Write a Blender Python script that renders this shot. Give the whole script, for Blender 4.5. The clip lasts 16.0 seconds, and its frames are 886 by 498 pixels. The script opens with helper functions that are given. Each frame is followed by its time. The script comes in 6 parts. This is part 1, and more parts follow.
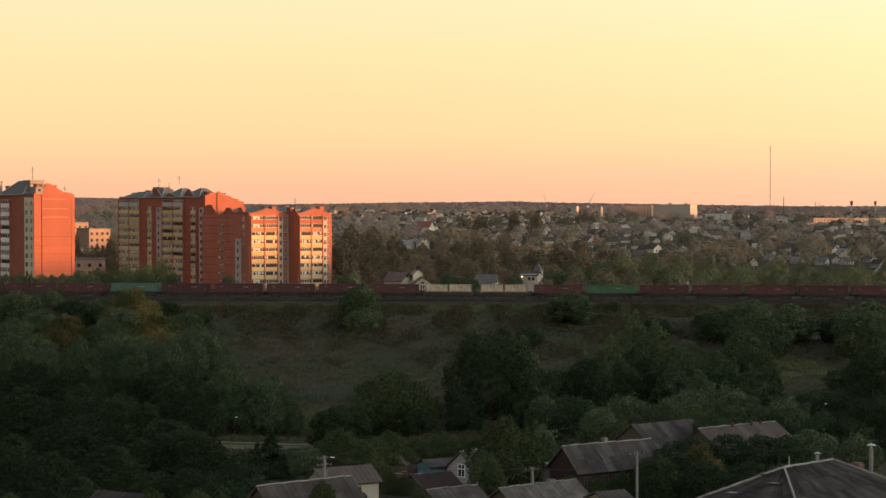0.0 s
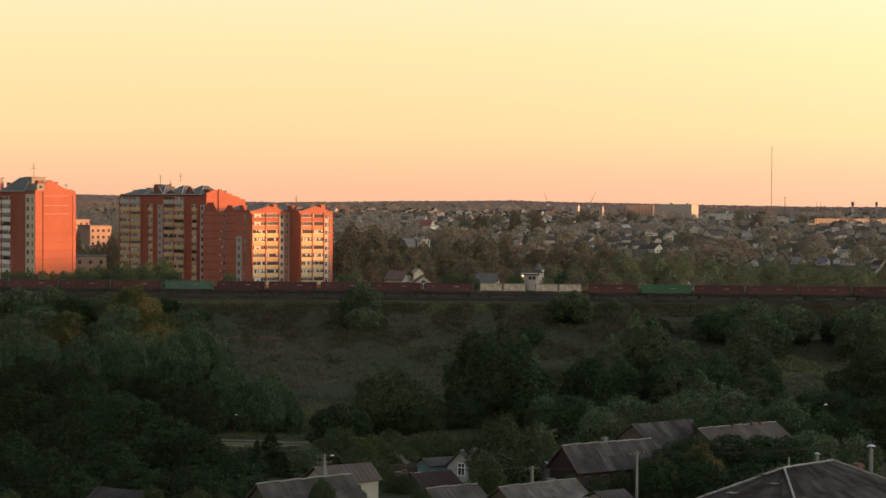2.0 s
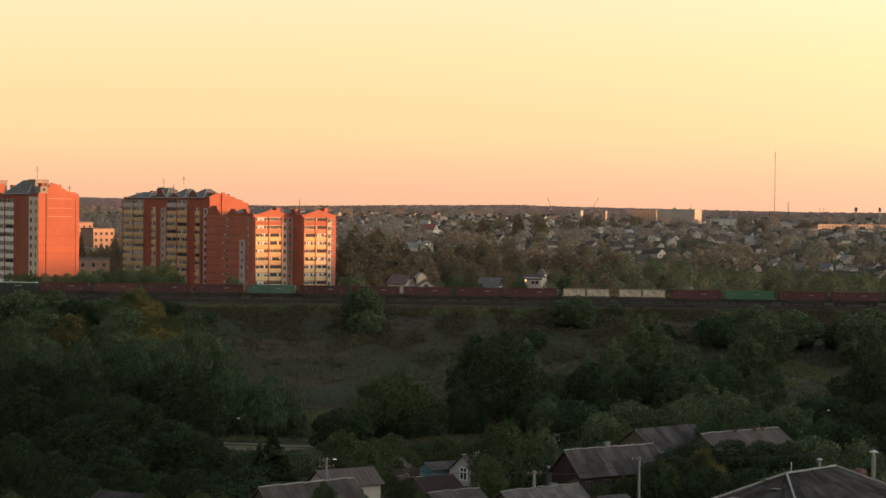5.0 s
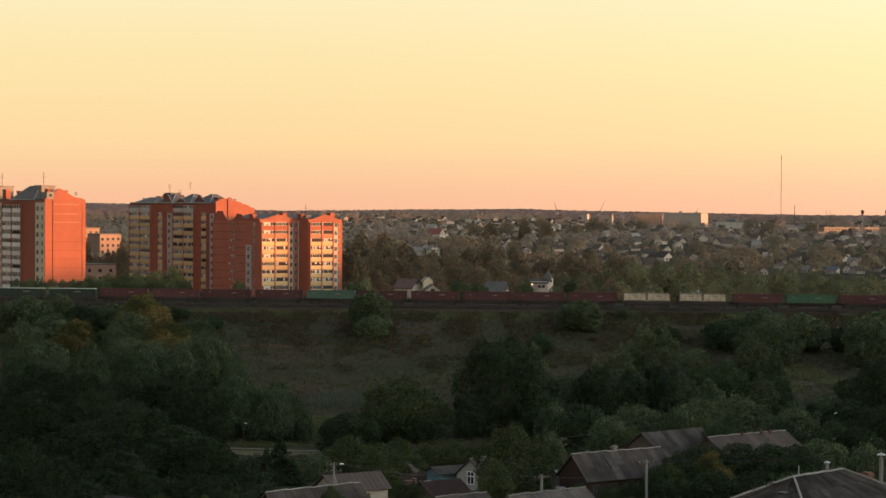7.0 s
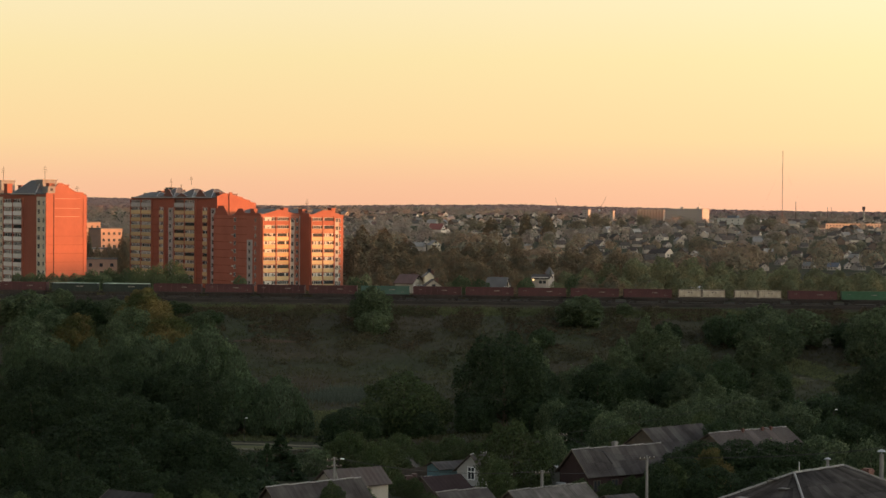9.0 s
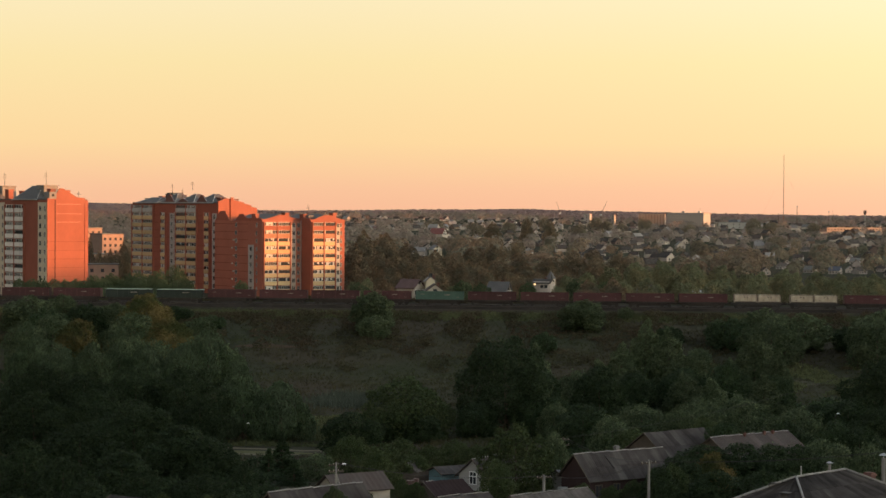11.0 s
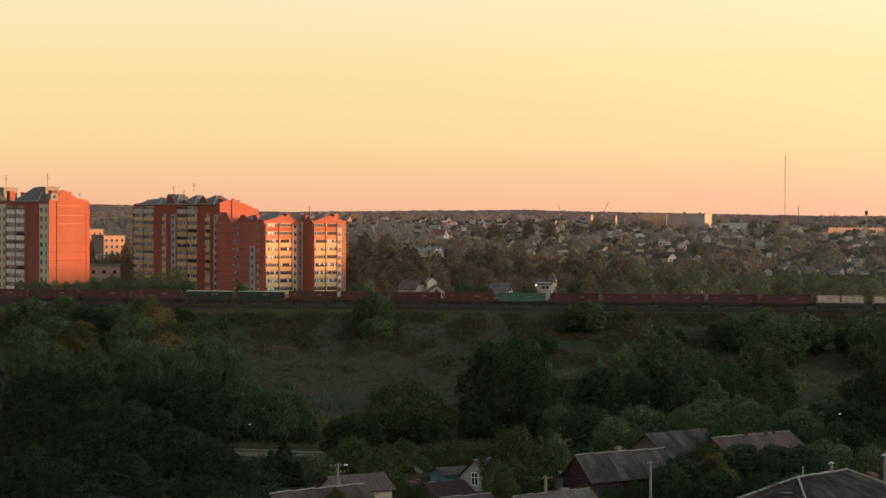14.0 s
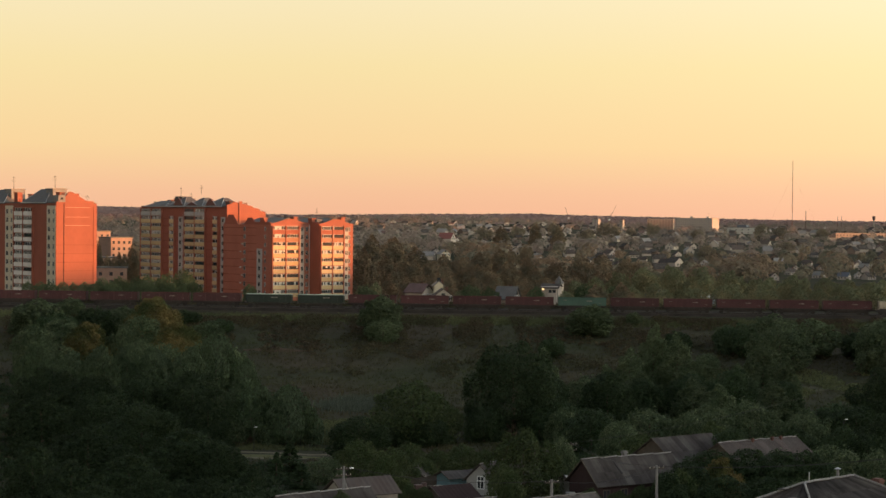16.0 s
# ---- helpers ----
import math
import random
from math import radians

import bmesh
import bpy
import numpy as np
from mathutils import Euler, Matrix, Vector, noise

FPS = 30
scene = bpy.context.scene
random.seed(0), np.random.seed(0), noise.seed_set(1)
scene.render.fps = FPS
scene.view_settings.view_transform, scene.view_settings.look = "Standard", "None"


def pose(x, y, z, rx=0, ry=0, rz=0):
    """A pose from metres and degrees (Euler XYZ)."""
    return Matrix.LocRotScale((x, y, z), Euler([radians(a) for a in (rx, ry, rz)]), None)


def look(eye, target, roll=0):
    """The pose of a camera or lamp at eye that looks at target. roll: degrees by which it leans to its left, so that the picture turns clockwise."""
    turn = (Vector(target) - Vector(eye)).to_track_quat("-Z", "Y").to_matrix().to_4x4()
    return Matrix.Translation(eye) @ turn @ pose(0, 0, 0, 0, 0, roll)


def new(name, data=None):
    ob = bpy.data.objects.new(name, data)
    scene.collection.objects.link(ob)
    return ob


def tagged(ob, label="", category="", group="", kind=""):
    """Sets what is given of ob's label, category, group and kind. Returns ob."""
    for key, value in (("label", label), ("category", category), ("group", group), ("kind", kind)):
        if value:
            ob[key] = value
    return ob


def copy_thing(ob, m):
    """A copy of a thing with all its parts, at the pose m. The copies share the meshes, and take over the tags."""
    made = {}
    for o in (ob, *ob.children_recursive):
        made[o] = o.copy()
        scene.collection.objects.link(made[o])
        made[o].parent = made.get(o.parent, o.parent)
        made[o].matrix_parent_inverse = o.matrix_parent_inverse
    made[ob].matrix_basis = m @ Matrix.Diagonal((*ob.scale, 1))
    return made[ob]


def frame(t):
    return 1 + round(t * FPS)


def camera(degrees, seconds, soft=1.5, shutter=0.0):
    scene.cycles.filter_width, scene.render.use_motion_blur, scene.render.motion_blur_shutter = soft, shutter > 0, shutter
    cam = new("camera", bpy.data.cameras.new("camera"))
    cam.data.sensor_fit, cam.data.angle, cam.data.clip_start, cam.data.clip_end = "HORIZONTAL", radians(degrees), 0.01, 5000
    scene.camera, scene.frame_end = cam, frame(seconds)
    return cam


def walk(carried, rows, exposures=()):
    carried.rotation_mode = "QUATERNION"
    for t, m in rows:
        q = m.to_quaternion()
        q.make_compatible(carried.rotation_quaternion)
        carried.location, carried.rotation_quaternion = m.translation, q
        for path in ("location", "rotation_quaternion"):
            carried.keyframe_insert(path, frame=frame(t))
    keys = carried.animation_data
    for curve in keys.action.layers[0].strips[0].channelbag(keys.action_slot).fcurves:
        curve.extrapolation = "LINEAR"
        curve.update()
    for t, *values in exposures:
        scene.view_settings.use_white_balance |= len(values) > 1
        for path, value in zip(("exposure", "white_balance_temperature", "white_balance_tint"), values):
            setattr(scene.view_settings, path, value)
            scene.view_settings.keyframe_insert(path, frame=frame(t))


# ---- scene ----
cam = camera(25, 16.0, soft=1.5)
# one stand high on a hill; the camera only turns in the hand: seconds, tilt, lean, turn
EYE = (0, 0, 43.0)
TURNS = (
    (0, 88.753, 0.000, -0.000), (0.5, 88.726, -0.010, -0.023), (1, 88.679, -0.020, 0.001),
    (1.5, 88.696, -0.289, 0.011), (2, 88.716, -0.293, 0.035), (2.5, 88.772, -0.341, 0.058),
    (3, 88.785, -0.552, 0.077), (3.5, 88.830, -0.525, 0.107), (4, 88.857, -0.507, 0.110),
    (6.5, 88.795, -0.388, 0.256), (7, 88.956, -0.291, 0.303), (7.5, 89.054, -0.299, 0.294),
    (8, 89.010, -0.491, 0.305), (8.5, 88.833, -0.581, 0.339), (9, 88.823, -0.439, 0.337),
    (11.5, 88.973, -0.278, 0.357), (12, 88.959, -0.212, 0.319), (12.5, 88.955, -0.191, 0.282),
    (13, 88.965, -0.127, 0.267), (13.5, 88.970, -0.129, 0.332), (14, 88.985, -0.226, 0.411),
    (14.5, 89.056, -0.190, 0.449), (15, 89.126, -0.147, 0.537), (15.5, 89.177, -0.355, 0.574),
    (16, 89.083, -0.491, 0.616),
)
walk(cam, [(t, pose(*EYE, tilt, lean, turn)) for t, tilt, lean, turn in TURNS], exposures=[(0, 0.03), (6, 0.0), (8, -0.03), (12, -0.04), (16, -0.08)])

# world and sun: a clear dusk sky, the low sun stands behind the viewer's right shoulder
world = bpy.data.worlds.new("dusk_sky")
world.use_nodes = True
scene.world = world
wt = world.node_tree
sky = wt.nodes.new("ShaderNodeTexSky")
sky.sky_type, sky.sun_disc = "NISHITA", False
sky.sun_elevation, sky.sun_rotation = radians(2.2), radians(110)
sky.air_density, sky.dust_density, sky.ozone_density = 1.0, 4.0, 1.0
# the dusty band of afterglow above the horizon, into which the sky passes
place_in_sky, axes = wt.nodes.new("ShaderNodeTexCoord"), wt.nodes.new("ShaderNodeSeparateXYZ")
wt.links.new(place_in_sky.outputs["Generated"], axes.inputs[0])
glow, share, joined = wt.nodes.new("ShaderNodeValToRGB"), wt.nodes.new("ShaderNodeMapRange"), wt.nodes.new("ShaderNodeMix")
while len(glow.color_ramp.elements) < 7:
    glow.color_ramp.elements.new(0.5)
GLOW = ((0.0, (0.98, 0.53, 0.33)), (0.012, (1.0, 0.58, 0.345)), (0.035, (1.03, 0.725, 0.37)), (0.075, (1.02, 0.82, 0.43)), (0.12, (1.02, 0.89, 0.58)), (0.3, (0.76, 0.76, 0.68)), (0.6, (0.58, 0.65, 0.75)))
for stop, (height, colour) in zip(glow.color_ramp.elements, GLOW):
    stop.position, stop.color = height, (*colour, 1)
wt.links.new(axes.outputs["Z"], glow.inputs[0])
wt.links.new(axes.outputs["Z"], share.inputs["Value"])
share.interpolation_type = "SMOOTHSTEP"
share.inputs["From Min"].default_value, share.inputs["From Max"].default_value = 0.45, 1.0
share.inputs["To Min"].default_value, share.inputs["To Max"].default_value = 0.0, 1.0
joined.data_type = "RGBA"
gain = wt.nodes.new("ShaderNodeVectorMath")
gain.operation = "SCALE"
gain.inputs["Scale"].default_value = 0.6
wt.links.new(sky.outputs[0], gain.inputs[0])
wt.links.new(share.outputs[0], joined.inputs["Factor"])
# away from the sun the band is dimmer
facing, dim, dimmed = wt.nodes.new("ShaderNodeVectorMath"), wt.nodes.new("ShaderNodeMapRange"), wt.nodes.new("ShaderNodeVectorMath")
facing.operation, dimmed.operation = "DOT_PRODUCT", "SCALE"
facing.inputs[1].default_value = (0.94, -0.342, 0)
dim.inputs["From Min"].default_value, dim.inputs["From Max"].default_value = -1.0, -0.56
dim.inputs["To Min"].default_value, dim.inputs["To Max"].default_value = 0.25, 1.0
wt.links.new(place_in_sky.outputs["Generated"], facing.inputs[0])
wt.links.new(facing.outputs["Value"], dim.inputs["Value"])
wt.links.new(glow.outputs[0], dimmed.inputs[0])
lift, both = wt.nodes.new("ShaderNodeMapRange"), wt.nodes.new("ShaderNodeMath")
lift.interpolation_type = "SMOOTHSTEP"
lift.inputs["From Min"].default_value, lift.inputs["From Max"].default_value = -0.45, 0.9
lift.inputs["To Min"].default_value, lift.inputs["To Max"].default_value = 0.98, 1.8
both.operation = "MULTIPLY"
wt.links.new(facing.outputs["Value"], lift.inputs["Value"])
# the bright aureole low round the sun, behind the viewer's right shoulder
aureole, low_down, near_sun = wt.nodes.new("ShaderNodeMapRange"), wt.nodes.new("ShaderNodeMapRange"), wt.nodes.new("ShaderNodeMath")
aureole.interpolation_type, near_sun.operation = "SMOOTHSTEP", "MULTIPLY"
aureole.inputs["From Min"].default_value, aureole.inputs["From Max"].default_value = 0.2, 1.0
aureole.inputs["To Min"].default_value = 1.0
low_down.inputs["From Min"].default_value, low_down.inputs["From Max"].default_value = 0.02, 0.35
low_down.inputs["To Min"].default_value, low_down.inputs["To Max"].default_value = 8.5, 1.0
wt.links.new(axes.outputs["Z"], low_down.inputs["Value"])
wt.links.new(low_down.outputs[0], aureole.inputs["To Max"])
wt.links.new(facing.outputs["Value"], aureole.inputs["Value"])
wt.links.new(dim.outputs[0], near_sun.inputs[0])
wt.links.new(aureole.outputs[0], near_sun.inputs[1])
wt.links.new(near_sun.outputs[0], both.inputs[0])
wt.links.new(lift.outputs[0], both.inputs[1])
wt.links.new(both.outputs[0], dimmed.inputs["Scale"])
wt.links.new(dimmed.outputs[0], joined.inputs["A"])
wt.links.new(gain.outputs[0], joined.inputs["B"])
wt.links.new(joined.outputs["Result"], wt.nodes["Background"].inputs[0])
wt.nodes["Background"].inputs[1].default_value = 1.0

sun_data = bpy.data.lights.new("sun", "SUN")
sun_data.energy, sun_data.angle, sun_data.color = 10.0, radians(0.6), (1.0, 0.38, 0.12)
sun = new("sun", sun_data)
SUN_WAY = Vector((math.sin(radians(70)), -math.cos(radians(70)), math.tan(radians(2.2))))
sun.matrix_world = look((0, 0, 0), -SUN_WAY)
sun.location = (300, -100, 200)


# ---- materials ----
def mat(name, base, rough=0.8, var=0.25, scale=0.6, fine=9.0, bump=0.15, metal=0.0, other=None, island=0.0, per_object=0.0, thin=0.0, streak=None):
    """A surface with stains at one scale and grain at another; other: a second colour that the stains lead to."""
    m = bpy.data.materials.new(name)
    m.use_nodes = True
    nt = m.node_tree
    n, link = nt.nodes, nt.links.new
    b = n["Principled BSDF"]
    b.inputs["Roughness"].default_value, b.inputs["Metallic"].default_value = rough, metal
    b.inputs["Specular IOR Level"].default_value = 0.03 if rough >= 0.9 else 0.05 if thin else 0.3
    co = n.new("ShaderNodeTexCoord").outputs["Object"]
    big, small = n.new("ShaderNodeTexNoise"), n.new("ShaderNodeTexNoise")
    big.inputs["Scale"].default_value, small.inputs["Scale"].default_value = scale, fine
    big.inputs["Detail"].default_value, small.inputs["Detail"].default_value = 5, 3
    if streak:
        # run-off streaks: the grain is drawn out along some axes
        run = n.new("ShaderNodeMapping")
        run.inputs["Scale"].default_value = streak
        link(co, run.inputs["Vector"])
        link(run.outputs[0], small.inputs["Vector"])
    else:
        link(co, small.inputs["Vector"])
    link(co, big.inputs["Vector"])
    ramp = n.new("ShaderNodeValToRGB")
    second = other or tuple(c * (1 - var) for c in base)
    ramp.color_ramp.elements[0].position, ramp.color_ramp.elements[1].position = 0.35, 0.65
    ramp.color_ramp.elements[0].color, ramp.color_ramp.elements[1].color = (*second, 1), (*base, 1)
    link(big.outputs[0], ramp.inputs[0])
    hsv = n.new("ShaderNodeHueSaturation")
    link(ramp.outputs[0], hsv.inputs["Color"])
    v = n.new("ShaderNodeMapRange")
    v.inputs["To Min"].default_value, v.inputs["To Max"].default_value = 1 - var, 1 + var
    link(small.outputs[0], v.inputs["Value"])
    value = v.outputs[0]
    for amount, node, socket in ((island, "ShaderNodeNewGeometry", "Random Per Island"), (per_object, "ShaderNodeObjectInfo", "Random")):
        if amount:
            r, mul = n.new("ShaderNodeMapRange"), n.new("ShaderNodeMath")
            r.inputs["To Min"].default_value, r.inputs["To Max"].default_value = 1 - amount, 1 + amount
            mul.operation = "MULTIPLY"
            link(n.new(node).outputs[socket], r.inputs["Value"])
            link(value, mul.inputs[0]), link(r.outputs[0], mul.inputs[1])
            value = mul.outputs[0]
    link(value, hsv.inputs["Value"])
    link(hsv.outputs[0], b.inputs["Base Color"])
    if bump:
        bp = n.new("ShaderNodeBump")
        bp.inputs["Strength"].default_value, bp.inputs["Distance"].default_value = bump, 0.05
        link(small.outputs[0], bp.inputs["Height"]), link(bp.outputs[0], b.inputs["Normal"])
    if thin:
        t, mix = n.new("ShaderNodeBsdfTranslucent"), n.new("ShaderNodeMixShader")
        mix.inputs[0].default_value = thin
        link(hsv.outputs[0], t.inputs["Color"])
        link(b.outputs[0], mix.inputs[1]), link(t.outputs[0], mix.inputs[2])
        link(mix.outputs[0], n["Material Output"].inputs["Surface"])
    return m


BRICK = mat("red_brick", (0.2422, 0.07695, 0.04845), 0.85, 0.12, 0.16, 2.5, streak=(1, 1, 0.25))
BRICK_LIGHT = mat("lightened_red_brick", (0.3, 0.108, 0.07), 0.85, 0.12, 0.16, 2.5, streak=(1, 1, 0.25))
BRICK_DARK = mat("brown_brick", (0.1292, 0.0621, 0.0501), 0.85, 0.15, 0.25, 6)
PANEL_YELLOW = mat("ochre_balcony_panel", (0.44, 0.3135, 0.165), 0.7, 0.12, 0.4, 5, per_object=0.16)
PANEL_SALMON = mat("salmon_balcony_panel", (0.27, 0.13, 0.075), 0.7, 0.12, 0.4, 5)
PANEL_WHITE = mat("white_balcony_panel", (0.6, 0.56, 0.52), 0.7, 0.12, 0.4, 5, per_object=0.15)
PLASTER = mat("pale_plaster", (0.36, 0.325, 0.275), 0.85, 0.15, 0.4, 5)
CREAM = mat("cream_stair_panel", (0.48, 0.42, 0.32), 0.85, 0.12, 0.4, 5)
PLASTER_COOL = mat("grey_white_plaster", (0.33, 0.32, 0.3), 0.85, 0.15, 0.4, 5)
GLASS = mat("window_glass", (0.04, 0.043, 0.047), 0.03, 0.2, 0.8, 3, 0.0)
GLASS.node_tree.nodes["Principled BSDF"].inputs["Specular IOR Level"].default_value = 0.8
ROOF_METAL = mat("grey_roof_sheet", (0.1, 0.095, 0.093), 0.7, 0.2, 0.5, 6, 0.1, 0.1)
METAL_PALE = mat("pale_galvanised_metal", (0.4, 0.4, 0.4), 0.45, 0.15, 1, 8, 0.05, 0.4)
SLATE = mat("weathered_asbestos_slate", (0.078, 0.07, 0.065), 0.9, 0.4, 0.35, 5, 0.2, other=(0.042, 0.036, 0.034), streak=(0.5, 0.05, 0.05), per_object=0.26)
SLATE_PALE = mat("bleached_asbestos_slate", (0.138, 0.126, 0.116), 0.9, 0.4, 0.5, 5, 0.2, other=(0.064, 0.056, 0.052), streak=(0.5, 0.05, 0.05), per_object=0.22)
SLATE_OLD = mat("blackened_asbestos_slate", (0.062, 0.055, 0.051), 0.9, 0.4, 0.5, 6, 0.2, other=(0.033, 0.029, 0.027), streak=(0.5, 0.1, 0.1), per_object=0.3)
RUST_ROOF = mat("rusty_roof_sheet", (0.068, 0.055, 0.049), 0.8, 0.2, 0.5, 5, 0.1, other=(0.057, 0.04, 0.034), streak=(0.5, 0.05, 0.05), per_object=0.28)
WHITE_TRIM = mat("white_trim", (0.72, 0.72, 0.7), 0.6, 0.08, 1, 8, 0.05)
WOOD_GREY = mat("grey_old_wood", (0.1, 0.083, 0.068), 0.9, 0.25, 0.8, 10)
CONCRETE = mat("concrete", (0.2, 0.19, 0.18), 0.9, 0.15, 0.6, 8)
WAGON_RED = mat("oxide_red_wagon_paint", (0.072, 0.027, 0.028), 0.75, 0.25, 0.5, 5, 0.1, per_object=0.25)
WAGON_GREEN = mat("green_wagon_paint", (0.04, 0.1, 0.055), 0.75, 0.2, 0.5, 5, 0.1)
WAGON_TEAL = mat("dull_teal_wagon_paint", (0.055, 0.1, 0.08), 0.75, 0.2, 0.5, 5, 0.1)
WAGON_PALE = mat("pale_grey_green_wagon_top", (0.3, 0.36, 0.3), 0.75, 0.2, 0.5, 5, 0.1)
CONTAINER = mat("cream_container_paint", (0.38, 0.325, 0.25), 0.65, 0.22, 0.8, 5, 0.1, other=(0.27, 0.215, 0.16))
STEEL_DARK = mat("dark_running_gear", (0.035, 0.03, 0.028), 0.75, 0.3, 1, 8)
WRITING_PALE = mat("pale_stencil_paint", (0.2, 0.17, 0.155), 0.8, 0.1)
BALLAST = mat("grey_brown_ballast", (0.038, 0.032, 0.029), 0.95, 0.3, 0.3, 9, 0.4)
GROUND = mat("rough_meadow_grass", (0.03424, 0.03852, 0.02247), 0.95, 0.35, 0.028, 0.7, 0.4, other=(0.04708, 0.03959, 0.02782))
GRASS = mat("grass_blades", (0.05292, 0.0594, 0.0297), 0.9, 0.3, 0.028, 0.7, 0.0, other=(0.0648, 0.05616, 0.0324), island=0.05, thin=0.2)
SAND = mat("worn_sandy_path", (0.135, 0.118, 0.085), 0.95, 0.15, 0.2, 4)
BARK = mat("grey_brown_bark", (0.1, 0.08, 0.06), 0.95, 0.3, 2, 12, 0.4)
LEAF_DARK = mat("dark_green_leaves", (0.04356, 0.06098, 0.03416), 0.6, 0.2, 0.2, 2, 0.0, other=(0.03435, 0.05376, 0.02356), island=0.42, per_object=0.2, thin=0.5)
LEAF_MID = mat("green_leaves", (0.09619, 0.1175, 0.06474), 0.6, 0.2, 0.2, 2, 0.0, other=(0.06356, 0.08785, 0.04537), island=0.42, per_object=0.2, thin=0.5)
LEAF_LIGHT = mat("yellow_green_leaves", (0.07, 0.083, 0.038), 0.6, 0.2, 0.2, 2, 0.0, other=(0.049, 0.069, 0.029), island=0.42, per_object=0.15, thin=0.5)
LEAF_GOLD = mat("turning_golden_leaves", (0.185, 0.133, 0.052), 0.6, 0.2, 0.15, 2, 0.0, other=(0.055, 0.066, 0.026), island=0.2, per_object=0.15, thin=0.4)
LEAF_GREY = mat("grey_green_willow_leaves", (0.06731, 0.08898, 0.05316), 0.6, 0.2, 0.2, 2, 0.0, other=(0.04632, 0.0677, 0.03332), island=0.42, per_object=0.15, thin=0.25)
# haze over the far slope is put into this paler leaf colour
LEAF_FAR = mat("hazed_far_foliage", (0.275, 0.217, 0.188), 0.8, 0.12, 0.02, 0.12, 0.0, other=(0.21, 0.19, 0.163), island=0.05, thin=0.5)
RED_PAINT = mat("red_mast_paint", (0.32, 0.09, 0.06), 0.6, 0.1)
WHITE_PAINT = mat("white_mast_paint", (0.34, 0.2, 0.16), 0.6, 0.1)
BLUE_PAINT = mat("blue_sheet", (0.095, 0.105, 0.135), 0.6, 0.15)
TEAL_WALL = mat("faded_turquoise_paint", (0.11, 0.19, 0.21), 0.8, 0.2)
BROWN_RED = mat("brown_red_roof_sheet", (0.1, 0.058, 0.052), 0.7, 0.2)
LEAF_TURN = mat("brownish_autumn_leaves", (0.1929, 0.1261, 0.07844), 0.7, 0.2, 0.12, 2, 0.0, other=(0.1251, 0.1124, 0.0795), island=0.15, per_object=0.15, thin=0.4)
# pale pinkish ridge leaves: distance haze mixed into the base colour
LEAF_RIDGE = mat("haze_paled_ridge_foliage", (0.3, 0.212, 0.195), 0.9, 0.06, 0.01, 0.1, 0.0, island=0.03, thin=0.5)
PLASTER_PINK = mat("beige_pink_plaster", (0.28, 0.22, 0.18), 0.85, 0.15, 0.4, 5)
PLASTER_ROSE = mat("weathered_rose_plaster", (0.25, 0.165, 0.13), 0.85, 0.15, 0.4, 5)
BRICK_PALE = mat("pale_brick_course", (0.42, 0.22, 0.16), 0.85, 0.12, 0.25, 6)
# deep green of dense crowns; also carries the shade of the left undergrowth
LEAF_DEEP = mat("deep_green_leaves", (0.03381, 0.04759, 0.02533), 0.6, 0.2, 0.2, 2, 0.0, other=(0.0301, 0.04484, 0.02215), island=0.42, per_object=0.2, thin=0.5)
LAWN = mat("short_pale_grass", (0.1, 0.1, 0.05), 0.95, 0.2, 0.2, 3)
PLASTER_WHITE = mat("off_white_panel_wall", (0.295, 0.258, 0.238), 0.85, 0.1, 0.2, 3)
WAGON_DARK_GREEN = mat("dark_green_wagon_paint", (0.022, 0.03, 0.024), 0.75, 0.25, 0.5, 5, 0.1)
BRICK_LINE = mat("weathered_brick_course", (0.2, 0.07, 0.045), 0.9, 0.2, 0.3, 5)
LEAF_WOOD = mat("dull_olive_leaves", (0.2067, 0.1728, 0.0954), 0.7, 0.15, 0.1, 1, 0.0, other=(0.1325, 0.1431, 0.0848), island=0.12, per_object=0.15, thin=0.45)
ROOF_DARK = mat("dark_roof_sheet", (0.085, 0.088, 0.085), 0.7, 0.2, 0.5, 6, 0.1)
FRAME_RUST = mat("stained_container_frame", (0.13, 0.1, 0.08), 0.8, 0.3, 0.8, 6, 0.1)
LOGGIA_FRAME = mat("weathered_white_window_frame", (0.42, 0.4, 0.37), 0.6, 0.12, 1, 8, 0.05)
GROOVE = mat("dark_wall_joint", (0.055, 0.03, 0.024), 0.9, 0.2, 0.5, 5)
# autumn browns, made paler to stand for haze on the slope
LEAF_SLOPE = mat("hazed_autumn_slope_foliage", (0.242, 0.166, 0.118), 0.8, 0.2, 0.03, 0.4, 0.0, other=(0.15, 0.148, 0.112), island=0.1, thin=0.45)
TOWN_BROWN = mat("brown_weathered_board_wall", (0.13, 0.095, 0.078), 0.85, 0.15, 0.4, 5, per_object=0.25)
RIDGE_PALE = mat("pale_ridge_sheet", (0.27, 0.255, 0.245), 0.7, 0.25, 0.6, 6, 0.1)
GRASS_PALE = mat("pale_verge_grass", (0.108, 0.12, 0.057), 0.9, 0.25, 0.05, 0.8, 0.0, other=(0.0743, 0.084, 0.0419), island=0.08, thin=0.25)
DRY_TURF = mat("dry_bare_turf", (0.085, 0.074, 0.05), 0.95, 0.3, 0.25, 2, other=(0.045, 0.046, 0.028))
DARK_BOARDS = mat("dark_purple_brown_boards", (0.05, 0.034, 0.033), 0.9, 0.2, 0.6, 6)
LEAF_SCRUB = mat("dull_scrub_leaves", (0.056, 0.056, 0.03), 0.7, 0.2, 0.06, 1, 0.0, other=(0.07, 0.052, 0.033), island=0.4, thin=0.4)
TOWN_ROOF = mat("pale_weathered_roof_sheet", (0.19, 0.178, 0.17), 0.7, 0.2, 0.5, 6, 0.1, per_object=0.2)
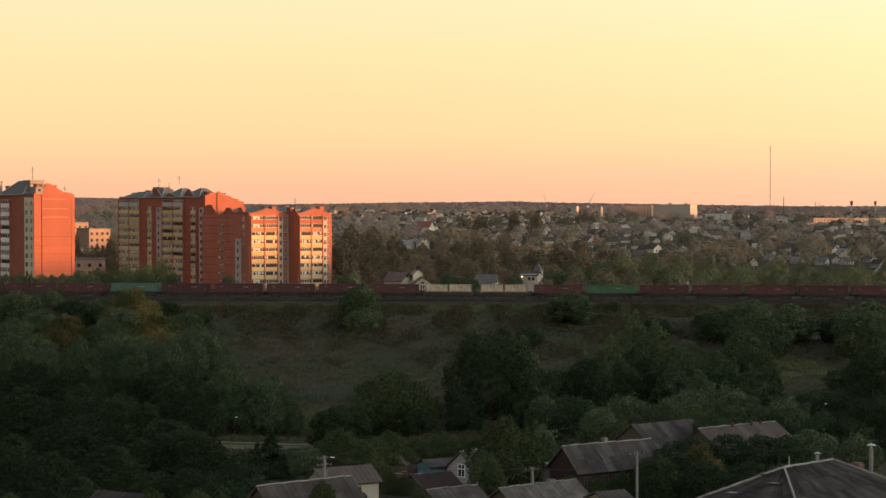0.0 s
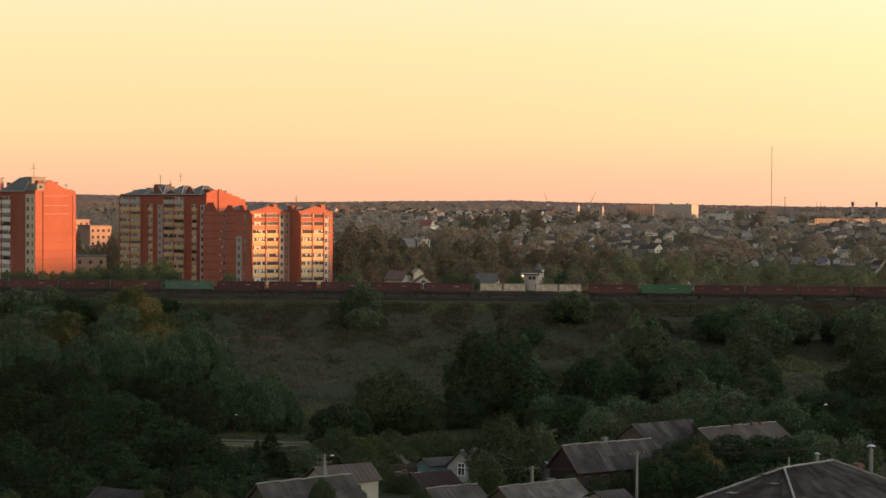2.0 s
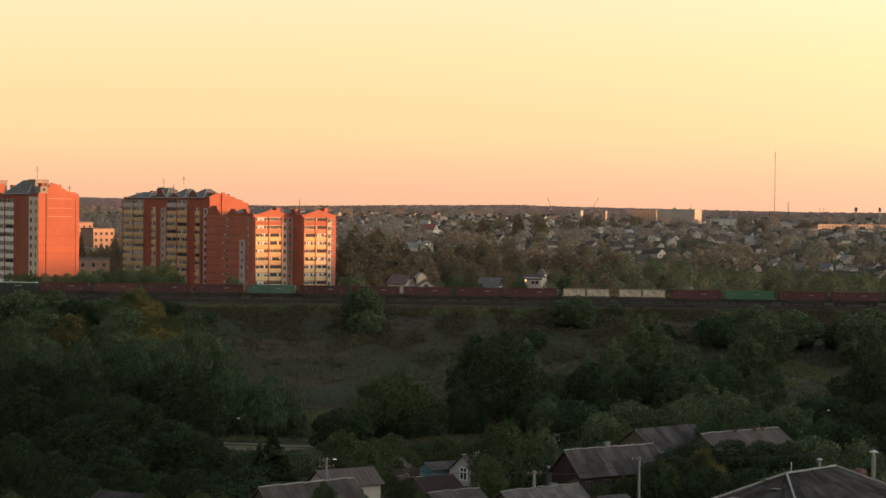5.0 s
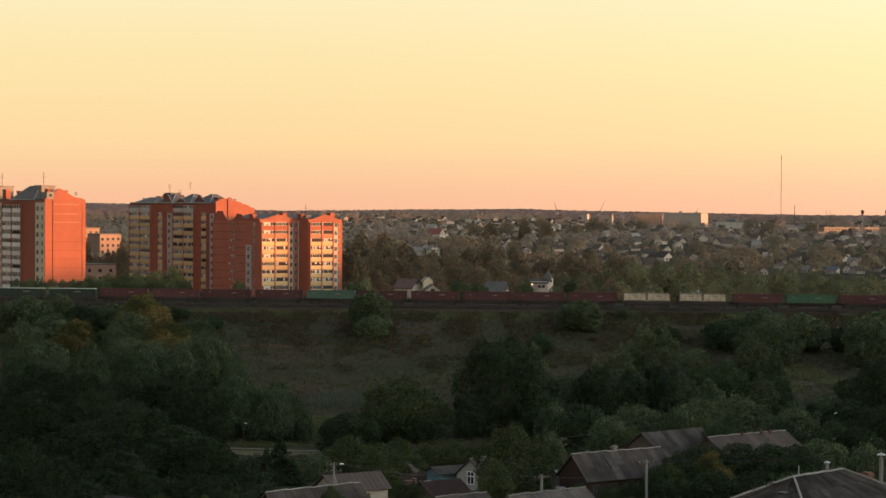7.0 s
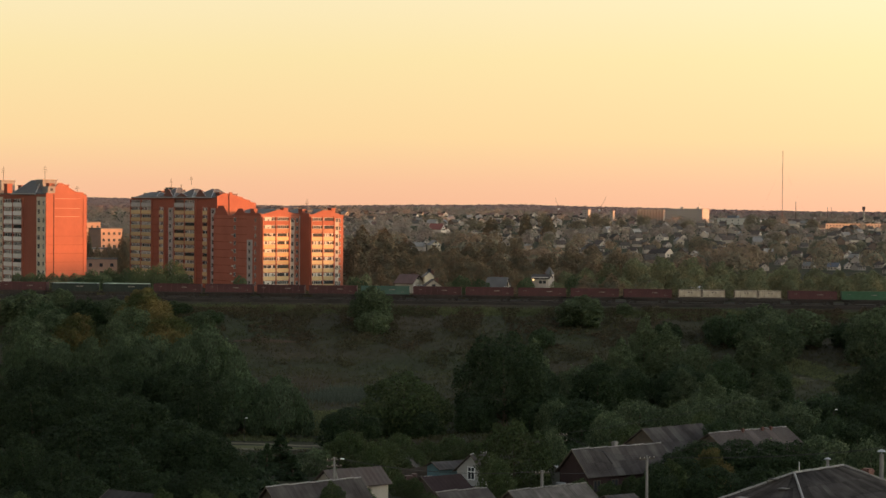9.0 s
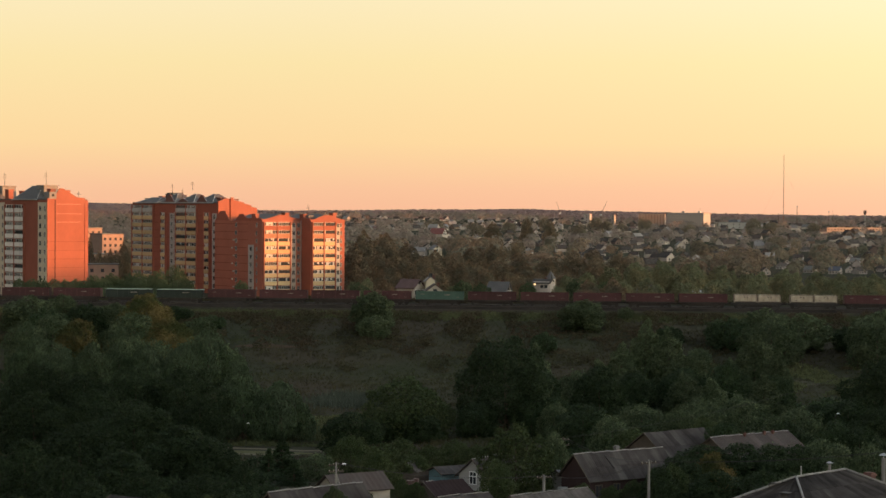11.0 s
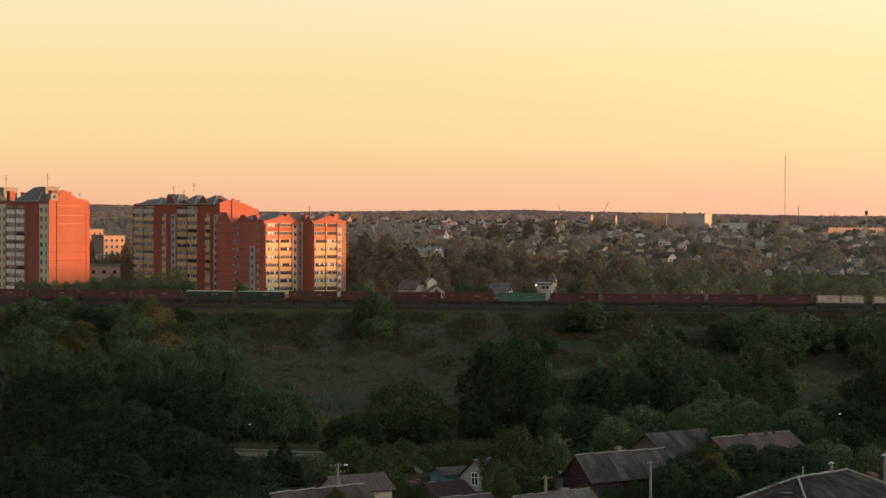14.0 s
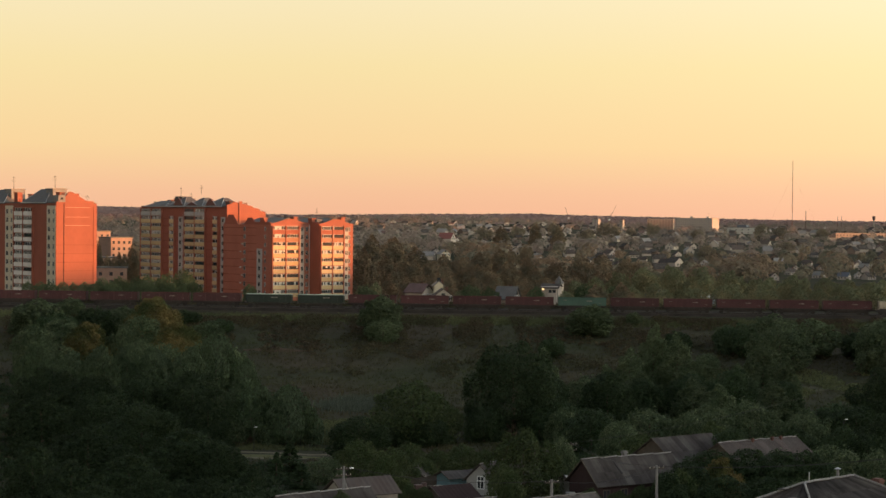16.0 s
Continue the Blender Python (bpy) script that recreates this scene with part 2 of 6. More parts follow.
REED = mat("grey_green_reeds", (0.075, 0.088, 0.068), 0.8, 0.2, 0.1, 1, 0.0, island=0.3, thin=0.3)
RED_ROOF = mat("dull_red_roof_sheet", (0.17, 0.062, 0.055), 0.7, 0.2, 0.5, 5, 0.1)
TOWN_WALL = mat("weathered_house_plaster", (0.315, 0.2745, 0.2448), 0.85, 0.15, 0.4, 5, per_object=0.25)
# glow for the warm bright spot at the turret house's eave
SPOT_GLOW = mat("glowing_warm_spot", (0.8, 0.6, 0.35), 0.3)
SPOT_GLOW.node_tree.nodes["Principled BSDF"].inputs["Emission Color"].default_value = (1.0, 0.62, 0.3, 1)
SPOT_GLOW.node_tree.nodes["Principled BSDF"].inputs["Emission Strength"].default_value = 2.0


# ---- helpers for meshes ----
def part(name, bm, material, parent=None, label=""):
    """Links a bmesh as one mesh object under a thing or a part."""
    me = bpy.data.meshes.new(name)
    bm.to_mesh(me)
    bm.free()
    for m in material if isinstance(material, (list, tuple)) else (material,):
        me.materials.append(m)
    ob = new(name, me)
    ob.parent = parent
    return tagged(ob, label)


def raw(name, verts, faces, material, parent=None, label="", smooth=False):
    me = bpy.data.meshes.new(name)
    me.from_pydata([tuple(v) for v in verts], [], faces)
    for m in material if isinstance(material, (list, tuple)) else (material,):
        me.materials.append(m)
    if smooth:
        me.shade_smooth()
    ob = new(name, me)
    ob.parent = parent
    return tagged(ob, label)


def box(bm, x0, x1, y0, y1, z0, z1, slot=0):
    vs = [bm.verts.new(p) for p in ((x0, y0, z0), (x1, y0, z0), (x1, y1, z0), (x0, y1, z0), (x0, y0, z1), (x1, y0, z1), (x1, y1, z1), (x0, y1, z1))]
    for f in ((3, 2, 1, 0), (4, 5, 6, 7), (0, 1, 5, 4), (1, 2, 6, 5), (2, 3, 7, 6), (3, 0, 4, 7)):
        bm.faces.new([vs[i] for i in f]).material_index = slot
    return vs


def boxes(*rows):
    bm = bmesh.new()
    for r in rows:
        box(bm, *r)
    return bm


def tube(bm, a, b, r0, r1=None, sides=8):
    a, b, r1 = Vector(a), Vector(b), r0 if r1 is None else r1
    d = (b - a).normalized()
    u = d.orthogonal().normalized()
    w = d.cross(u)
    rings = []
    for p, r in ((a, r0), (b, r1)):
        rings.append([bm.verts.new(p + (u * math.cos(k * math.tau / sides) + w * math.sin(k * math.tau / sides)) * r) for k in range(sides)])
    for k in range(sides):
        bm.faces.new((rings[0][k], rings[0][(k + 1) % sides], rings[1][(k + 1) % sides], rings[1][k]))
    bm.faces.new(rings[0][::-1]), bm.faces.new(rings[1])
    return bm


def prism(bm, outline, y0, y1, slot=0):
    """A closed outline in x and z, drawn out from y0 to y1."""
    a = [bm.verts.new((x, y0, z)) for x, z in outline]
    b = [bm.verts.new((x, y1, z)) for x, z in outline]
    n = len(a)
    fs = [bm.faces.new(a), bm.faces.new(b[::-1])]
    fs += [bm.faces.new((a[(k + 1) % n], a[k], b[k], b[(k + 1) % n])) for k in range(n)]
    for f in fs:
        f.material_index = slot
    return bm


def empty(name, m, label, category, group="", kind=""):
    ob = new(name)
    ob.matrix_basis = m
    return tagged(ob, label, category, group, kind)


# ---- the land ----
PROFILE = ((-900, 40), (-60, 26), (60, 22), (150, 15.5), (200, 11), (250, 7.5), (300, 6), (350, 5), (400, 5), (440, 7.6), (480, 12.2), (513, 16.8), (519, 17.4),
           (522, 17.7), (536, 17.7), (546, 18.7), (562, 18.3), (600, 14), (625, 13), (720, 13), (800, 12), (1000, 9), (1250, 10), (1500, 14), (2000, 20.5), (2500, 27), (3000, 34),
           (3300, 34.5), (3600, 33), (4100, 33), (4600, 36), (4990, 35))


def smooth_step(a, b, v):
    t = min(1.0, max(0.0, (v - a) / (b - a)))
    return t * t * (3 - 2 * t)


def ground_z(x, y):
    """The height of the land: a hill under the viewer, a valley, the railway's bank, the town's slope and the far ridge."""
    bank = smooth_step(380, 470, y) * smooth_step(720, 600, y)
    shift = max(-600.0, min(600.0, x))
    y = y + 0.043 * shift * bank
    for (a, za), (b, zb) in zip(PROFILE, PROFILE[1:]):
        if y <= b:
            break
    t = (y - a) / (b - a)
    z = za + (zb - za) * t - 0.0022 * shift * bank
    rough = smooth_step(0, 60, abs(y - 528))
    z += rough * 0.9 * noise.noise((x / 55, y / 55, 3)) + rough * 0.25 * noise.noise((x / 14, y / 14, 8))
    far = smooth_step(900, 1500, y)
    z += far * (2 * noise.noise((x / 330, y / 330, 1)))
    z -= 4 * smooth_step(1800, 2700, y) * smooth_step(120, 320, x)
    if y > 3000:
        z += smooth_step(3000, 4400, y) * (8 * math.exp(-((x - 240) / 420) ** 2) + 17 * smooth_step(-400, -820, x))
        z += 1.5 * noise.noise((x / 260, y / 400, 5)) * smooth_step(3600, 4400, y)
    # the hill towards the sun, off the view, in whose shade the valley lies
    s, p = 0.94 * x - 0.342 * y, 0.342 * x + 0.94 * y
    slope = math.exp(-((s - 700) / 240) ** 2)
    # this unseen crest is shaped to place shade and sun over the view
    crest = 62 + 133 * smooth_step(510, 430, p) + 9 * smooth_step(660, 710, p) + 7 * smooth_step(685, 735, p) - 9 * smooth_step(780, 825, p) + 21 * smooth_step(900, 1020, p) + 8 * smooth_step(1100, 1300, p)
    crest += 18 * smooth_step(1300, 1800, p) + 42 * smooth_step(2050, 2450, p) + 60 * smooth_step(2500, 3300, p) + 3 * noise.noise((p / 40, 2, 2)) * smooth_step(600, 700, p)
    # two notches cut in the unseen crest for sun on the slope's large buildings
    crest -= 100 * math.exp(-((p - 2640) / 95) ** 2) + 106 * math.exp(-((p - 2335) / 80) ** 2)
    z += slope * smooth_step(-900, -500, p) * smooth_step(5400, 5000, p) * max(0.0, crest - z)
    return z


def land():
    xs = sorted(set([round(v) for v in np.arange(-210, 211, 7)] + [round(s * v) for s in (-1, 1) for v in np.geomspace(210, 3200, 60)]))
    ys = [-900, -700, -500, -350, -250, -170, -110, -60, -20, 20, 60, 90] + list(range(110, 500, 7)) + [500, 506, 510, 513, 516, 519, 522, 529, 536, 540, 545, 553]
    ys += list(range(560, 900, 14)) + [round(v) for v in np.geomspace(900, 4990, 70)]
    verts = [(x, y, ground_z(x, y)) for y in ys for x in xs]
    w = len(xs)
    faces = [(j * w + i, j * w + i + 1, (j + 1) * w + i + 1, (j + 1) * w + i) for j in range(len(ys) - 1) for i in range(w - 1)]
    ob = raw("ground", verts, faces, GROUND, smooth=True)
    tagged(ob, "rough meadow ground of a valley with a railway bank", "ground", kind="structure")


land()


# ---- trees ----
def leaf_cloud(rng, centres, radii, count, size, flat=0.8, droop=0.0, loose=0.5):
    """Many small leaf pieces round the ends of the limbs; each is a three-cornered blade."""
    verts, faces = [], []
    for c, r in zip(centres, radii):
        d = rng.normal(size=(count, 3))
        d /= np.linalg.norm(d, axis=1)[:, None]
        d[:, 2] = np.where(d[:, 2] < -0.3, -d[:, 2] * 0.6, d[:, 2])
        rad = r * rng.uniform(0.45, 1.2, count)
        pos = c + d * rad[:, None] * np.array((1, 1, flat))
        if droop:
            pos[:, 2] -= rng.uniform(0, droop, count)
        nrm = d + np.array((0, 0, 0.35)) + rng.normal(scale=loose, size=(count, 3))
        nrm /= np.linalg.norm(nrm, axis=1)[:, None]
        a = np.cross(nrm, rng.normal(size=(count, 3)))
        if droop:
            a = a * 0.35 + np.array((0, 0, 1.0))
        a /= np.linalg.norm(a, axis=1)[:, None]
        b = np.cross(nrm, a)
        s = size * rng.uniform(0.6, 1.35, count)[:, None]
        k = 1.7 if droop else 0.85
        for blade in zip(pos - a * s * k, pos + a * s * k * 0.9 - b * s * 0.5, pos + a * s * k * 0.9 + b * s * 0.5):
            n = len(verts)
            verts.extend(blade)
            faces.append((n, n + 1, n + 2))
    return verts, faces


def crown_heads(rng, high, wide, clear, form):
    """The boughs of a crown as overlapping balls: middles and half axes."""
    span = high - clear
    spots, axes = [(0, 0, clear + span * 0.42)], [(wide * 0.3, wide * 0.3, span * 0.42)]
    count = 15 if form == "round" else 17
    for k in range(count):
        t, turn = ((k + rng.uniform(0.1, 0.9)) / count) ** 1.15, k * 2.4 + rng.uniform(-0.5, 0.5)
        girth = 1 - 0.1 * ((0.4 - t) / 0.4) ** 2 if t < 0.4 else max(0.0, 1 - ((t - 0.4) / 0.62) ** 2) ** 0.5
        if form == "tall":
            girth *= 1.08 - 0.5 * t
        r = wide * rng.uniform(0.15, 0.24) * (1 - 0.3 * t if form == "tall" else 1)
        out = max(0.0, wide / 2 * girth - r * 0.75) * rng.uniform(0.8, 1.1)
        up = r * (1.7 if form == "tall" else rng.uniform(0.85, 1.15))
        spots.append((out * math.cos(turn), out * math.sin(turn), clear + up * 0.35 + t * (span - up * 1.25)))
        axes.append((r, r, up))
        # smaller boughs break its outline
        for j in range(6):
            d = rng.normal(size=3)
            d = d / np.linalg.norm(d)
            d[2] = abs(d[2]) if rng.uniform() < 0.4 else d[2]
            q = r * rng.uniform(0.28, 0.5)
            spots.append(tuple(np.array(spots[-1 - j]) + d * np.array((r, r, up)) * rng.uniform(0.7, 1.1)))
            axes.append((q, q, q * (1.5 if form == "tall" else 1.0)))
    return np.array(spots), np.array(axes)


def crown_blades(rng, spots, axes, count, leaf, loose=0.75, hang=0.0):
    """Leaf blades over the joined outside of the boughs; a few twigs stand out, the inside holds a thin rest."""
    share = (axes[:, 0] * axes[:, 2]) ** 0.8
    verts = []
    while len(verts) < count:
        n = min(16000, count * 2)
        h = rng.choice(len(spots), n, p=share / share.sum())
        d = rng.normal(size=(n, 3))
        d /= np.linalg.norm(d, axis=1)[:, None]
        # each bough is lumpy
        lump = np.sin(d[:, 0] * 5.3 + h) * np.sin(d[:, 1] * 4.7 + 2 * h) * np.sin(d[:, 2] * 6.1 + 3 * h)
        reach = (0.94 + 0.13 * lump) * rng.uniform(0.86, 1.04, n)
        reach = np.where(rng.uniform(size=n) < 0.2, reach * rng.uniform(1.0, 1.34, n), reach)
        pos = spots[h] + d * axes[h] * reach[:, None]
        depth = np.min(np.linalg.norm((pos[:, None] - spots[None]) / axes[None], axis=2) + 9 * (np.arange(len(spots))[None] == h[:, None]), axis=1)
        keep = (depth > 0.9) | (rng.uniform(size=n) < 0.1)
        ways = d[keep] if len(verts) == 0 else np.concatenate((ways, d[keep]))
        verts = pos[keep] if len(verts) == 0 else np.concatenate((verts, pos[keep]))
    pos, d = verts[:count], ways[:count]
    mid = spots[0]
    whole = (pos - mid) / axes[0]
    whole /= np.linalg.norm(whole, axis=1)[:, None] + 1e-6
    nrm = d * 0.7 + whole * 0.5 + np.array((0, 0, 0.25)) + rng.normal(scale=loose, size=(count, 3))
    nrm /= np.linalg.norm(nrm, axis=1)[:, None]
    a = np.cross(nrm, rng.normal(size=(count, 3)))
    a /= np.linalg.norm(a, axis=1)[:, None]
    if hang:
        a = a * (1 - hang) + np.array((0, 0, hang))
        a /= np.linalg.norm(a, axis=1)[:, None]
    b = np.cross(nrm, a)
    s = leaf * rng.uniform(0.6, 1.35, count)[:, None]
    k = 0.85 + 0.9 * hang
    verts = np.stack((pos - a * s * k, pos + a * s * k * 0.9 - b * s * 0.55, pos + a * s * k * 0.9 + b * s * 0.55), axis=1).reshape(-1, 3)
    return verts, [(i, i + 1, i + 2) for i in range(0, 3 * count, 3)]


def make_tree(name, seed, high, wide, clear, count, leaf, leaves, label, category, form="round", hang=0.0, bark=BARK):
    """A tree of that height and width at the origin: a tapered trunk with limbs, and a crown."""
    rng = np.random.default_rng(seed)
    thing = empty(name, pose(0, 0, 0), label, category, "trees of the valley")
    bm = bmesh.new()
    foot = 0.022 * high + 0.05
    lean = rng.normal(scale=0.02 * high, size=2)
    points = [Vector((lean[0] * t * t, lean[1] * t * t, -0.3 + t * (high * 0.82 + 0.3))) for t in (0, 0.2, 0.45, 0.7, 1)]
    for k, (a, b) in enumerate(zip(points, points[1:])):
        tube(bm, a, b, foot * (1.3, 0.95, 0.7, 0.42)[k], foot * (0.95, 0.7, 0.42, 0.1)[k], 7)
    if form == "cone":
        centres, radii = [], []
        for k in range(110):
            h, turn = rng.uniform(0, 1) ** 1.3, rng.uniform(0, math.tau)
            rr = wide / 2 * (1.02 - h) * rng.uniform(0.35, 0.95)
            centres.append(np.array((rr * math.cos(turn), rr * math.sin(turn), clear + h * (high - clear) * 0.97)))
            radii.append(max(0.3, wide * 0.14 * (1.15 - h)))
        v, f = leaf_cloud(rng, centres, radii, count // 110, leaf)
    else:
        spots, axes = crown_heads(rng, high, wide, clear, form)
        for c in spots[1:10]:
            z = min(max(clear * 0.7 + (c[2] - clear) * rng.uniform(0.2, 0.6), clear * 0.5), high * 0.8)
            elbow = Vector((c[0] * 0.45, c[1] * 0.45, z + (c[2] - z) * 0.6))
            tube(bm, (0, 0, z), elbow, foot * 0.4, foot * 0.25, 4)
            tube(bm, elbow, c, foot * 0.25, foot * 0.06, 4)
        v, f = crown_blades(rng, spots, axes, count, leaf, hang=hang)
        v[:, :2] *= wide / 2 / np.percentile(np.hypot(v[:, 0], v[:, 1]), 98.5)
        low = np.percentile(v[:, 2], 1)
        v[:, 2] = clear * 0.6 + (v[:, 2] - low) * (high - clear * 0.6) / (np.percentile(v[:, 2], 99.8) - low)
    part("trunk", bm, bark, thing)
    raw("crown", v, f, leaves, thing)
    return thing


def place(proto, table, used):
    """Sets copies of a kind of tree, each with its own place, height and width; the first one is the one that was built."""
    high, wide = proto["size"]
    for x, y, h, w in table:
        turn = random.uniform(0, math.tau)
        m = Matrix.Translation((x, y, ground_z(x, y) - 0.15)) @ Matrix.Rotation(turn, 4, "Z") @ Matrix.Diagonal((w / wide, w / wide, h / high, 1))
        if proto.name in used:
            copy_thing(proto, m)
        else:
            used[proto.name] = (proto, m)


KINDS = {}
def kind(key, name, *rest, **named):
    KINDS[key] = make_tree(name, *rest, **named)
    KINDS[key]["size"] = (rest[1], rest[2])


kind("oak", "oak_tree", 1, 16.0, 17.0, 1.0, 24000, 0.275, LEAF_DEEP, "large dark green oak with a dense broad crown", "tree")
kind("lime", "lime_tree", 2, 12.0, 12.0, 0.6, 10500, 0.285, LEAF_DARK, "dark green broadleaf tree with a rounded crown", "tree")
kind("alder", "alder_tree", 13, 12.0, 11.0, 0.5, 10500, 0.275, LEAF_DEEP, "very dark green leafy tree with a dense crown", "tree")
kind("maple", "maple_tree", 3, 10.0, 12.0, 0.3, 5400, 0.34, LEAF_MID, "green broadleaf tree with a wide uneven crown", "tree")
kind("fresh", "ash_tree", 4, 9.0, 12.0, 0.3, 8000, 0.285, LEAF_LIGHT, "light green leafy tree with a loose crown", "tree")
kind("willow", "willow_tree", 5, 13.0, 9.0, 0.5, 10000, 0.24, LEAF_GREY, "grey-green willow with hanging twigs", "tree", form="tall", hang=0.75)
kind("birch", "birch_tree", 14, 15.0, 8.5, 0.6, 11000, 0.25, LEAF_MID, "tall green birch with an upright airy crown", "tree", form="tall", hang=0.4)
kind("gold", "aspen_tree", 6, 12.0, 11.0, 0.5, 12000, 0.26, LEAF_GOLD, "broadleaf tree with leaves turning golden at the top", "tree", form="tall", hang=0.5)
kind("spruce", "spruce_tree", 7, 10.0, 5.0, 0.5, 6600, 0.24, LEAF_DARK, "narrow dark spruce with hanging boughs", "tree", form="cone")
kind("shrub", "shrub", 8, 5.8, 5.4, 0.1, 3600, 0.25, LEAF_MID, "low rounded green shrub on the railway bank", "shrub")
kind("shrub2", "shrub", 9, 4.0, 6.5, 0.1, 4200, 0.24, LEAF_DARK, "low spreading dark green shrub on the bank", "shrub")
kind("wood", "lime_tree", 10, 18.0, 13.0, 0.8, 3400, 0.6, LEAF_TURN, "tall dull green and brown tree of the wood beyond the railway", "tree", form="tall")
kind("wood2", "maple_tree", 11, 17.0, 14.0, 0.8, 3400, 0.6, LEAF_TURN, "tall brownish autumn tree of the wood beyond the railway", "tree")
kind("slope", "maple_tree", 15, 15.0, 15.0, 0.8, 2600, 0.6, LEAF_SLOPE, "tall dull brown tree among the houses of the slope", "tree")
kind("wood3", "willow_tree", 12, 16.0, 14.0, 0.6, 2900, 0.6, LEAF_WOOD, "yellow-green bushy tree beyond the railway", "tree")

USED = {}
# on the railway's bank
place(KINDS["shrub"], ((-20.3, 489, 10.2, 10.8), (-19.4, 482, 5.6, 9.5), (-104.3, 489, 9.4, 14.1), (-100.8, 512, 5.5, 7.2), (-84.6, 495, 6.4, 9.6), (98.8, 462, 10.8, 16.2), (74.3, 481, 7.8, 11.7), (81.6, 468, 9.2, 13.7), (31.6, 494, 7.8, 13.4), (43.3, 508, 3.2, 4.8), (63.4, 481, 5.4, 8.1)), USED)
place(KINDS["shrub2"], ((-89.9, 486, 7.8, 11.7), (-70.7, 506, 3.6, 9.1), (64.6, 470, 7.7, 11.6), (20.5, 464, 5.0, 7.5), (92.2, 468, 5.9, 8.9), (50.4, 474, 5.1, 7.7), (-97.1, 474, 8.5, 12.8), (-60.8, 495, 3.2, 8.9)), USED)
place(KINDS["gold"], ((-74.9, 482, 10.9, 16.4), (-82.7, 440, 12.0, 14.9), (-63.4, 440, 12.1, 14.9), (29.9, 231, 6.7, 6.5)), USED)
# down the slope
place(KINDS["maple"], ((-75.2, 440, 11.1, 8.7), (-94.5, 440, 11.1, 12.4), (-95.0, 470, 7.8, 11.7), (-75.7, 470, 8.4, 12.0), (-60.4, 470, 7.0, 10.5), (-86.5, 490, 6.4, 9.6), (-107.3, 490, 7.2, 10.8), (-88.1, 430, 8.7, 10.9), (-69.9, 430, 9.3, 9.7), (-56.5, 430, 8.7, 9.7), (-48.6, 420, 8.8, 8.3), (-83.9, 440, 9.3, 10.0), (-64.4, 430, 8.7, 9.7), (71.8, 452, 10.7, 16.0), (94.6, 448, 11.2, 16.8), (54.4, 446, 4.8, 7.2), (-20.0, 493, 9.4, 9.2), (31.6, 494, 7.3, 10.9)), USED)
place(KINDS["willow"], ((-85.4, 400, 11.7, 11.3), (-72.0, 395, 11.8, 10.1), (-51.6, 415, 12.4, 12.9), (-62.2, 400, 11.4, 11.3), (-77.6, 395, 10.6, 10.1), (-41.3, 380, 10.8, 7.5), (-35.6, 334, 10.4, 12.6), (-29.0, 331, 10.0, 12.0), (-54.8, 400, 11.4, 10.2), (-68.1, 405, 11.3, 9.2)), USED)
place(KINDS["oak"], ((8.7, 340, 16.5, 18.6), (-43.4, 320, 12.7, 16.1), (-58.3, 315, 11.8, 15.6), (-51.5, 322, 12.3, 13.0), (-67.0, 322, 12.4, 14.0), (-52.5, 292, 10.6, 13.0), (71.1, 330, 13.6, 15.9), (-45.8, 284, 9.6, 14.5), (62.5, 290, 9.3, 12.3)), USED)
place(KINDS["lime"], ((-15.7, 302, 7.0, 10.5), (29.7, 238, 7.1, 10.1), (25.6, 228, 6.3, 7.7), (34.4, 240, 7.2, 8.8), (37.8, 238, 7.1, 8.1), (40.9, 238, 7.1, 7.4), (22.3, 215, 5.7, 5.5), (28.8, 218, 5.5, 7.4), (33.7, 218, 5.5, 6.8), (-5.6, 326, 5.2, 8.0), (-11.5, 327, 5.0, 7.5), (3.6, 333, 6.0, 8.0), (12.8, 334, 6.4, 7.0), (25.7, 355, 10.4, 11.0), (50.4, 370, 10.3, 10.5), (20.0, 312, 7.7, 11.5), (63.1, 320, 8.0, 11.8), (52.6, 276, 8.0, 7.0), (60.1, 375, 7.8, 8.5), (59.5, 330, 6.3, 7.5), (33.1, 370, 8.2, 9.4), (16.7, 335, 6.9, 7.6), (37.5, 278, 7.3, 7.9), (47.3, 285, 7.2, 8.1), (55.8, 275, 7.1, 7.8), (14.7, 355, 10.4, 10.0), (43.1, 375, 8.8, 11.7)), USED)
place(KINDS["alder"], ((-63.2, 300, 9.5, 11.0), (-38.2, 300, 9.5, 8.5), (-36.3, 265, 7.9, 11.8), (-49.5, 263, 8.0, 12.0), (-49.5, 230, 7.8, 7.2), (-32.2, 262, 6.6, 8.9), (-38.7, 234, 6.3, 9.4), (-44.3, 225, 6.1, 7.6), (-27.7, 215, 4.8, 7.2), (-33.2, 215, 5.4, 6.7), (-26.0, 245, 4.2, 4.2), (-37.4, 205, 4.8, 7.0), (-41.1, 200, 4.6, 6.2)), USED)
place(KINDS["maple"], ((22.9, 375, 8.3, 8.5), (39.5, 320, 8.0, 10.0), (46.6, 325, 8.6, 11.0), (53.2, 310, 7.8, 10.5), (29.6, 320, 7.1, 10.6), (62.1, 290, 7.6, 9.0), (40.5, 262, 5.9, 8.1), (46.5, 250, 7.0, 9.2), (38.7, 225, 4.8, 6.4), (12.2, 245, 8.5, 4.2), (51.1, 245, 6.8, 6.2), (-18.5, 268, 3.8, 5.8), (23.5, 300, 6.9, 7.6), (34.8, 310, 7.8, 7.0), (42.5, 222, 5.6, 5.6), (16.5, 330, 6.3, 6.5)), USED)
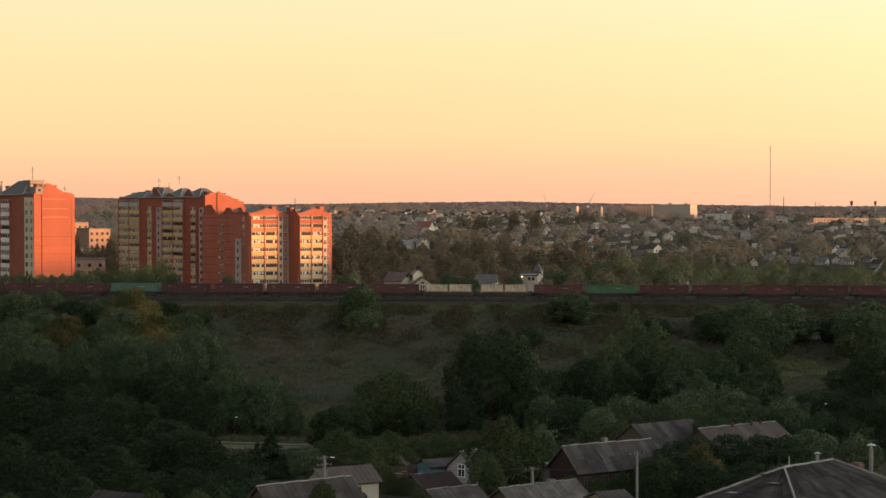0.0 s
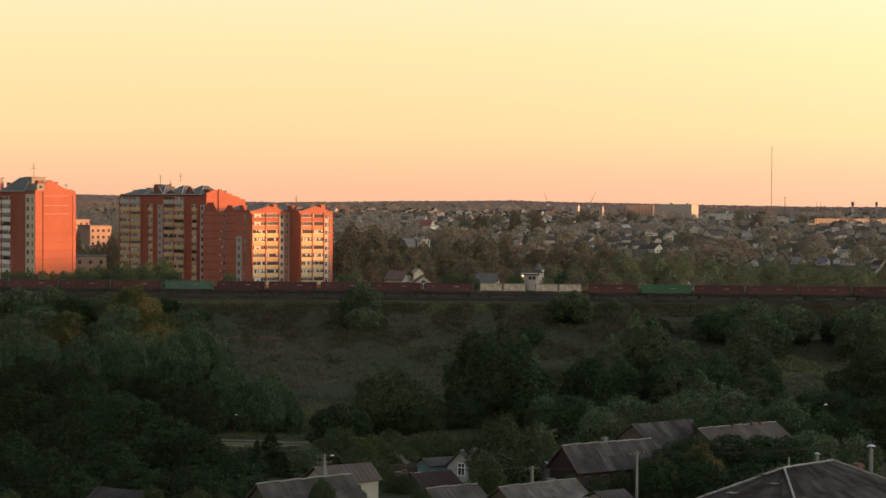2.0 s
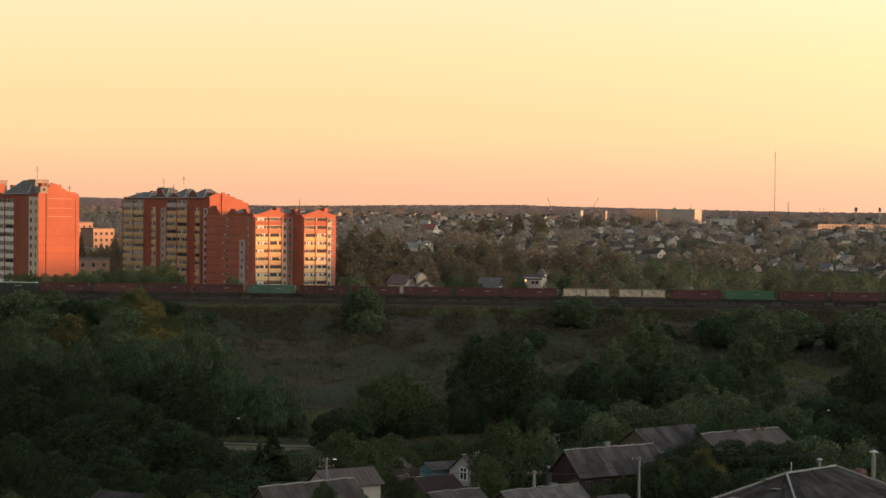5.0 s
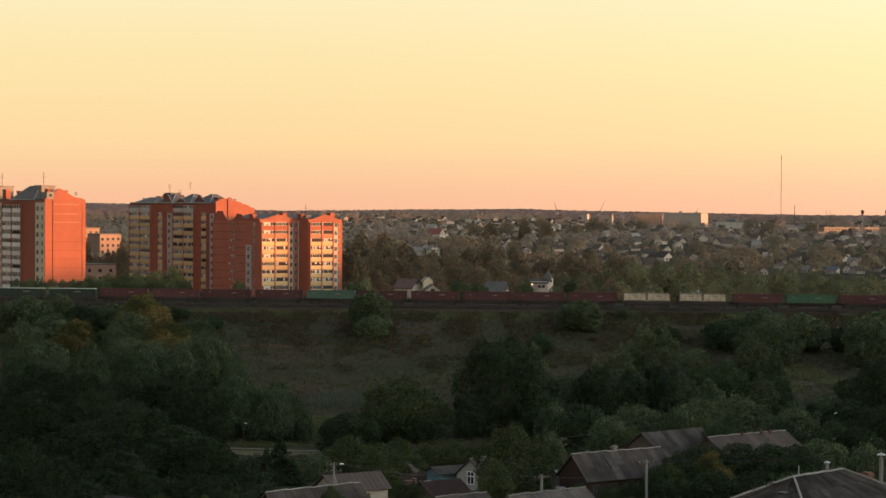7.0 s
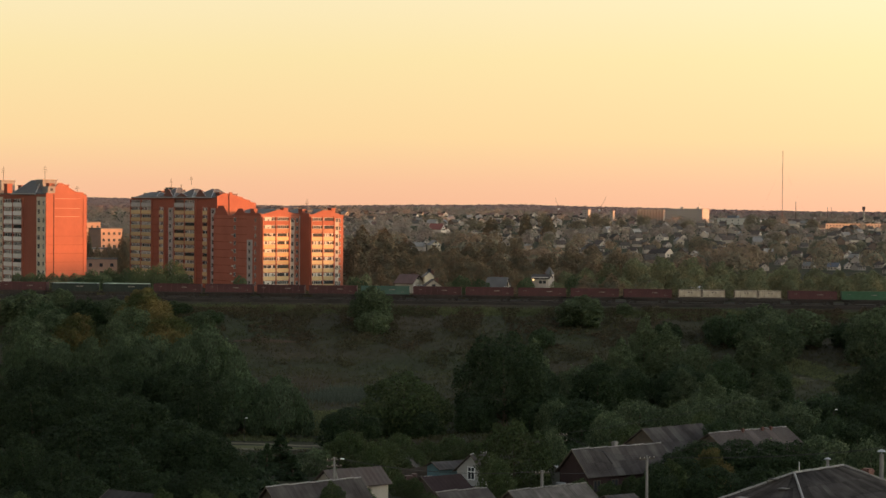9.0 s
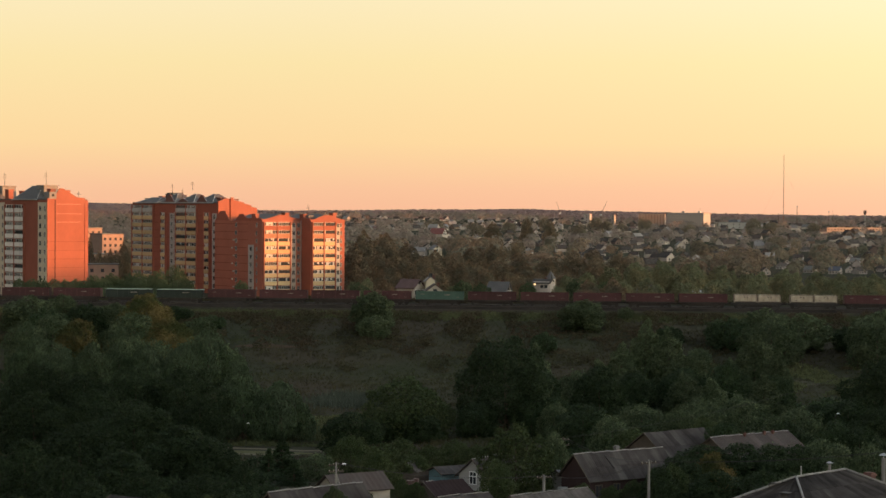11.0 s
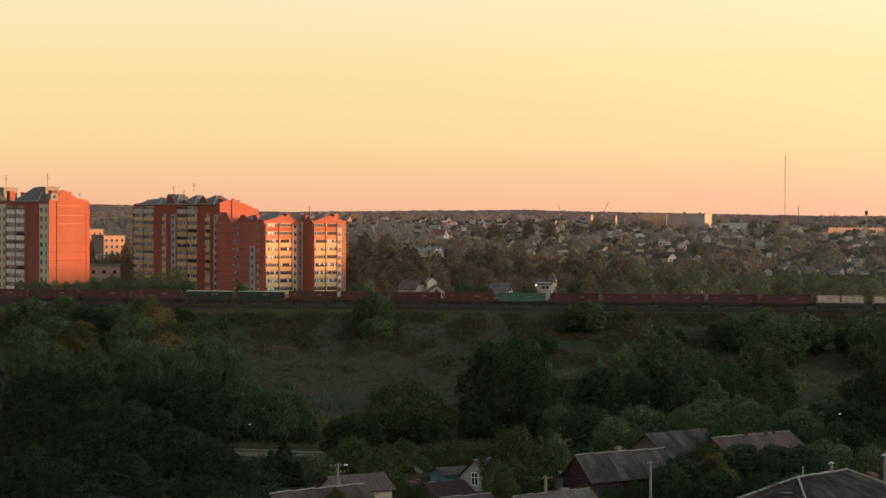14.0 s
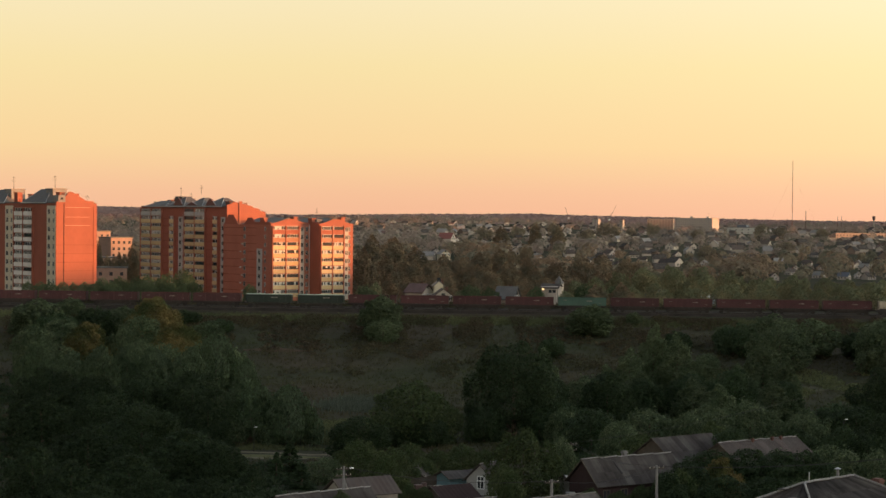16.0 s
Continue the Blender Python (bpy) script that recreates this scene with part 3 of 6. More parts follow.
place(KINDS["fresh"], ((-8.2, 331, 10.6, 16.2), (-9.8, 250, 6.2, 6.0), (-4.6, 238, 2.6, 3.2), (14.6, 227, 3.4, 3.8), (17.6, 225, 3.2, 3.6), (20.6, 229, 3.6, 3.8), (-14.4, 212, 4.0, 3.4), (-9.6, 214, 3.4, 3.2), (-7.7, 288, 4.1, 6.1), (-3.5, 279, 4.0, 6.0), (0.1, 284, 4.2, 6.2), (3.3, 285, 3.5, 4.8), (-5.3, 272, 3.5, 4.6), (-11.0, 270, 3.7, 5.3), (7.4, 240, 9.5, 10.2), (-9.3, 265, 5.4, 7.5), (35.6, 285, 8.0, 6.4), (-14.6, 280, 5.1, 7.1), (-27.7, 190, 4.5, 3.8), (-23.4, 190, 4.4, 4.3), (-21.0, 190, 4.1, 3.2), (25.5, 285, 6.2, 7.3), (-2.4, 350, 4.8, 5.9), (-12.4, 205, 4.5, 3.5), (-6.4, 240, 2.9, 2.7), (-41.2, 190, 4.1, 3.2), (4.9, 228, 5.9, 5.2), (-2.2, 200, 4.0, 3.4), (24.6, 225, 5.8, 4.5)), USED)
place(KINDS["spruce"], ((-23.8, 275, 5.4, 5.8), (-21.1, 262, 3.6, 4.4), (-25.2, 270, 4.4, 3.8)), USED)
place(KINDS["birch"], ((38.5, 405, 15.8, 9.2), (42.6, 400, 14.6, 10.2), (32.7, 390, 12.3, 8.8), (46.7, 392, 11.1, 7.8), (59.0, 395, 14.5, 11.2), (52.1, 380, 10.4, 8.6), (62.4, 388, 11.4, 7.7), (27.2, 375, 10.1, 7.4), (42.0, 365, 8.6, 9.3), (33.3, 372, 9.1, 9.5), (45.8, 355, 8.4, 8.0), (56.4, 365, 8.6, 8.3), (15.1, 365, 13.8, 7.2)), USED)
place(KINDS["maple"], ((-111.4, 587, 6.5, 5.4), (-109.3, 597, 7.4, 5.4), (-107.4, 591, 8.1, 6.1), (-104.7, 601, 9.1, 6.1), (-102.4, 595, 9.1, 6.6), (-99.2, 605, 10.2, 6.6), (-94.6, 598, 9.9, 9.5), (-90.1, 602, 10.9, 8.5), (-85.2, 606, 12.6, 8.9), (-80.5, 594, 8.3, 7.4), (-121.3, 585, 6.3, 5.0), (-119.7, 595, 7.1, 5.0), (-115.6, 592, 6.6, 6.7), (-127.9, 585, 6.3, 5.0), (-126.4, 595, 7.1, 5.0), (-64.3, 600, 8.1, 5.8), (-102.7, 583, 6.6, 6.1), (-99.9, 593, 7.4, 6.1), (-92.1, 583, 7.0, 6.5), (-88.9, 593, 7.8, 6.5), (-96.0, 579, 6.0, 5.4), (-93.7, 589, 6.8, 5.4), (-107.5, 579, 5.3, 5.4), (-105.3, 589, 6.0, 5.4), (-85.9, 583, 6.7, 5.4), (-83.4, 593, 7.5, 5.4), (-29.2, 600, 8.3, 7.5), (2.4, 642, 8.4, 8.4), (8.3, 640, 7.7, 7.2), (23.2, 640, 8.1, 6.5), (39.2, 642, 9.1, 9.4), (42.9, 635, 7.6, 5.9), (48.0, 645, 8.5, 5.9)), USED)
# the wood between the railway and the town
place(KINDS["wood"], ((-37.1, 800, 23.5, 15.8), (-29.1, 830, 22.7, 16.4), (-20.2, 850, 18.4, 16.8), (-37.4, 775, 13.3, 10.0), (-30.5, 785, 15.0, 10.0), (-26.8, 785, 12.2, 10.2), (-19.6, 795, 13.7, 10.2), (-38.5, 760, 18.6, 12.9), (-18.5, 895, 13.7, 13.2), (-8.9, 905, 15.5, 13.2), (7.5, 995, 15.9, 14.7), (18.5, 1005, 17.9, 14.7), (20.0, 921, 12.4, 12.8), (30.3, 931, 13.9, 12.8), (29.2, 815, 10.8, 11.2), (38.6, 825, 12.2, 11.2), (-31.1, 695, 8.6, 7.7), (-25.8, 705, 9.7, 7.7), (-19.9, 715, 8.1, 7.9), (-14.3, 725, 9.1, 7.9), (-2.6, 845, 10.6, 10.9), (5.5, 855, 11.9, 10.9), (40.7, 731, 9.7, 10.1), (49.3, 741, 11.0, 10.1), (40.0, 603, 9.0, 9.4), (48.1, 613, 10.2, 9.4), (-50.7, 800, 16.2, 11.3), (28.0, 1500, 22.4, 17.0), (79.8, 1700, 21.3, 14.4), (60.6, 1700, 21.3, 13.5), (-133.0, 800, 18.5, 6.8), (-135.0, 780, 15.9, 6.6), (-143.0, 800, 14.9, 6.8), (-134.1, 790, 14.9, 6.7), (-135.2, 770, 14.2, 5.7), (-132.6, 810, 16.6, 6.0), (-146.6, 800, 20.3, 5.0)), USED)
place(KINDS["wood2"], ((-32.6, 860, 22.1, 14.6), (-19.9, 795, 12.1, 8.8), (-13.6, 805, 13.6, 8.8), (-10.9, 895, 12.5, 13.0), (-1.2, 905, 14.1, 13.0), (-7.1, 815, 9.7, 10.1), (0.7, 825, 11.0, 10.1), (10.2, 769, 10.3, 10.6), (18.8, 779, 11.6, 10.6), (21.8, 707, 8.3, 8.6), (29.0, 717, 9.3, 8.6), (-0.9, 995, 14.6, 14.7), (10.0, 1005, 16.4, 14.7), (39.7, 853, 12.8, 13.2), (50.7, 863, 14.4, 13.2), (59.0, 853, 12.8, 13.2), (70.2, 863, 14.4, 13.2), (-11.8, 715, 8.1, 7.9), (-6.1, 725, 9.1, 7.9), (4.6, 749, 7.5, 7.8), (10.8, 759, 8.4, 7.8), (64.3, 1087, 12.6, 13.1), (75.3, 1097, 14.2, 13.1), (31.8, 707, 8.3, 8.6), (39.1, 717, 9.3, 8.6), (25.3, 1095, 15.4, 12.1), (34.5, 1105, 17.3, 12.1)), USED)
place(KINDS["slope"], ((77, 2150, 15, 15), (96, 2160, 15, 14), (150, 2150, 16, 17), (162, 2140, 13, 15), (200, 2150, 16, 10), (209, 2170, 14, 9), (174, 2100, 11, 14), (320, 2150, 17, 18), (336, 2130, 14, 18), (384, 2150, 13, 17), (55, 2080, 12, 18), (122, 1980, 13, 20), (240, 2060, 12, 17), (20, 2000, 13, 22), (-25, 2200, 12, 24), (260, 1620, 10, 17), (180, 1480, 11, 16)), USED)
place(KINDS["wood3"], ((39.8, 707, 8.3, 8.6), (47.2, 717, 9.3, 8.6), (63.7, 861, 8.6, 8.9), (71.5, 871, 9.7, 8.9), (85.6, 861, 8.6, 8.9), (93.7, 871, 9.7, 8.9), (93.0, 819, 8.2, 8.5), (100.9, 829, 9.2, 8.5), (100.9, 781, 7.8, 8.1), (108.6, 791, 8.8, 8.1), (110.7, 765, 7.6, 7.9), (118.5, 775, 8.6, 7.9), (121.1, 749, 7.5, 7.8), (128.9, 759, 8.4, 7.8), (135.5, 735, 7.3, 7.6), (143.4, 745, 8.3, 7.6), (148.0, 735, 7.3, 7.6), (156.0, 745, 8.3, 7.6), (68.1, 749, 7.5, 7.8), (75.2, 759, 8.4, 7.8), (79.9, 721, 7.2, 7.4), (86.9, 731, 8.1, 7.4), (92.6, 709, 7.1, 7.3), (99.8, 719, 8.0, 7.3), (105.1, 699, 7.0, 7.3), (112.4, 709, 7.9, 7.3), (117.3, 689, 6.9, 7.2), (124.7, 699, 7.8, 7.2), (127.9, 673, 6.7, 7.0), (135.3, 683, 7.6, 7.0), (141.0, 681, 6.8, 7.1), (148.7, 691, 7.7, 7.1), (56.1, 723, 10.8, 11.2), (65.9, 733, 12.2, 11.2), (68.4, 745, 11.1, 11.6), (78.5, 755, 12.6, 11.6), (76.6, 723, 10.8, 11.2), (86.6, 733, 12.2, 11.2), (83.7, 697, 10.4, 10.8), (93.5, 707, 11.8, 10.8), (87.6, 653, 9.8, 10.2), (97.1, 663, 11.0, 10.2), (97.7, 649, 10.8, 11.2), (108.1, 659, 12.2, 11.2), (109.8, 653, 9.8, 10.2), (119.6, 663, 11.0, 10.2), (53.5, 637, 8.5, 8.9), (61.4, 647, 9.6, 8.9), (59.9, 597, 8.2, 8.5), (68.3, 607, 9.3, 8.5), (71.4, 609, 9.1, 9.5), (80.1, 619, 10.3, 9.5), (85.3, 619, 8.2, 8.5), (93.5, 629, 9.3, 8.5), (91.5, 597, 8.3, 8.6), (101.3, 607, 9.3, 8.6), (108.3, 613, 9.2, 9.5), (117.7, 623, 10.4, 9.5), (115.2, 597, 9.9, 10.3), (125.4, 607, 11.2, 10.3), (137.5, 653, 9.8, 10.2), (147.7, 663, 11.0, 10.2), (-32.5, 635, 7.8, 5.9), (-28.6, 645, 8.7, 5.9), (-1.1, 645, 6.6, 6.0), (3.3, 655, 7.4, 6.0), (32.6, 635, 6.9, 7.1), (38.4, 645, 7.8, 7.1), (39.3, 627, 6.3, 6.6), (45.1, 637, 7.1, 6.6), (110.9, 597, 6.7, 6.9), (119.4, 607, 7.5, 6.9), (124.5, 597, 6.7, 7.0), (133.1, 607, 7.6, 7.0), (-115.2, 575, 4.5, 4.7), (-112.5, 585, 5.1, 4.7)), USED)

for proto, m in USED.values():
    proto.matrix_basis = m


def undergrowth():
    """Bushes and saplings that close the gaps under the trees of the valley floor."""
    rng = np.random.default_rng(31)
    centres, radii = [], []
    while len(centres) < 2600:
        y = rng.uniform(175, 440)
        x = rng.uniform(-0.235, 0.235) * y
        b = x / y
        dense = 0.9 if b < -0.09 else 0.55 if b > 0.05 else 0.22
        if y > 400:
            dense *= 0.5 if b < -0.09 else 0.35
        if -0.125 < b < -0.02 and y > 290:
            dense = 0.06
        if b > 0.055 and y < 285:
            dense *= 0.25
        if noise.noise((x / 22, y / 22, 11)) * 0.5 + 0.5 > dense or (-42 < x < -12 and 285 < y < 330):
            continue
        r = rng.uniform(0.7, 1.7)
        for k in range(3):
            centres.append(np.array((x + rng.normal(0, r * 0.6), y + rng.normal(0, r * 0.6), ground_z(x, y) + r * rng.uniform(0.1, 0.9))))
            radii.append(r * rng.uniform(0.6, 1.0))
    # shade under the left trees is put in as darker leaves
    for shady, leaves, label in ((True, LEAF_DEEP, "tangled undergrowth beneath the tall trees, shade in its dark leaf colour"), (False, LEAF_DARK, "tangled green undergrowth of bushes and saplings")):
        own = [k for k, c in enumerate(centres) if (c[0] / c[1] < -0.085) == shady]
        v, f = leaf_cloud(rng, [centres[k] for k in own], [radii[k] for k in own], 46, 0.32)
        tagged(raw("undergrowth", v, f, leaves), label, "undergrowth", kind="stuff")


def meadow_grass():
    """Tufts of tall grass and weeds on the slope and the valley floor."""
    rng = np.random.default_rng(32)
    verts, faces = [], []
    for k in range(42000):
        y = 285 + 240 * rng.uniform(0, 1) ** 0.8
        x = rng.uniform(-0.24, 0.24) * y
        if (-40 < x < -14 and 306 < y < 325) or 519 < y + 0.043 * x:
            continue
        z = ground_z(x, y)
        h = rng.uniform(0.2, 0.6) * (1 + 1.2 * noise.noise((x / 9, y / 6, 2)))
        for j in range(3):
            a = rng.uniform(0, math.tau)
            ox, oy = x + rng.normal(0, 0.35), y + rng.normal(0, 0.35)
            dx, dy = 0.12 * math.cos(a), 0.12 * math.sin(a)
            n = len(verts)
            verts += [(ox - dx, oy - dy, z - 0.05), (ox + dx, oy + dy, z - 0.05), (ox + rng.normal(0, 0.2), oy + rng.normal(0, 0.2), z + h)]
            faces.append((n, n + 1, n + 2))
    tagged(raw("meadow_grass", verts, faces, GRASS), "tall dry grass and weeds on the slope", "grass", kind="stuff")


def bank_scrub():
    """Low brushwood scattered over the railway's bank."""
    rng = np.random.default_rng(33)
    centres, radii = [], []
    while len(centres) < 8600:
        y = 513 - 74 * rng.uniform(0, 1) ** 1.9 if rng.uniform() < 0.8 else rng.uniform(541, 552)
        x = rng.uniform(-0.23, 0.23) * y
        if y < 530 and noise.noise((x / 7, y / 21, 21)) < (-0.12 if y > 480 else 0.12):
            continue
        r = rng.uniform(0.3, 0.85) * (1.7 if noise.noise((x / 9, y / 26, 5)) > 0.2 else 1)
        centres.append(np.array((x, y, ground_z(x, y) + r * 0.5)))
        radii.append(r)
    v, f = leaf_cloud(rng, centres, radii, 22, 0.25)
    tagged(raw("bank_scrub", v, f, LEAF_SCRUB), "low dull green brushwood on the railway bank", "scrub", kind="stuff")


def verge_grass():
    """Fresher, paler grass along the crest of the bank and on the damp valley floor."""
    rng = np.random.default_rng(34)
    verts, faces = [], []
    for k in range(30000):
        if k % 7 > 4:
            x, y = rng.uniform(42, 100), rng.uniform(412, 456)
            if noise.noise((x / 10, y / 16, 9)) < -0.15:
                continue
        elif k % 7 < 3:
            x = rng.uniform(-125, 125)
            y = 511 + 4.5 * rng.normal() * 0.6 - 0.043 * x
        else:
            x, y = rng.uniform(-36, -3), rng.uniform(322, 378)
            if noise.noise((x / 12, y / 16, 9)) < -0.1:
                continue
        z = ground_z(x, y)
        for j in range(3):
            a = rng.uniform(0, math.tau)
            ox, oy = x + rng.normal(0, 0.4), y + rng.normal(0, 0.4)
            dx, dy = 0.14 * math.cos(a), 0.14 * math.sin(a)
            n = len(verts)
            verts += [(ox - dx, oy - dy, z - 0.05), (ox + dx, oy + dy, z - 0.05), (ox + rng.normal(0, 0.2), oy + rng.normal(0, 0.2), z + rng.uniform(0.25, 0.6))]
            faces.append((n, n + 1, n + 2))
    tagged(raw("verge_grass", verts, faces, GRASS_PALE), "paler fresh grass along the railway verge and the valley floor", "grass", kind="stuff")


def reed_bed():
    """A grey green patch of reeds at the foot of the bank."""
    rng = np.random.default_rng(35)
    verts, faces = [], []
    for k in range(5200):
        x, y = rng.normal(-19.5, 4.2), rng.normal(398, 5)
        z, h = ground_z(x, y), rng.uniform(0.8, 1.7)
        a = rng.uniform(0, math.tau)
        dx, dy = 0.09 * math.cos(a), 0.09 * math.sin(a)
        n = len(verts)
        verts += [(x - dx, y - dy, z - 0.05), (x + dx, y + dy, z - 0.05), (x + rng.normal(0, 0.3), y + rng.normal(0, 0.3), z + h)]
        faces.append((n, n + 1, n + 2))
    tagged(raw("reed_bed", verts, faces, REED), "grey-green reeds on the damp valley floor", "reeds", kind="stuff")


undergrowth()
reed_bed()
bank_scrub()
meadow_grass()
verge_grass()


# ---- the railway ----
TRACK = ((-600, 552.8, 19.99), (600, 501.2, 17.35))
ALONG = (Vector(TRACK[1]) - Vector(TRACK[0])).normalized()
TRACK_MID = Vector((0, 527, 18.67))
TRACK_TURN = Matrix.Translation(TRACK_MID) @ ALONG.to_track_quat("X", "Z").to_matrix().to_4x4()


def railway():
    bed = empty("railway_track", TRACK_TURN, "single railway track on a grey brown ballast bed", "railway track", kind="structure")
    bm = bmesh.new()
    prism(bm, [(-2.9, -1.6), (-1.7, -0.22), (1.7, -0.22), (2.9, -1.6)], -600, 600)
    bmesh.ops.rotate(bm, matrix=Matrix.Rotation(radians(90), 3, "Z"), verts=bm.verts)
    part("ballast_bed", bm, BALLAST, bed)
    # dark strip beyond the track, standing for the shade seen under the wagons
    part("gravel_strip", boxes((-600, 600, 1.5, 13.5, -0.9, -0.24)), BALLAST, bed)
    for side in (-0.76, 0.76):
        part("rail", boxes((-600, 600, side - 0.035, side + 0.035, -0.17, 0)), STEEL_DARK, bed)
    part("sleepers", boxes(*[(x - 0.13, x + 0.13, -1.35, 1.35, -0.3, -0.17) for x in np.arange(-260, 260, 0.6)]), WOOD_GREY, bed)


railway()


def running_gear(thing, half):
    for s in (-1, 1):
        x = s * (half - 2.2)
        bogie = part("bogie", boxes((x - 1.35, x + 1.35, -1.05, -0.9, 0.42, 0.72), (x - 1.35, x + 1.35, 0.9, 1.05, 0.42, 0.72), (x - 0.25, x + 0.25, -1.0, 1.0, 0.4, 0.85),
                                    (x - 1.1, x - 0.75, -1.1, -0.88, 0.3, 0.62), (x + 0.75, x + 1.1, -1.1, -0.88, 0.3, 0.62)), STEEL_DARK, thing)
        for w in (-0.925, 0.925):
            bm = tube(bmesh.new(), (x + w, -0.82, 0.475), (x + w, -0.69, 0.475), 0.475, 0.5, 18)
            tube(bm, (x + w, 0.69, 0.475), (x + w, 0.82, 0.475), 0.5, 0.475, 18)
            tube(bm, (x + w, -0.82, 0.475), (x + w, 0.82, 0.475), 0.09, 0.09, 8)
            part("wheelset", bm, STEEL_DARK, bogie)
        part("coupler", boxes((min(s * half, s * (half + 0.72)), max(s * half, s * (half + 0.72)), -0.12, 0.12, 0.92, 1.2)), STEEL_DARK, thing)


def gondola(colour, label):
    thing = empty("gondola_wagon", TRACK_TURN, label, "freight wagon", "wagons of the freight train")
    h = 6.32
    bm = bmesh.new()
    box(bm, -h, h, -1.4, -1.32, 1.42, 3.5), box(bm, -h, h, 1.32, 1.4, 1.42, 3.5)
    box(bm, -h, -h + 0.08, -1.32, 1.32, 1.42, 3.5), box(bm, h - 0.08, h, -1.32, 1.32, 1.42, 3.5)
    box(bm, -h, h, -1.32, 1.32, 1.3, 1.42)
    part("body", bm, colour, thing)
    ribs = [x for x in np.linspace(-h + 0.1, h - 0.1, 9)]
    for s in (-1, 1):
        a, b = sorted((s * 1.4, s * 1.53))
        rib = part("side_rib", boxes((-0.08, 0.08, a, b, 1.42, 3.4)), colour, thing)
        for x in ribs[1:]:
            twin = new("side_rib", rib.data)
            twin.parent, twin.location.x = thing, x
        rib.location.x = ribs[0]
        part("top_rail", boxes((-h - 0.05, h + 0.05, a - 0.04, b + 0.04, 3.4, 3.54)), colour, thing)
        part("side_sill", boxes((-h - 0.05, h + 0.05, a, b, 1.22, 1.46)), STEEL_DARK, thing)
        part("end_ladder", boxes(*[(s * h - 0.02, s * h + 0.02, -1.5, -1.05, z, z + 0.05) for z in np.arange(1.5, 3.4, 0.32)]), STEEL_DARK, thing)
    part("centre_sill", boxes((-h, h, -0.35, 0.35, 0.85, 1.3)), STEEL_DARK, thing)
    part("floor_hatch", boxes((-4.2, 4.2, -1.25, 1.25, 0.85, 1.26)), STEEL_DARK, thing)
    # solid dark box for both the gear and the shade between the bogies
    part("brake_gear", boxes((-2.9, 2.9, -0.95, 0.9, 0.3, 0.85)), STEEL_DARK, thing)
    for x0, x1, z0, z1 in ((1.2, 2.6, 2.55, 2.8), (-4.9, -4.1, 2.75, 2.9), (4.4, 5.0, 2.0, 2.12)):
        part("writing", boxes((x0, x1, -1.425, -1.405, z0, z1)), WRITING_PALE, thing)
    running_gear(thing, h)
    return thing


def hopper():
    thing = empty("hopper_wagon", TRACK_TURN, "dark green hopper wagon with a pale top edge", "freight wagon", "wagons of the freight train")
    h = 6.1
    bm = bmesh.new()
    prism(bm, [(-h, 3.35), (h, 3.35), (h, 1.6), (h - 0.5, 1.25), (-h + 0.5, 1.25), (-h, 1.6)], -1.45, 1.45)
    part("body", bm, WAGON_DARK_GREEN, thing)
    bm = bmesh.new()
    prism(bm, [(-h - 0.05, 3.35), (h + 0.05, 3.35), (h - 0.1, 3.47), (-h + 0.1, 3.47)], -1.5, 1.4)
    part("roof", bm, WAGON_PALE, thing)
    for x in np.linspace(-h + 0.2, h - 0.2, 9):
        part("side_rib", boxes((x - 0.07, x + 0.07, -1.56, -1.45, 1.5, 3.34)), WAGON_DARK_GREEN, thing)
    part("side_sill", boxes((-h - 0.3, h + 0.3, -1.5, 1.5, 1.1, 1.28)), STEEL_DARK, thing)
    part("hopper_chute", boxes((-2.9, 2.9, -0.95, 0.9, 0.3, 1.1)), STEEL_DARK, thing)
    part("writing", boxes((0.6, 2.4, -1.48, -1.455, 2.5, 2.75)), WRITING_PALE, thing)
    for x in (-h - 0.3, h + 0.2):
        part("end_post", boxes((x, x + 0.1, -1.3, -1.2, 1.2, 3.3)), WAGON_DARK_GREEN, thing)
    running_gear(thing, h + 0.3)
    return thing


def flat_wagon():
    thing = empty("flat_wagon", TRACK_TURN, "dark flat wagon carrying two cream containers", "freight wagon", "wagons of the freight train")
    h = 6.7
    part("deck", boxes((-h, h, -1.3, -1.1, 1.0, 1.3), (-h, h, 1.1, 1.3, 1.0, 1.3), (-h, h, -0.3, 0.3, 0.75, 1.22), *[(x, x + 0.2, -1.1, 1.1, 1.0, 1.3) for x in np.linspace(-h, h - 0.2, 7)]), STEEL_DARK, thing)
    part("side_skirt", boxes((-h, h, -1.34, -1.302, 0.82, 1.44)), STEEL_DARK, thing)
    # one dark block stands for underfloor gear and its shade
    part("brake_gear", boxes((-3.2, 3.2, -0.95, 0.9, 0.3, 0.75)), STEEL_DARK, thing)
    running_gear(thing, h)
    return thing


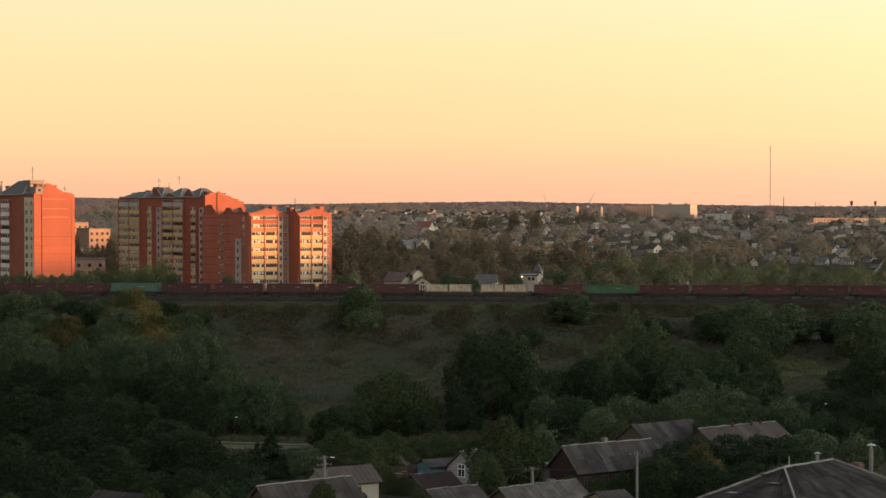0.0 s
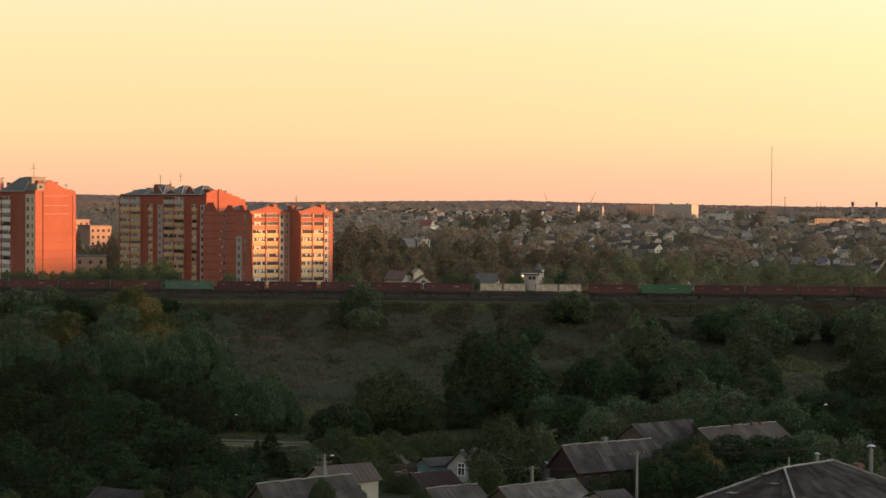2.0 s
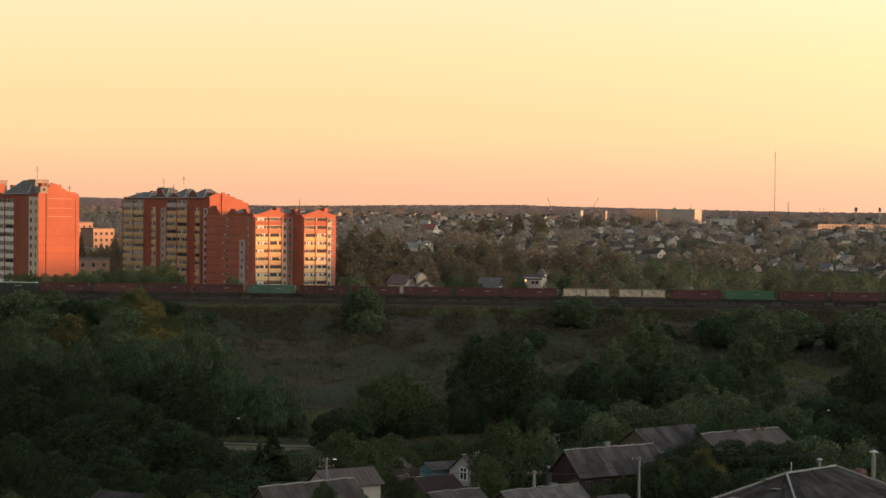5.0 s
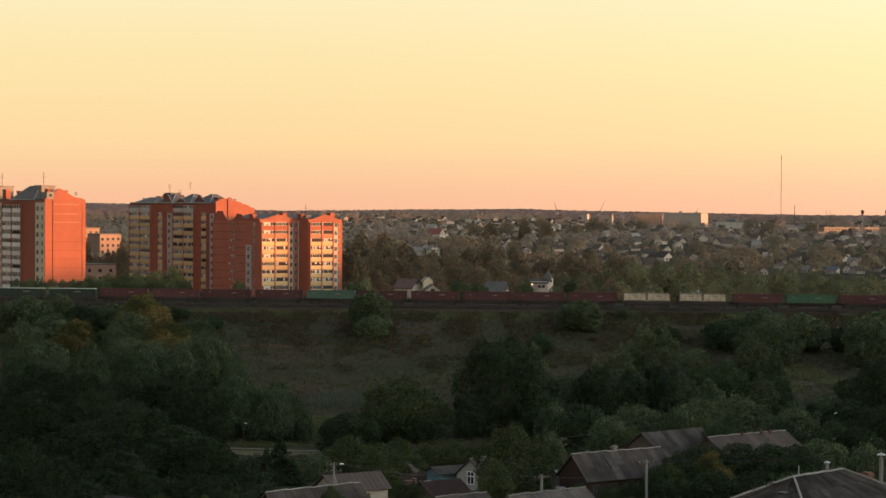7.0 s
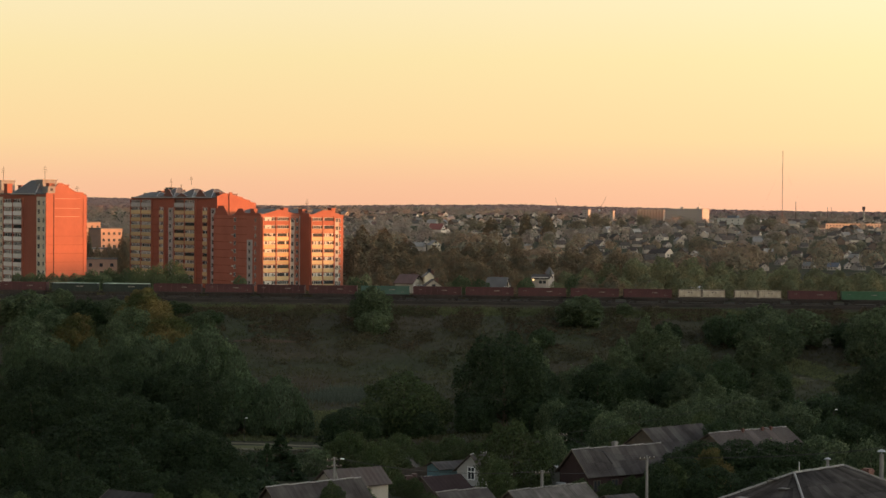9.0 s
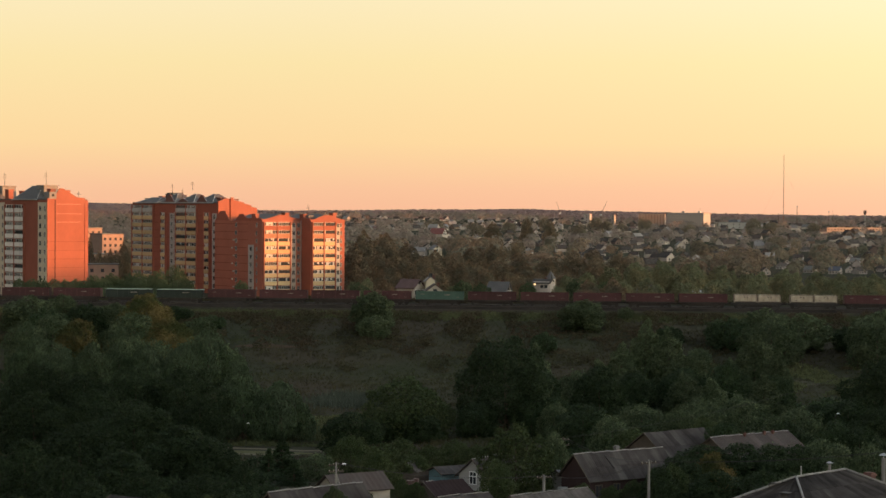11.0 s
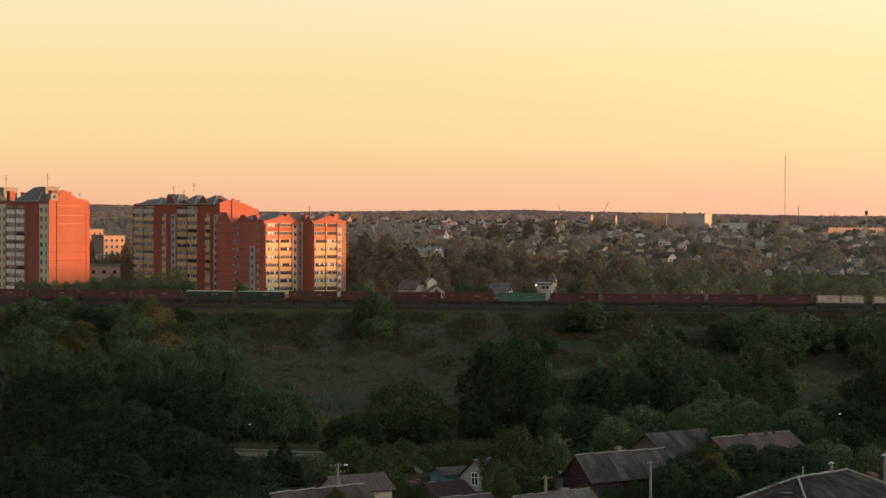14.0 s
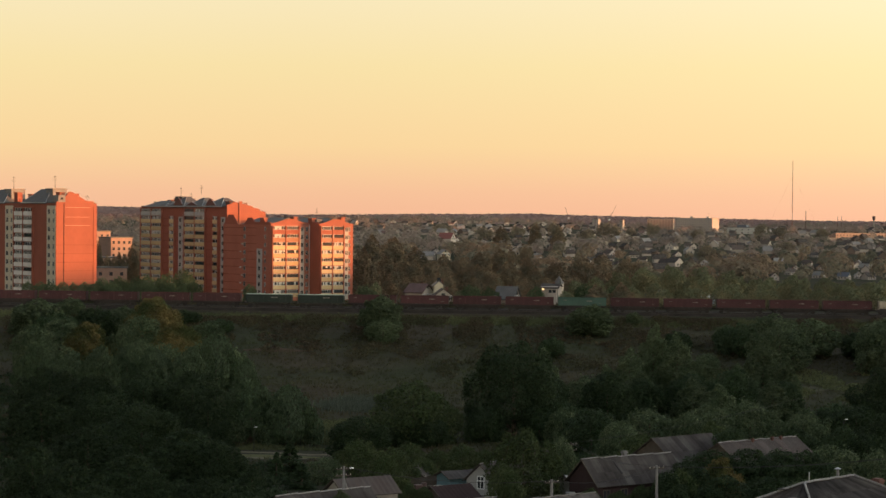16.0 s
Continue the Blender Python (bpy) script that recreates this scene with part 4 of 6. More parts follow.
def container():
    thing = empty("freight_container", TRACK_TURN, "cream freight container with dark marks, on a flat wagon", "container", "containers on the train")
    a, w, z0, z1 = 2.95, 1.2, 1.305, 3.52
    bm = bmesh.new()
    n = 44
    for s in (-1, 1):
        line = [(-a + 0.16 + (2 * a - 0.32) * k / n, s * (w - (0.035 if k % 4 in (1, 2) else 0.0))) for k in range(n + 1)]
        low = [bm.verts.new((x, y, z0 + 0.15)) for x, y in line]
        top = [bm.verts.new((x, y, z1 - 0.12)) for x, y in line]
        for k in range(n):
            bm.faces.new((low[k], low[k + 1], top[k + 1], top[k])[::s])
    box(bm, -a + 0.05, a - 0.05, -w + 0.05, w - 0.05, z0 + 0.1, z1 - 0.02)
    part("corrugated_shell", bm, CONTAINER, thing)
    part("frame", boxes(*[(sx * a - 0.08, sx * a + 0.08, sy * w - 0.08, sy * w + 0.02, z0, z1) for sx in (-1, 1) for sy in (-1, 1)],
                        *[(-a, a, sy * w - 0.05, sy * w + 0.01, z, z + 0.12) for sy in (-1, 1) for z in (z0, z1 - 0.12)]), FRAME_RUST, thing, "stained dark container frame")
    for x0, x1, low, up in ((-0.5, -0.1, 2.75, 2.95), (0.3, 0.7, 2.7, 2.9), (-1.9, -1.2, 2.05, 2.15)):
        part("writing", boxes((x0, x1, -w - 0.02, -w - 0.004, low, up)), STEEL_DARK, thing)
    part("lower_rust", boxes((-a + 0.2, a - 0.2, -w - 0.012, -w + 0.02, z0 + 0.1, z0 + 0.42)), RUST_ROOF, thing, "rusty lower edge")
    return thing


TRAIN = []      # each moving thing and its place along the track at the start


def train():
    red = gondola(WAGON_RED, "oxide red open gondola wagon with ribbed steel sides")
    teal = gondola(WAGON_TEAL, "dull teal open gondola wagon with ribbed steel sides")
    green = gondola(WAGON_GREEN, "bright green open gondola wagon with ribbed steel sides")
    dark, flat, crate = hopper(), flat_wagon(), container()
    first = {}

    def take(ob, x):
        if ob in first:
            ob = copy_thing(ob, ob.matrix_basis)
        first[ob] = True
        TRAIN.append((ob, x))

    for k in range(5):
        take(red, -12.65 - 13.8 * k)
    take(teal, -81.65)
    for k in range(4):
        take(red, -95.45 - 13.8 * k)
    take(dark, -150.6), take(dark, -164.4)
    for k in range(6):
        take(red, -178.2 - 13.8 * k)
    for x in (1.5, 16.1):
        take(flat, x), take(crate, x - 3.1), take(crate, x + 3.1)
    take(red, 30.3), take(green, 44.2)
    for k in range(6):
        take(red, 58.1 + 13.8 * k)


train()
SPEED = 7.05


def motions():
    for ob, x in TRAIN:
        walk(ob, [(t, TRACK_TURN @ pose(x + SPEED * t, 0, 0)) for t in (0, 4, 8, 12, 16)])


# ---- tower blocks ----
def side_box(bm, side, at, a0, a1, o0, o1, z0, z1):
    """A box on a wall: side "left" is the plane x = at that looks to -x, "front" the plane y = at that looks to -y."""
    if side == "left":
        box(bm, at - o1, at - o0, a0, a1, z0, z1)
    else:
        box(bm, a0, a1, at - o1, at - o0, z0, z1)
    return bm


def repeat(ob, n, dz, looks=()):
    """Stacks n - 1 more of a part, with its sub-parts, above it; looks: meshes that the last sub-part takes in turn."""
    for k in range(1, n):
        c = ob.copy()
        scene.collection.objects.link(c)
        c.location.z += k * dz
        for s in ob.children:
            d = s.copy()
            scene.collection.objects.link(d)
            d.parent = c
            if looks and s == ob.children[-1]:
                d.data = looks[(k * 5 + k // 3) % len(looks)]


def balconies(thing, side, at, a0, a1, z0, n, panel, split=2, pitch=2.8, piers=None):
    """A column of balconies, one to a storey: some glazed, some open, some curtained. piers: how many storeys the brick piers run up."""
    bm = side_box(bmesh.new(), side, at, a0, a1, 0.003, 0.55, z0 - 0.1, z0 + 1.22)
    side_box(bm, side, at, a0, a1, 0.55, 0.6, z0 + 1.1, z0 + 1.22)
    b = part("balcony", bm, panel, thing)
    g = bmesh.new()
    side_box(g, side, at, a0 + 0.1, a1 - 0.1, 0.003, 0.3, z0 + 1.3, z0 + 2.5)
    part("glazing", g, GLASS, b, "dark balcony glazing")
    count = max(2, int((a1 - a0) / 0.9))
    pane = (a1 - a0 - 0.2) / count
    looks = []
    rng = random.Random(int(a0 * 7 + a1 + at))
    for look_no in range(7):
        f = bmesh.new()
        halves = [rng.choice(("glazed", "glazed", "wide", "open", "curtained")) for _ in range(split)]
        for k in range(count + 1):
            p = a0 + 0.1 + pane * k
            way = halves[min(split - 1, int(k * split / (count + 1)))]
            if way == "open" or (way == "wide" and k % 2):
                continue
            side_box(f, side, at, p - 0.045, p + 0.045, 0.3, 0.46, z0 + 1.23, z0 + 2.5)
        for h, way in enumerate(halves):
            p0, p1 = a0 + (a1 - a0) * h / split + 0.2, a0 + (a1 - a0) * (h + 1) / split - 0.2
            if way != "open":
                side_box(f, side, at, p0, p1, 0.3, 0.455, z0 + 2.4, z0 + 2.46)
                side_box(f, side, at, p0, p1, 0.38, 0.46, z0 + 1.225, z0 + 1.32)
            else:
                side_box(f, side, at, p0, p0 + 0.5, 0.303, 0.33, z0 + 1.35, z0 + 2.46)
        side_box(f, side, at, a0 + 0.06, a1 - 0.06, 0.296, 0.464, z0 + 2.44, z0 + 2.503)
        for k in range(count):
            way = halves[min(split - 1, int(k * split / count))]
            if rng.random() < {"glazed": 0.16, "wide": 0.12, "open": 0.06, "curtained": 0.6}[way]:
                p = a0 + 0.1 + pane * (k + 0.1)
                side_box(f, side, at, p, p + pane * rng.uniform(0.4, 0.85), 0.303, 0.35, z0 + 1.35 + rng.choice((0, 0, 0.4)), z0 + 2.45)
        me = part("window_frame", f, LOGGIA_FRAME, b).data if look_no == 0 else bpy.data.meshes.new("window_frame")
        if look_no:
            f.to_mesh(me)
            f.free()
            me.materials.append(LOGGIA_FRAME)
        looks.append(me)
    repeat(b, n, pitch, looks)
    if piers != 0:
        for k in range(split + 1):
            p = a0 + (a1 - a0) * k / split
            part("pier", side_box(bmesh.new(), side, at, p - 0.18, p + 0.18, 0.003, 0.72, z0 - 0.8, z0 + (piers or n) * pitch - 0.1), BRICK, thing)


def windows(thing, side, at, centre, wide, z0, n, high=1.5, pitch=2.8):
    """A column of plain windows, one to a storey."""
    w = part("window", side_box(bmesh.new(), side, at, centre - wide / 2, centre + wide / 2, 0.003, 0.05, z0 + 0.9, z0 + 0.9 + high), GLASS, thing)
    f = bmesh.new()
    a, b, lo, hi = centre - wide / 2, centre + wide / 2, z0 + 0.9, z0 + 0.9 + high
    for r in ((a - 0.03, a + 0.03, lo, hi), (b - 0.03, b + 0.03, lo, hi), (a, b, lo - 0.05, lo + 0.03), (a, b, hi - 0.03, hi + 0.03), (centre - 0.03, centre + 0.03, lo, hi)):
        side_box(f, side, at, r[0], r[1], 0.04, 0.1, r[2], r[3])
    part("window_frame", f, LOGGIA_FRAME, w)
    repeat(w, n, pitch)


def strip(thing, side, at, a0, a1, z0, z1, material):
    part("wall_strip", side_box(bmesh.new(), side, at, a0, a1, 0.0025, 0.12, z0, z1), material, thing)


def gable_roof(thing, x0, x1, y0, y1, z0, rise, material=ROOF_METAL, over=0.5):
    bm, m = bmesh.new(), (x0 + x1) / 2
    prism(bm, [(x0 - over, z0), (m, z0 + rise), (x1 + over, z0), (x1 + over, z0 - 0.2), (m, z0 + rise - 0.3), (x0 - over, z0 - 0.2)], y0, y1)
    return part("roof", bm, material, thing)


def cross_roof(thing, x0, x1, y0, y1, z0, rise, material=ROOF_METAL, peak=0.3):
    """An attic roof hipped on all sides, with a short ridge along y."""
    bm = bmesh.new()
    m, e = (x0 + x1) / 2 + 1.0, (y1 - y0) * peak
    ring = [[bm.verts.new(p) for p in ((x0, y0, z), (x1, y0, z), (x1, y1, z), (x0, y1, z))] for z in (z0 - 0.25, z0)]
    top = [bm.verts.new(p) for p in ((m - 0.8, y0 + e, z0 + rise), (m + 0.8, y0 + e, z0 + rise), (m + 0.8, y1 - e, z0 + rise), (m - 0.8, y1 - e, z0 + rise))]
    bm.faces.new(ring[0][::-1]), bm.faces.new(top)
    for low, up in ((ring[0], ring[1]), (ring[1], top)):
        for k in range(4):
            bm.faces.new((low[k], low[(k + 1) % 4], up[(k + 1) % 4], up[k]))
    roof = part("roof", bm, material, thing)
    for k in (0, 3):
        part("hip_flashing", tube(bmesh.new(), (x0, (y0, y1)[k == 3], z0 + 0.05), (m - 0.8, (y0 + e, y1 - e)[k == 3], z0 + rise + 0.05), 0.09, 0.09, 5), METAL_PALE, roof)
    return roof


def aerial(thing, x, y, z, h):
    bm = tube(bmesh.new(), (x, y, z), (x, y, z + h), 0.09, 0.05, 5)
    for k in range(3):
        tube(bm, (x - 0.8 + k * 0.15, y, z + h * (0.6 + 0.13 * k)), (x + 0.8 - k * 0.15, y, z + h * (0.6 + 0.13 * k)), 0.05, 0.05, 4)
    part("aerial", bm, STEEL_DARK, thing)


def gable_wall(thing, x0, x1, y, z, rise, steps=True):
    """The brick gable that crowns an end wall."""
    bm, m = bmesh.new(), (x0 + x1) / 2
    outline = [(x0, z), (x0, z + 0.5), (x0 + 1.6, z + 0.6), (m - 1.6, z + rise), (m + 1.6, z + rise), (x1 - 1.6, z + 0.6), (x1, z + 0.5), (x1, z)]
    prism(bm, outline[::-1], y - 0.003, y + 0.45)
    part("gable", bm, BRICK, thing)
    part("gable_coping", boxes((m - 1.8, m + 1.8, y - 0.1, y + 0.55, z + rise + 0.003, z + rise + 0.14)), BRICK, thing)


def long_block():
    """The long stepped block: a ten-storey wing, and a nine-storey end of two sunlit bays."""
    g = 13.0
    t = empty("apartment_block", pose(-67.9, 700, g - 0.2, 0, 0, 38), "red brick apartment block with ochre balconies and grey attic roofs", "apartment block", "tower blocks")
    top = 27.0
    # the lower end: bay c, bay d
    # the lower end takes the red brick in a lighter tone than the wing
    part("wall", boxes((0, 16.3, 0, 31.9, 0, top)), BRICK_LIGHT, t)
    part("wall", boxes((16.303, 30.8, -6.2, 18, 0, top)), BRICK, t)
    part("wall", boxes((1.5, 9, 31.903, 96, 0, 33.2)), BRICK, t)
    part("wall", boxes((9.003, 18, 31.903, 96, 0, 31)), BRICK, t)
    for x0, x1, y in ((0.0, 16.3, 0.0), (16.303, 30.8, -6.2)):
        w = x1 - x0
        balconies(t, "front", y, x0 + 0.5, x0 + w * 0.71, 1.6, 7, PANEL_YELLOW, piers=9)
        balconies(t, "front", y, x0 + 0.5, x0 + w * 0.71, 1.6 + 7 * 2.8, 1, PANEL_SALMON, piers=0)
        balconies(t, "front", y, x0 + 0.5, x0 + w * 0.71, 1.6 + 8 * 2.8, 1, BRICK, piers=0)
        strip(t, "front", y, x0 + w * 0.74, x0 + w * 0.86, 0.5, 25.5, PLASTER)
        windows(t, "front", y - 0.12, x0 + w * 0.8, 1.1, 1.4, 9)
        if x0 == 0:
            windows(t, "front", y, x0 + w * 0.93, 1.0, 1.4, 9)
        gable_wall(t, x0, x1, y, top, 1.9)
        gable_roof(t, x0 + 0.6, x1 - 0.6, y + 1.6, y + 20, top + 0.25, 2.2, over=0.1)
        part("parapet", boxes((x0 - 0.05, x0 + 0.35, y + 0.5, y + 17, top + 0.003, top + 0.9)), BRICK, t)
        for k, (cx, cy) in enumerate(((2.2, 8), (13.5, 6), (8, 15))):
            part("vent_chimney", boxes((x0 + cx - 0.8, x0 + cx + 0.8, y + cy - 1.2, y + cy + 1.2, top + 0.3, top + 2.2 + 0.4 * (k % 2)), (x0 + cx - 0.95, x0 + cx + 0.95, y + cy - 1.35, y + cy + 1.35, top + 2.2 + 0.4 * (k % 2), top + 2.4 + 0.4 * (k % 2))), BRICK, t)
    windows(t, "front", -6.2, 16.303 + 12.9, 0.8, 1.4, 9)
    part("downpipe", tube(bmesh.new(), (16.1, -0.3, 0), (16.1, -0.3, top), 0.12), METAL_PALE, t)
    part("dormer", boxes((17.5, 20, -3, -1.5, top + 1.2, top + 2.0)), ROOF_METAL, t)
    # the shaded side of the lower end
    windows(t, "left", 0, 17.2, 1.3, 1.4, 9)
    windows(t, "left", 0, 3.5, 0.9, 1.4, 9)
    strip(t, "left", 0, 5.4, 9.0, 0.5, 18.5, PLASTER_COOL)
    windows(t, "left", -0.12, 7.2, 1.3, 1.4, 6)
    for k in range(1, 10):
        part("brick_course", boxes((-0.03, -0.003, 9.2, 31.9, 2.8 * k + 0.5, 2.8 * k + 0.68)), BRICK_LINE, t)
    for y0, y1, z in ((24.5, 29, 3.4), (12, 15.5, 2.4), (4, 7, 1.6)):
        bm = bmesh.new()
        prism(bm, [(y0 - 2.5, top), (y0, top + z - 0.6), (y0, top + z), (y1, top + z), (y1, top + z - 0.6), (y1 + 2.5, top)], 0.0, 0.5)
        for v in bm.verts:
            v.co.x, v.co.y = v.co.y, v.co.x
        bmesh.ops.reverse_faces(bm, faces=bm.faces)
        part("side_gable", bm, BRICK, t)
    # the wing: shaded balconies look away from the sun
    x = 1.5
    for y0, y1 in ((46.7, 62.0), (79.1, 95.5)):
        balconies(t, "left", x, y0, y1, 2.0, 11, PANEL_YELLOW)
        part("top_panel", boxes((x - 0.62, x - 0.56, y0 + 0.2, y1 - 0.2, 29.85, 31.4)), PLASTER_COOL, t)
    for y0, y1 in ((37.5, 41.5), (69.5, 73.5)):
        balconies(t, "left", x, y0, y1, 2.0, 10, PANEL_YELLOW, 1)
    for y in (65.5, 34.6):
        strip(t, "left", x, y - 1.5, y + 1.5, 0.5, 29.5, PLASTER_COOL)
        windows(t, "left", x - 0.12, y, 1.4, 1.4, 10)
    part("downpipe", tube(bmesh.new(), (x - 0.2, 63.2, 0), (x - 0.2, 63.2, 30), 0.12), METAL_PALE, t)
    for k in range(1, 11):
        part("brick_course", boxes((x - 0.03, x - 0.003, 32, 96, 2.8 * k + 0.6, 2.8 * k + 0.8)), BRICK_LINE, t)
    # attic roofs of the wing with its brick end gable in the sun
    for y0, y1, rise in ((35, 48.5, 3.3), (48.8, 62, 3.4), (62.3, 75.5, 3.7), (76, 93, 2.2)):
        cross_roof(t, x - 0.6, x + 9, y0, y1, 33.3, rise, peak=0.46 if rise > 3 else 0.3)
        part("roof_edge", boxes((x - 0.75, x - 0.55, y0, y1, 33.2, 33.45)), METAL_PALE, t)
    part("roof_slab", boxes((x, 9, 32.6, 96, 33.203, 33.6)), ROOF_METAL, t)
    part("roof_slope", prism(bmesh.new(), [(9.01, 31.003), (18.4, 31.003), (18.4, 31.3), (9.01, 33.6)], 32.6, 96), ROOF_DARK, t)
    bm = bmesh.new()
    prism(bm, [(1.5, 33.203), (8.997, 33.203), (8.997, 31.003), (18, 31.003), (18, 31.5), (15.5, 31.9), (15.5, 32.5), (12.5, 33.1), (12.5, 33.5), (8.0, 34.4), (5.8, 34.9), (4.2, 34.9), (2.5, 34.1), (1.5, 34.0)], 31.9, 32.6)
    part("end_gable", bm, BRICK, t)
    part("pilaster", boxes((6.4, 7.7, 31.45, 31.895, 27.003, 35.3)), BRICK, t)
    part("gable_coping", tube(bmesh.new(), (8.0, 32.2, 34.5), (17.8, 32.2, 31.7), 0.14, 0.14, 5), METAL_PALE, t)
    for cx, cy, h in ((5, 36, 1.5), (8, 45, 2.2), (6, 56, 2.4), (8, 69, 2.6), (7, 77, 2.9), (8, 84, 2.2), (6, 91, 1.4), (12, 38, 1.0)):
        part("vent_chimney", boxes((cx - 0.9, cx + 0.9, cy - 1.4, cy + 1.4, 33.6, 33.6 + h), (cx - 1.05, cx + 1.05, cy - 1.55, cy + 1.55, 33.6 + h, 33.8 + h)), BRICK_DARK, t)
    part("lift_house", boxes((5, 9.5, 71, 75.5, 33.6, 37.0), (4.8, 9.7, 70.8, 75.7, 37.0, 37.2)), ROOF_DARK, t)
    # brick gables over the stair bays
    for y, up in ((43.9, 2.9), (57.5, 1.6), (67.5, 3.2)):
        bm = bmesh.new()
        prism(bm, [(y - 3.6, 33.203), (y - 3.4, 33.9), (y - 0.5, 33.3 + up), (y + 0.5, 33.3 + up), (y + 3.4, 33.9), (y + 3.6, 33.203)], x, x + 0.5)
        for v in bm.verts:
            v.co.x, v.co.y = v.co.y, v.co.x
        bmesh.ops.reverse_faces(bm, faces=bm.faces)
        g = part("side_gable", bm, BRICK_DARK, t)
        for s in (-1, 1):
            part("gable_coping", tube(bmesh.new(), (x + 0.2, y + s * 3.6, 33.95), (x + 0.2, y, 33.45 + up), 0.1, 0.1, 5), METAL_PALE, g)
    aerial(t, 6, 73, 37.2, 3.5), aerial(t, 6, 58, 38.2, 3.2), aerial(t, 4, 62, 33.6, 5), aerial(t, 22, 4, top + 2, 4)
    for k in range(7):
        part("air_conditioner", boxes((-0.4, -0.003, 18.3 + (k % 2), 19.0 + (k % 2), 3.0 + 2.8 * k, 3.5 + 2.8 * k)), PLASTER, t)


def tall_block():
    """The taller block beside it, its windowless end wall in full sun."""
    g = 13.0
    t = empty("apartment_block", pose(-131.0, 640, g - 0.2, 0, 0, 38), "tall red brick apartment block with white balconies and blank end", "apartment block", "tower blocks")
    top = 33.6
    part("wall", boxes((0, 14.4, 0, 78, 0, top)), BRICK, t)
    # blank end wall: recessed joint lines and a corner pier
    for z in (26.4, 29.1, 32.2):
        part("joint_band", boxes((3.2, 11.9, -0.05, -0.003, z, z + 0.12)), BRICK_PALE, t)
    for k in range(1, 12):
        part("brick_course", boxes((0, 14.3, -0.03, -0.003, 2.8 * k + 0.5, 2.8 * k + 0.66)), BRICK_LINE if k < 8 else BRICK, t)
    part("joint", boxes((2.55, 2.85, -0.04, -0.003, 0.5, top)), GROOVE, t)
    part("corner_pier", boxes((13.2, 14.4, -0.16, -0.003, 0, top - 1.2)), BRICK, t)
    bm = bmesh.new()
    prism(bm, [(-0.003, top), (-0.003, top + 0.5), (2.2, top + 0.6), (4.4, top + 3.7), (5.6, top + 3.7), (10.6, top + 0.9), (13.3, top + 0.7), (13.3, top)][::-1], -0.003, 0.6)
    part("end_gable", bm, BRICK, t)
    # shaded side
    for y0 in (0, 31):
        windows(t, "left", -0.12, y0 + 1.6, 1.0, 1.2, 11)
        strip(t, "left", 0, y0 + 0.4, y0 + 6.6, 0.5, top - 0.8, CREAM)
        windows(t, "left", -0.12, y0 + 4.9, 1.5, 1.2, 11)
        balconies(t, "left", 0, y0 + 16.2, y0 + 30.2, 1.6, 11, PANEL_WHITE, 2)
        cross_roof(t, -0.4, 9, y0 + 7, y0 + 25, top + 0.1, 4.6)
        part("roof_edge", boxes((-0.6, -0.4, y0 + 7, y0 + 25, top, top + 0.3)), METAL_PALE, t)
        part("lift_house", boxes((3, 8, y0 + 8.5, y0 + 13.5, top, top + 4.6), (2.8, 8.2, y0 + 8.3, y0 + 13.7, top + 4.6, top + 4.85)), CONCRETE, t)
        for cx, cy, h in ((3, 3.2, 3.4), (9, 5, 3.0), (6, 21, 3.6)):
            part("vent_chimney", boxes((cx - 0.9, cx + 0.9, y0 + cy - 1.3, y0 + cy + 1.3, top, top + h), (cx - 1.05, cx + 1.05, y0 + cy - 1.45, y0 + cy + 1.45, top + h, top + h + 0.2)), BRICK, t)
        aerial(t, 5, y0 + 11, top + 4.85, 4.5)
    part("roof_slab", boxes((0, 14.4, 0.6, 78, top + 0.003, top + 0.35)), ROOF_METAL, t)
    attic = part("attic", boxes((0.7, 3.2, -0.02, 4, top + 0.36, top + 2.6)), CONCRETE, t)
    part("window", boxes((1.5, 2.4, -0.06, -0.024, top + 1.1, top + 1.9)), GLASS, attic)
    aerial(t, 12, 2, top + 0.3, 2.6)


long_block()
tall_block()


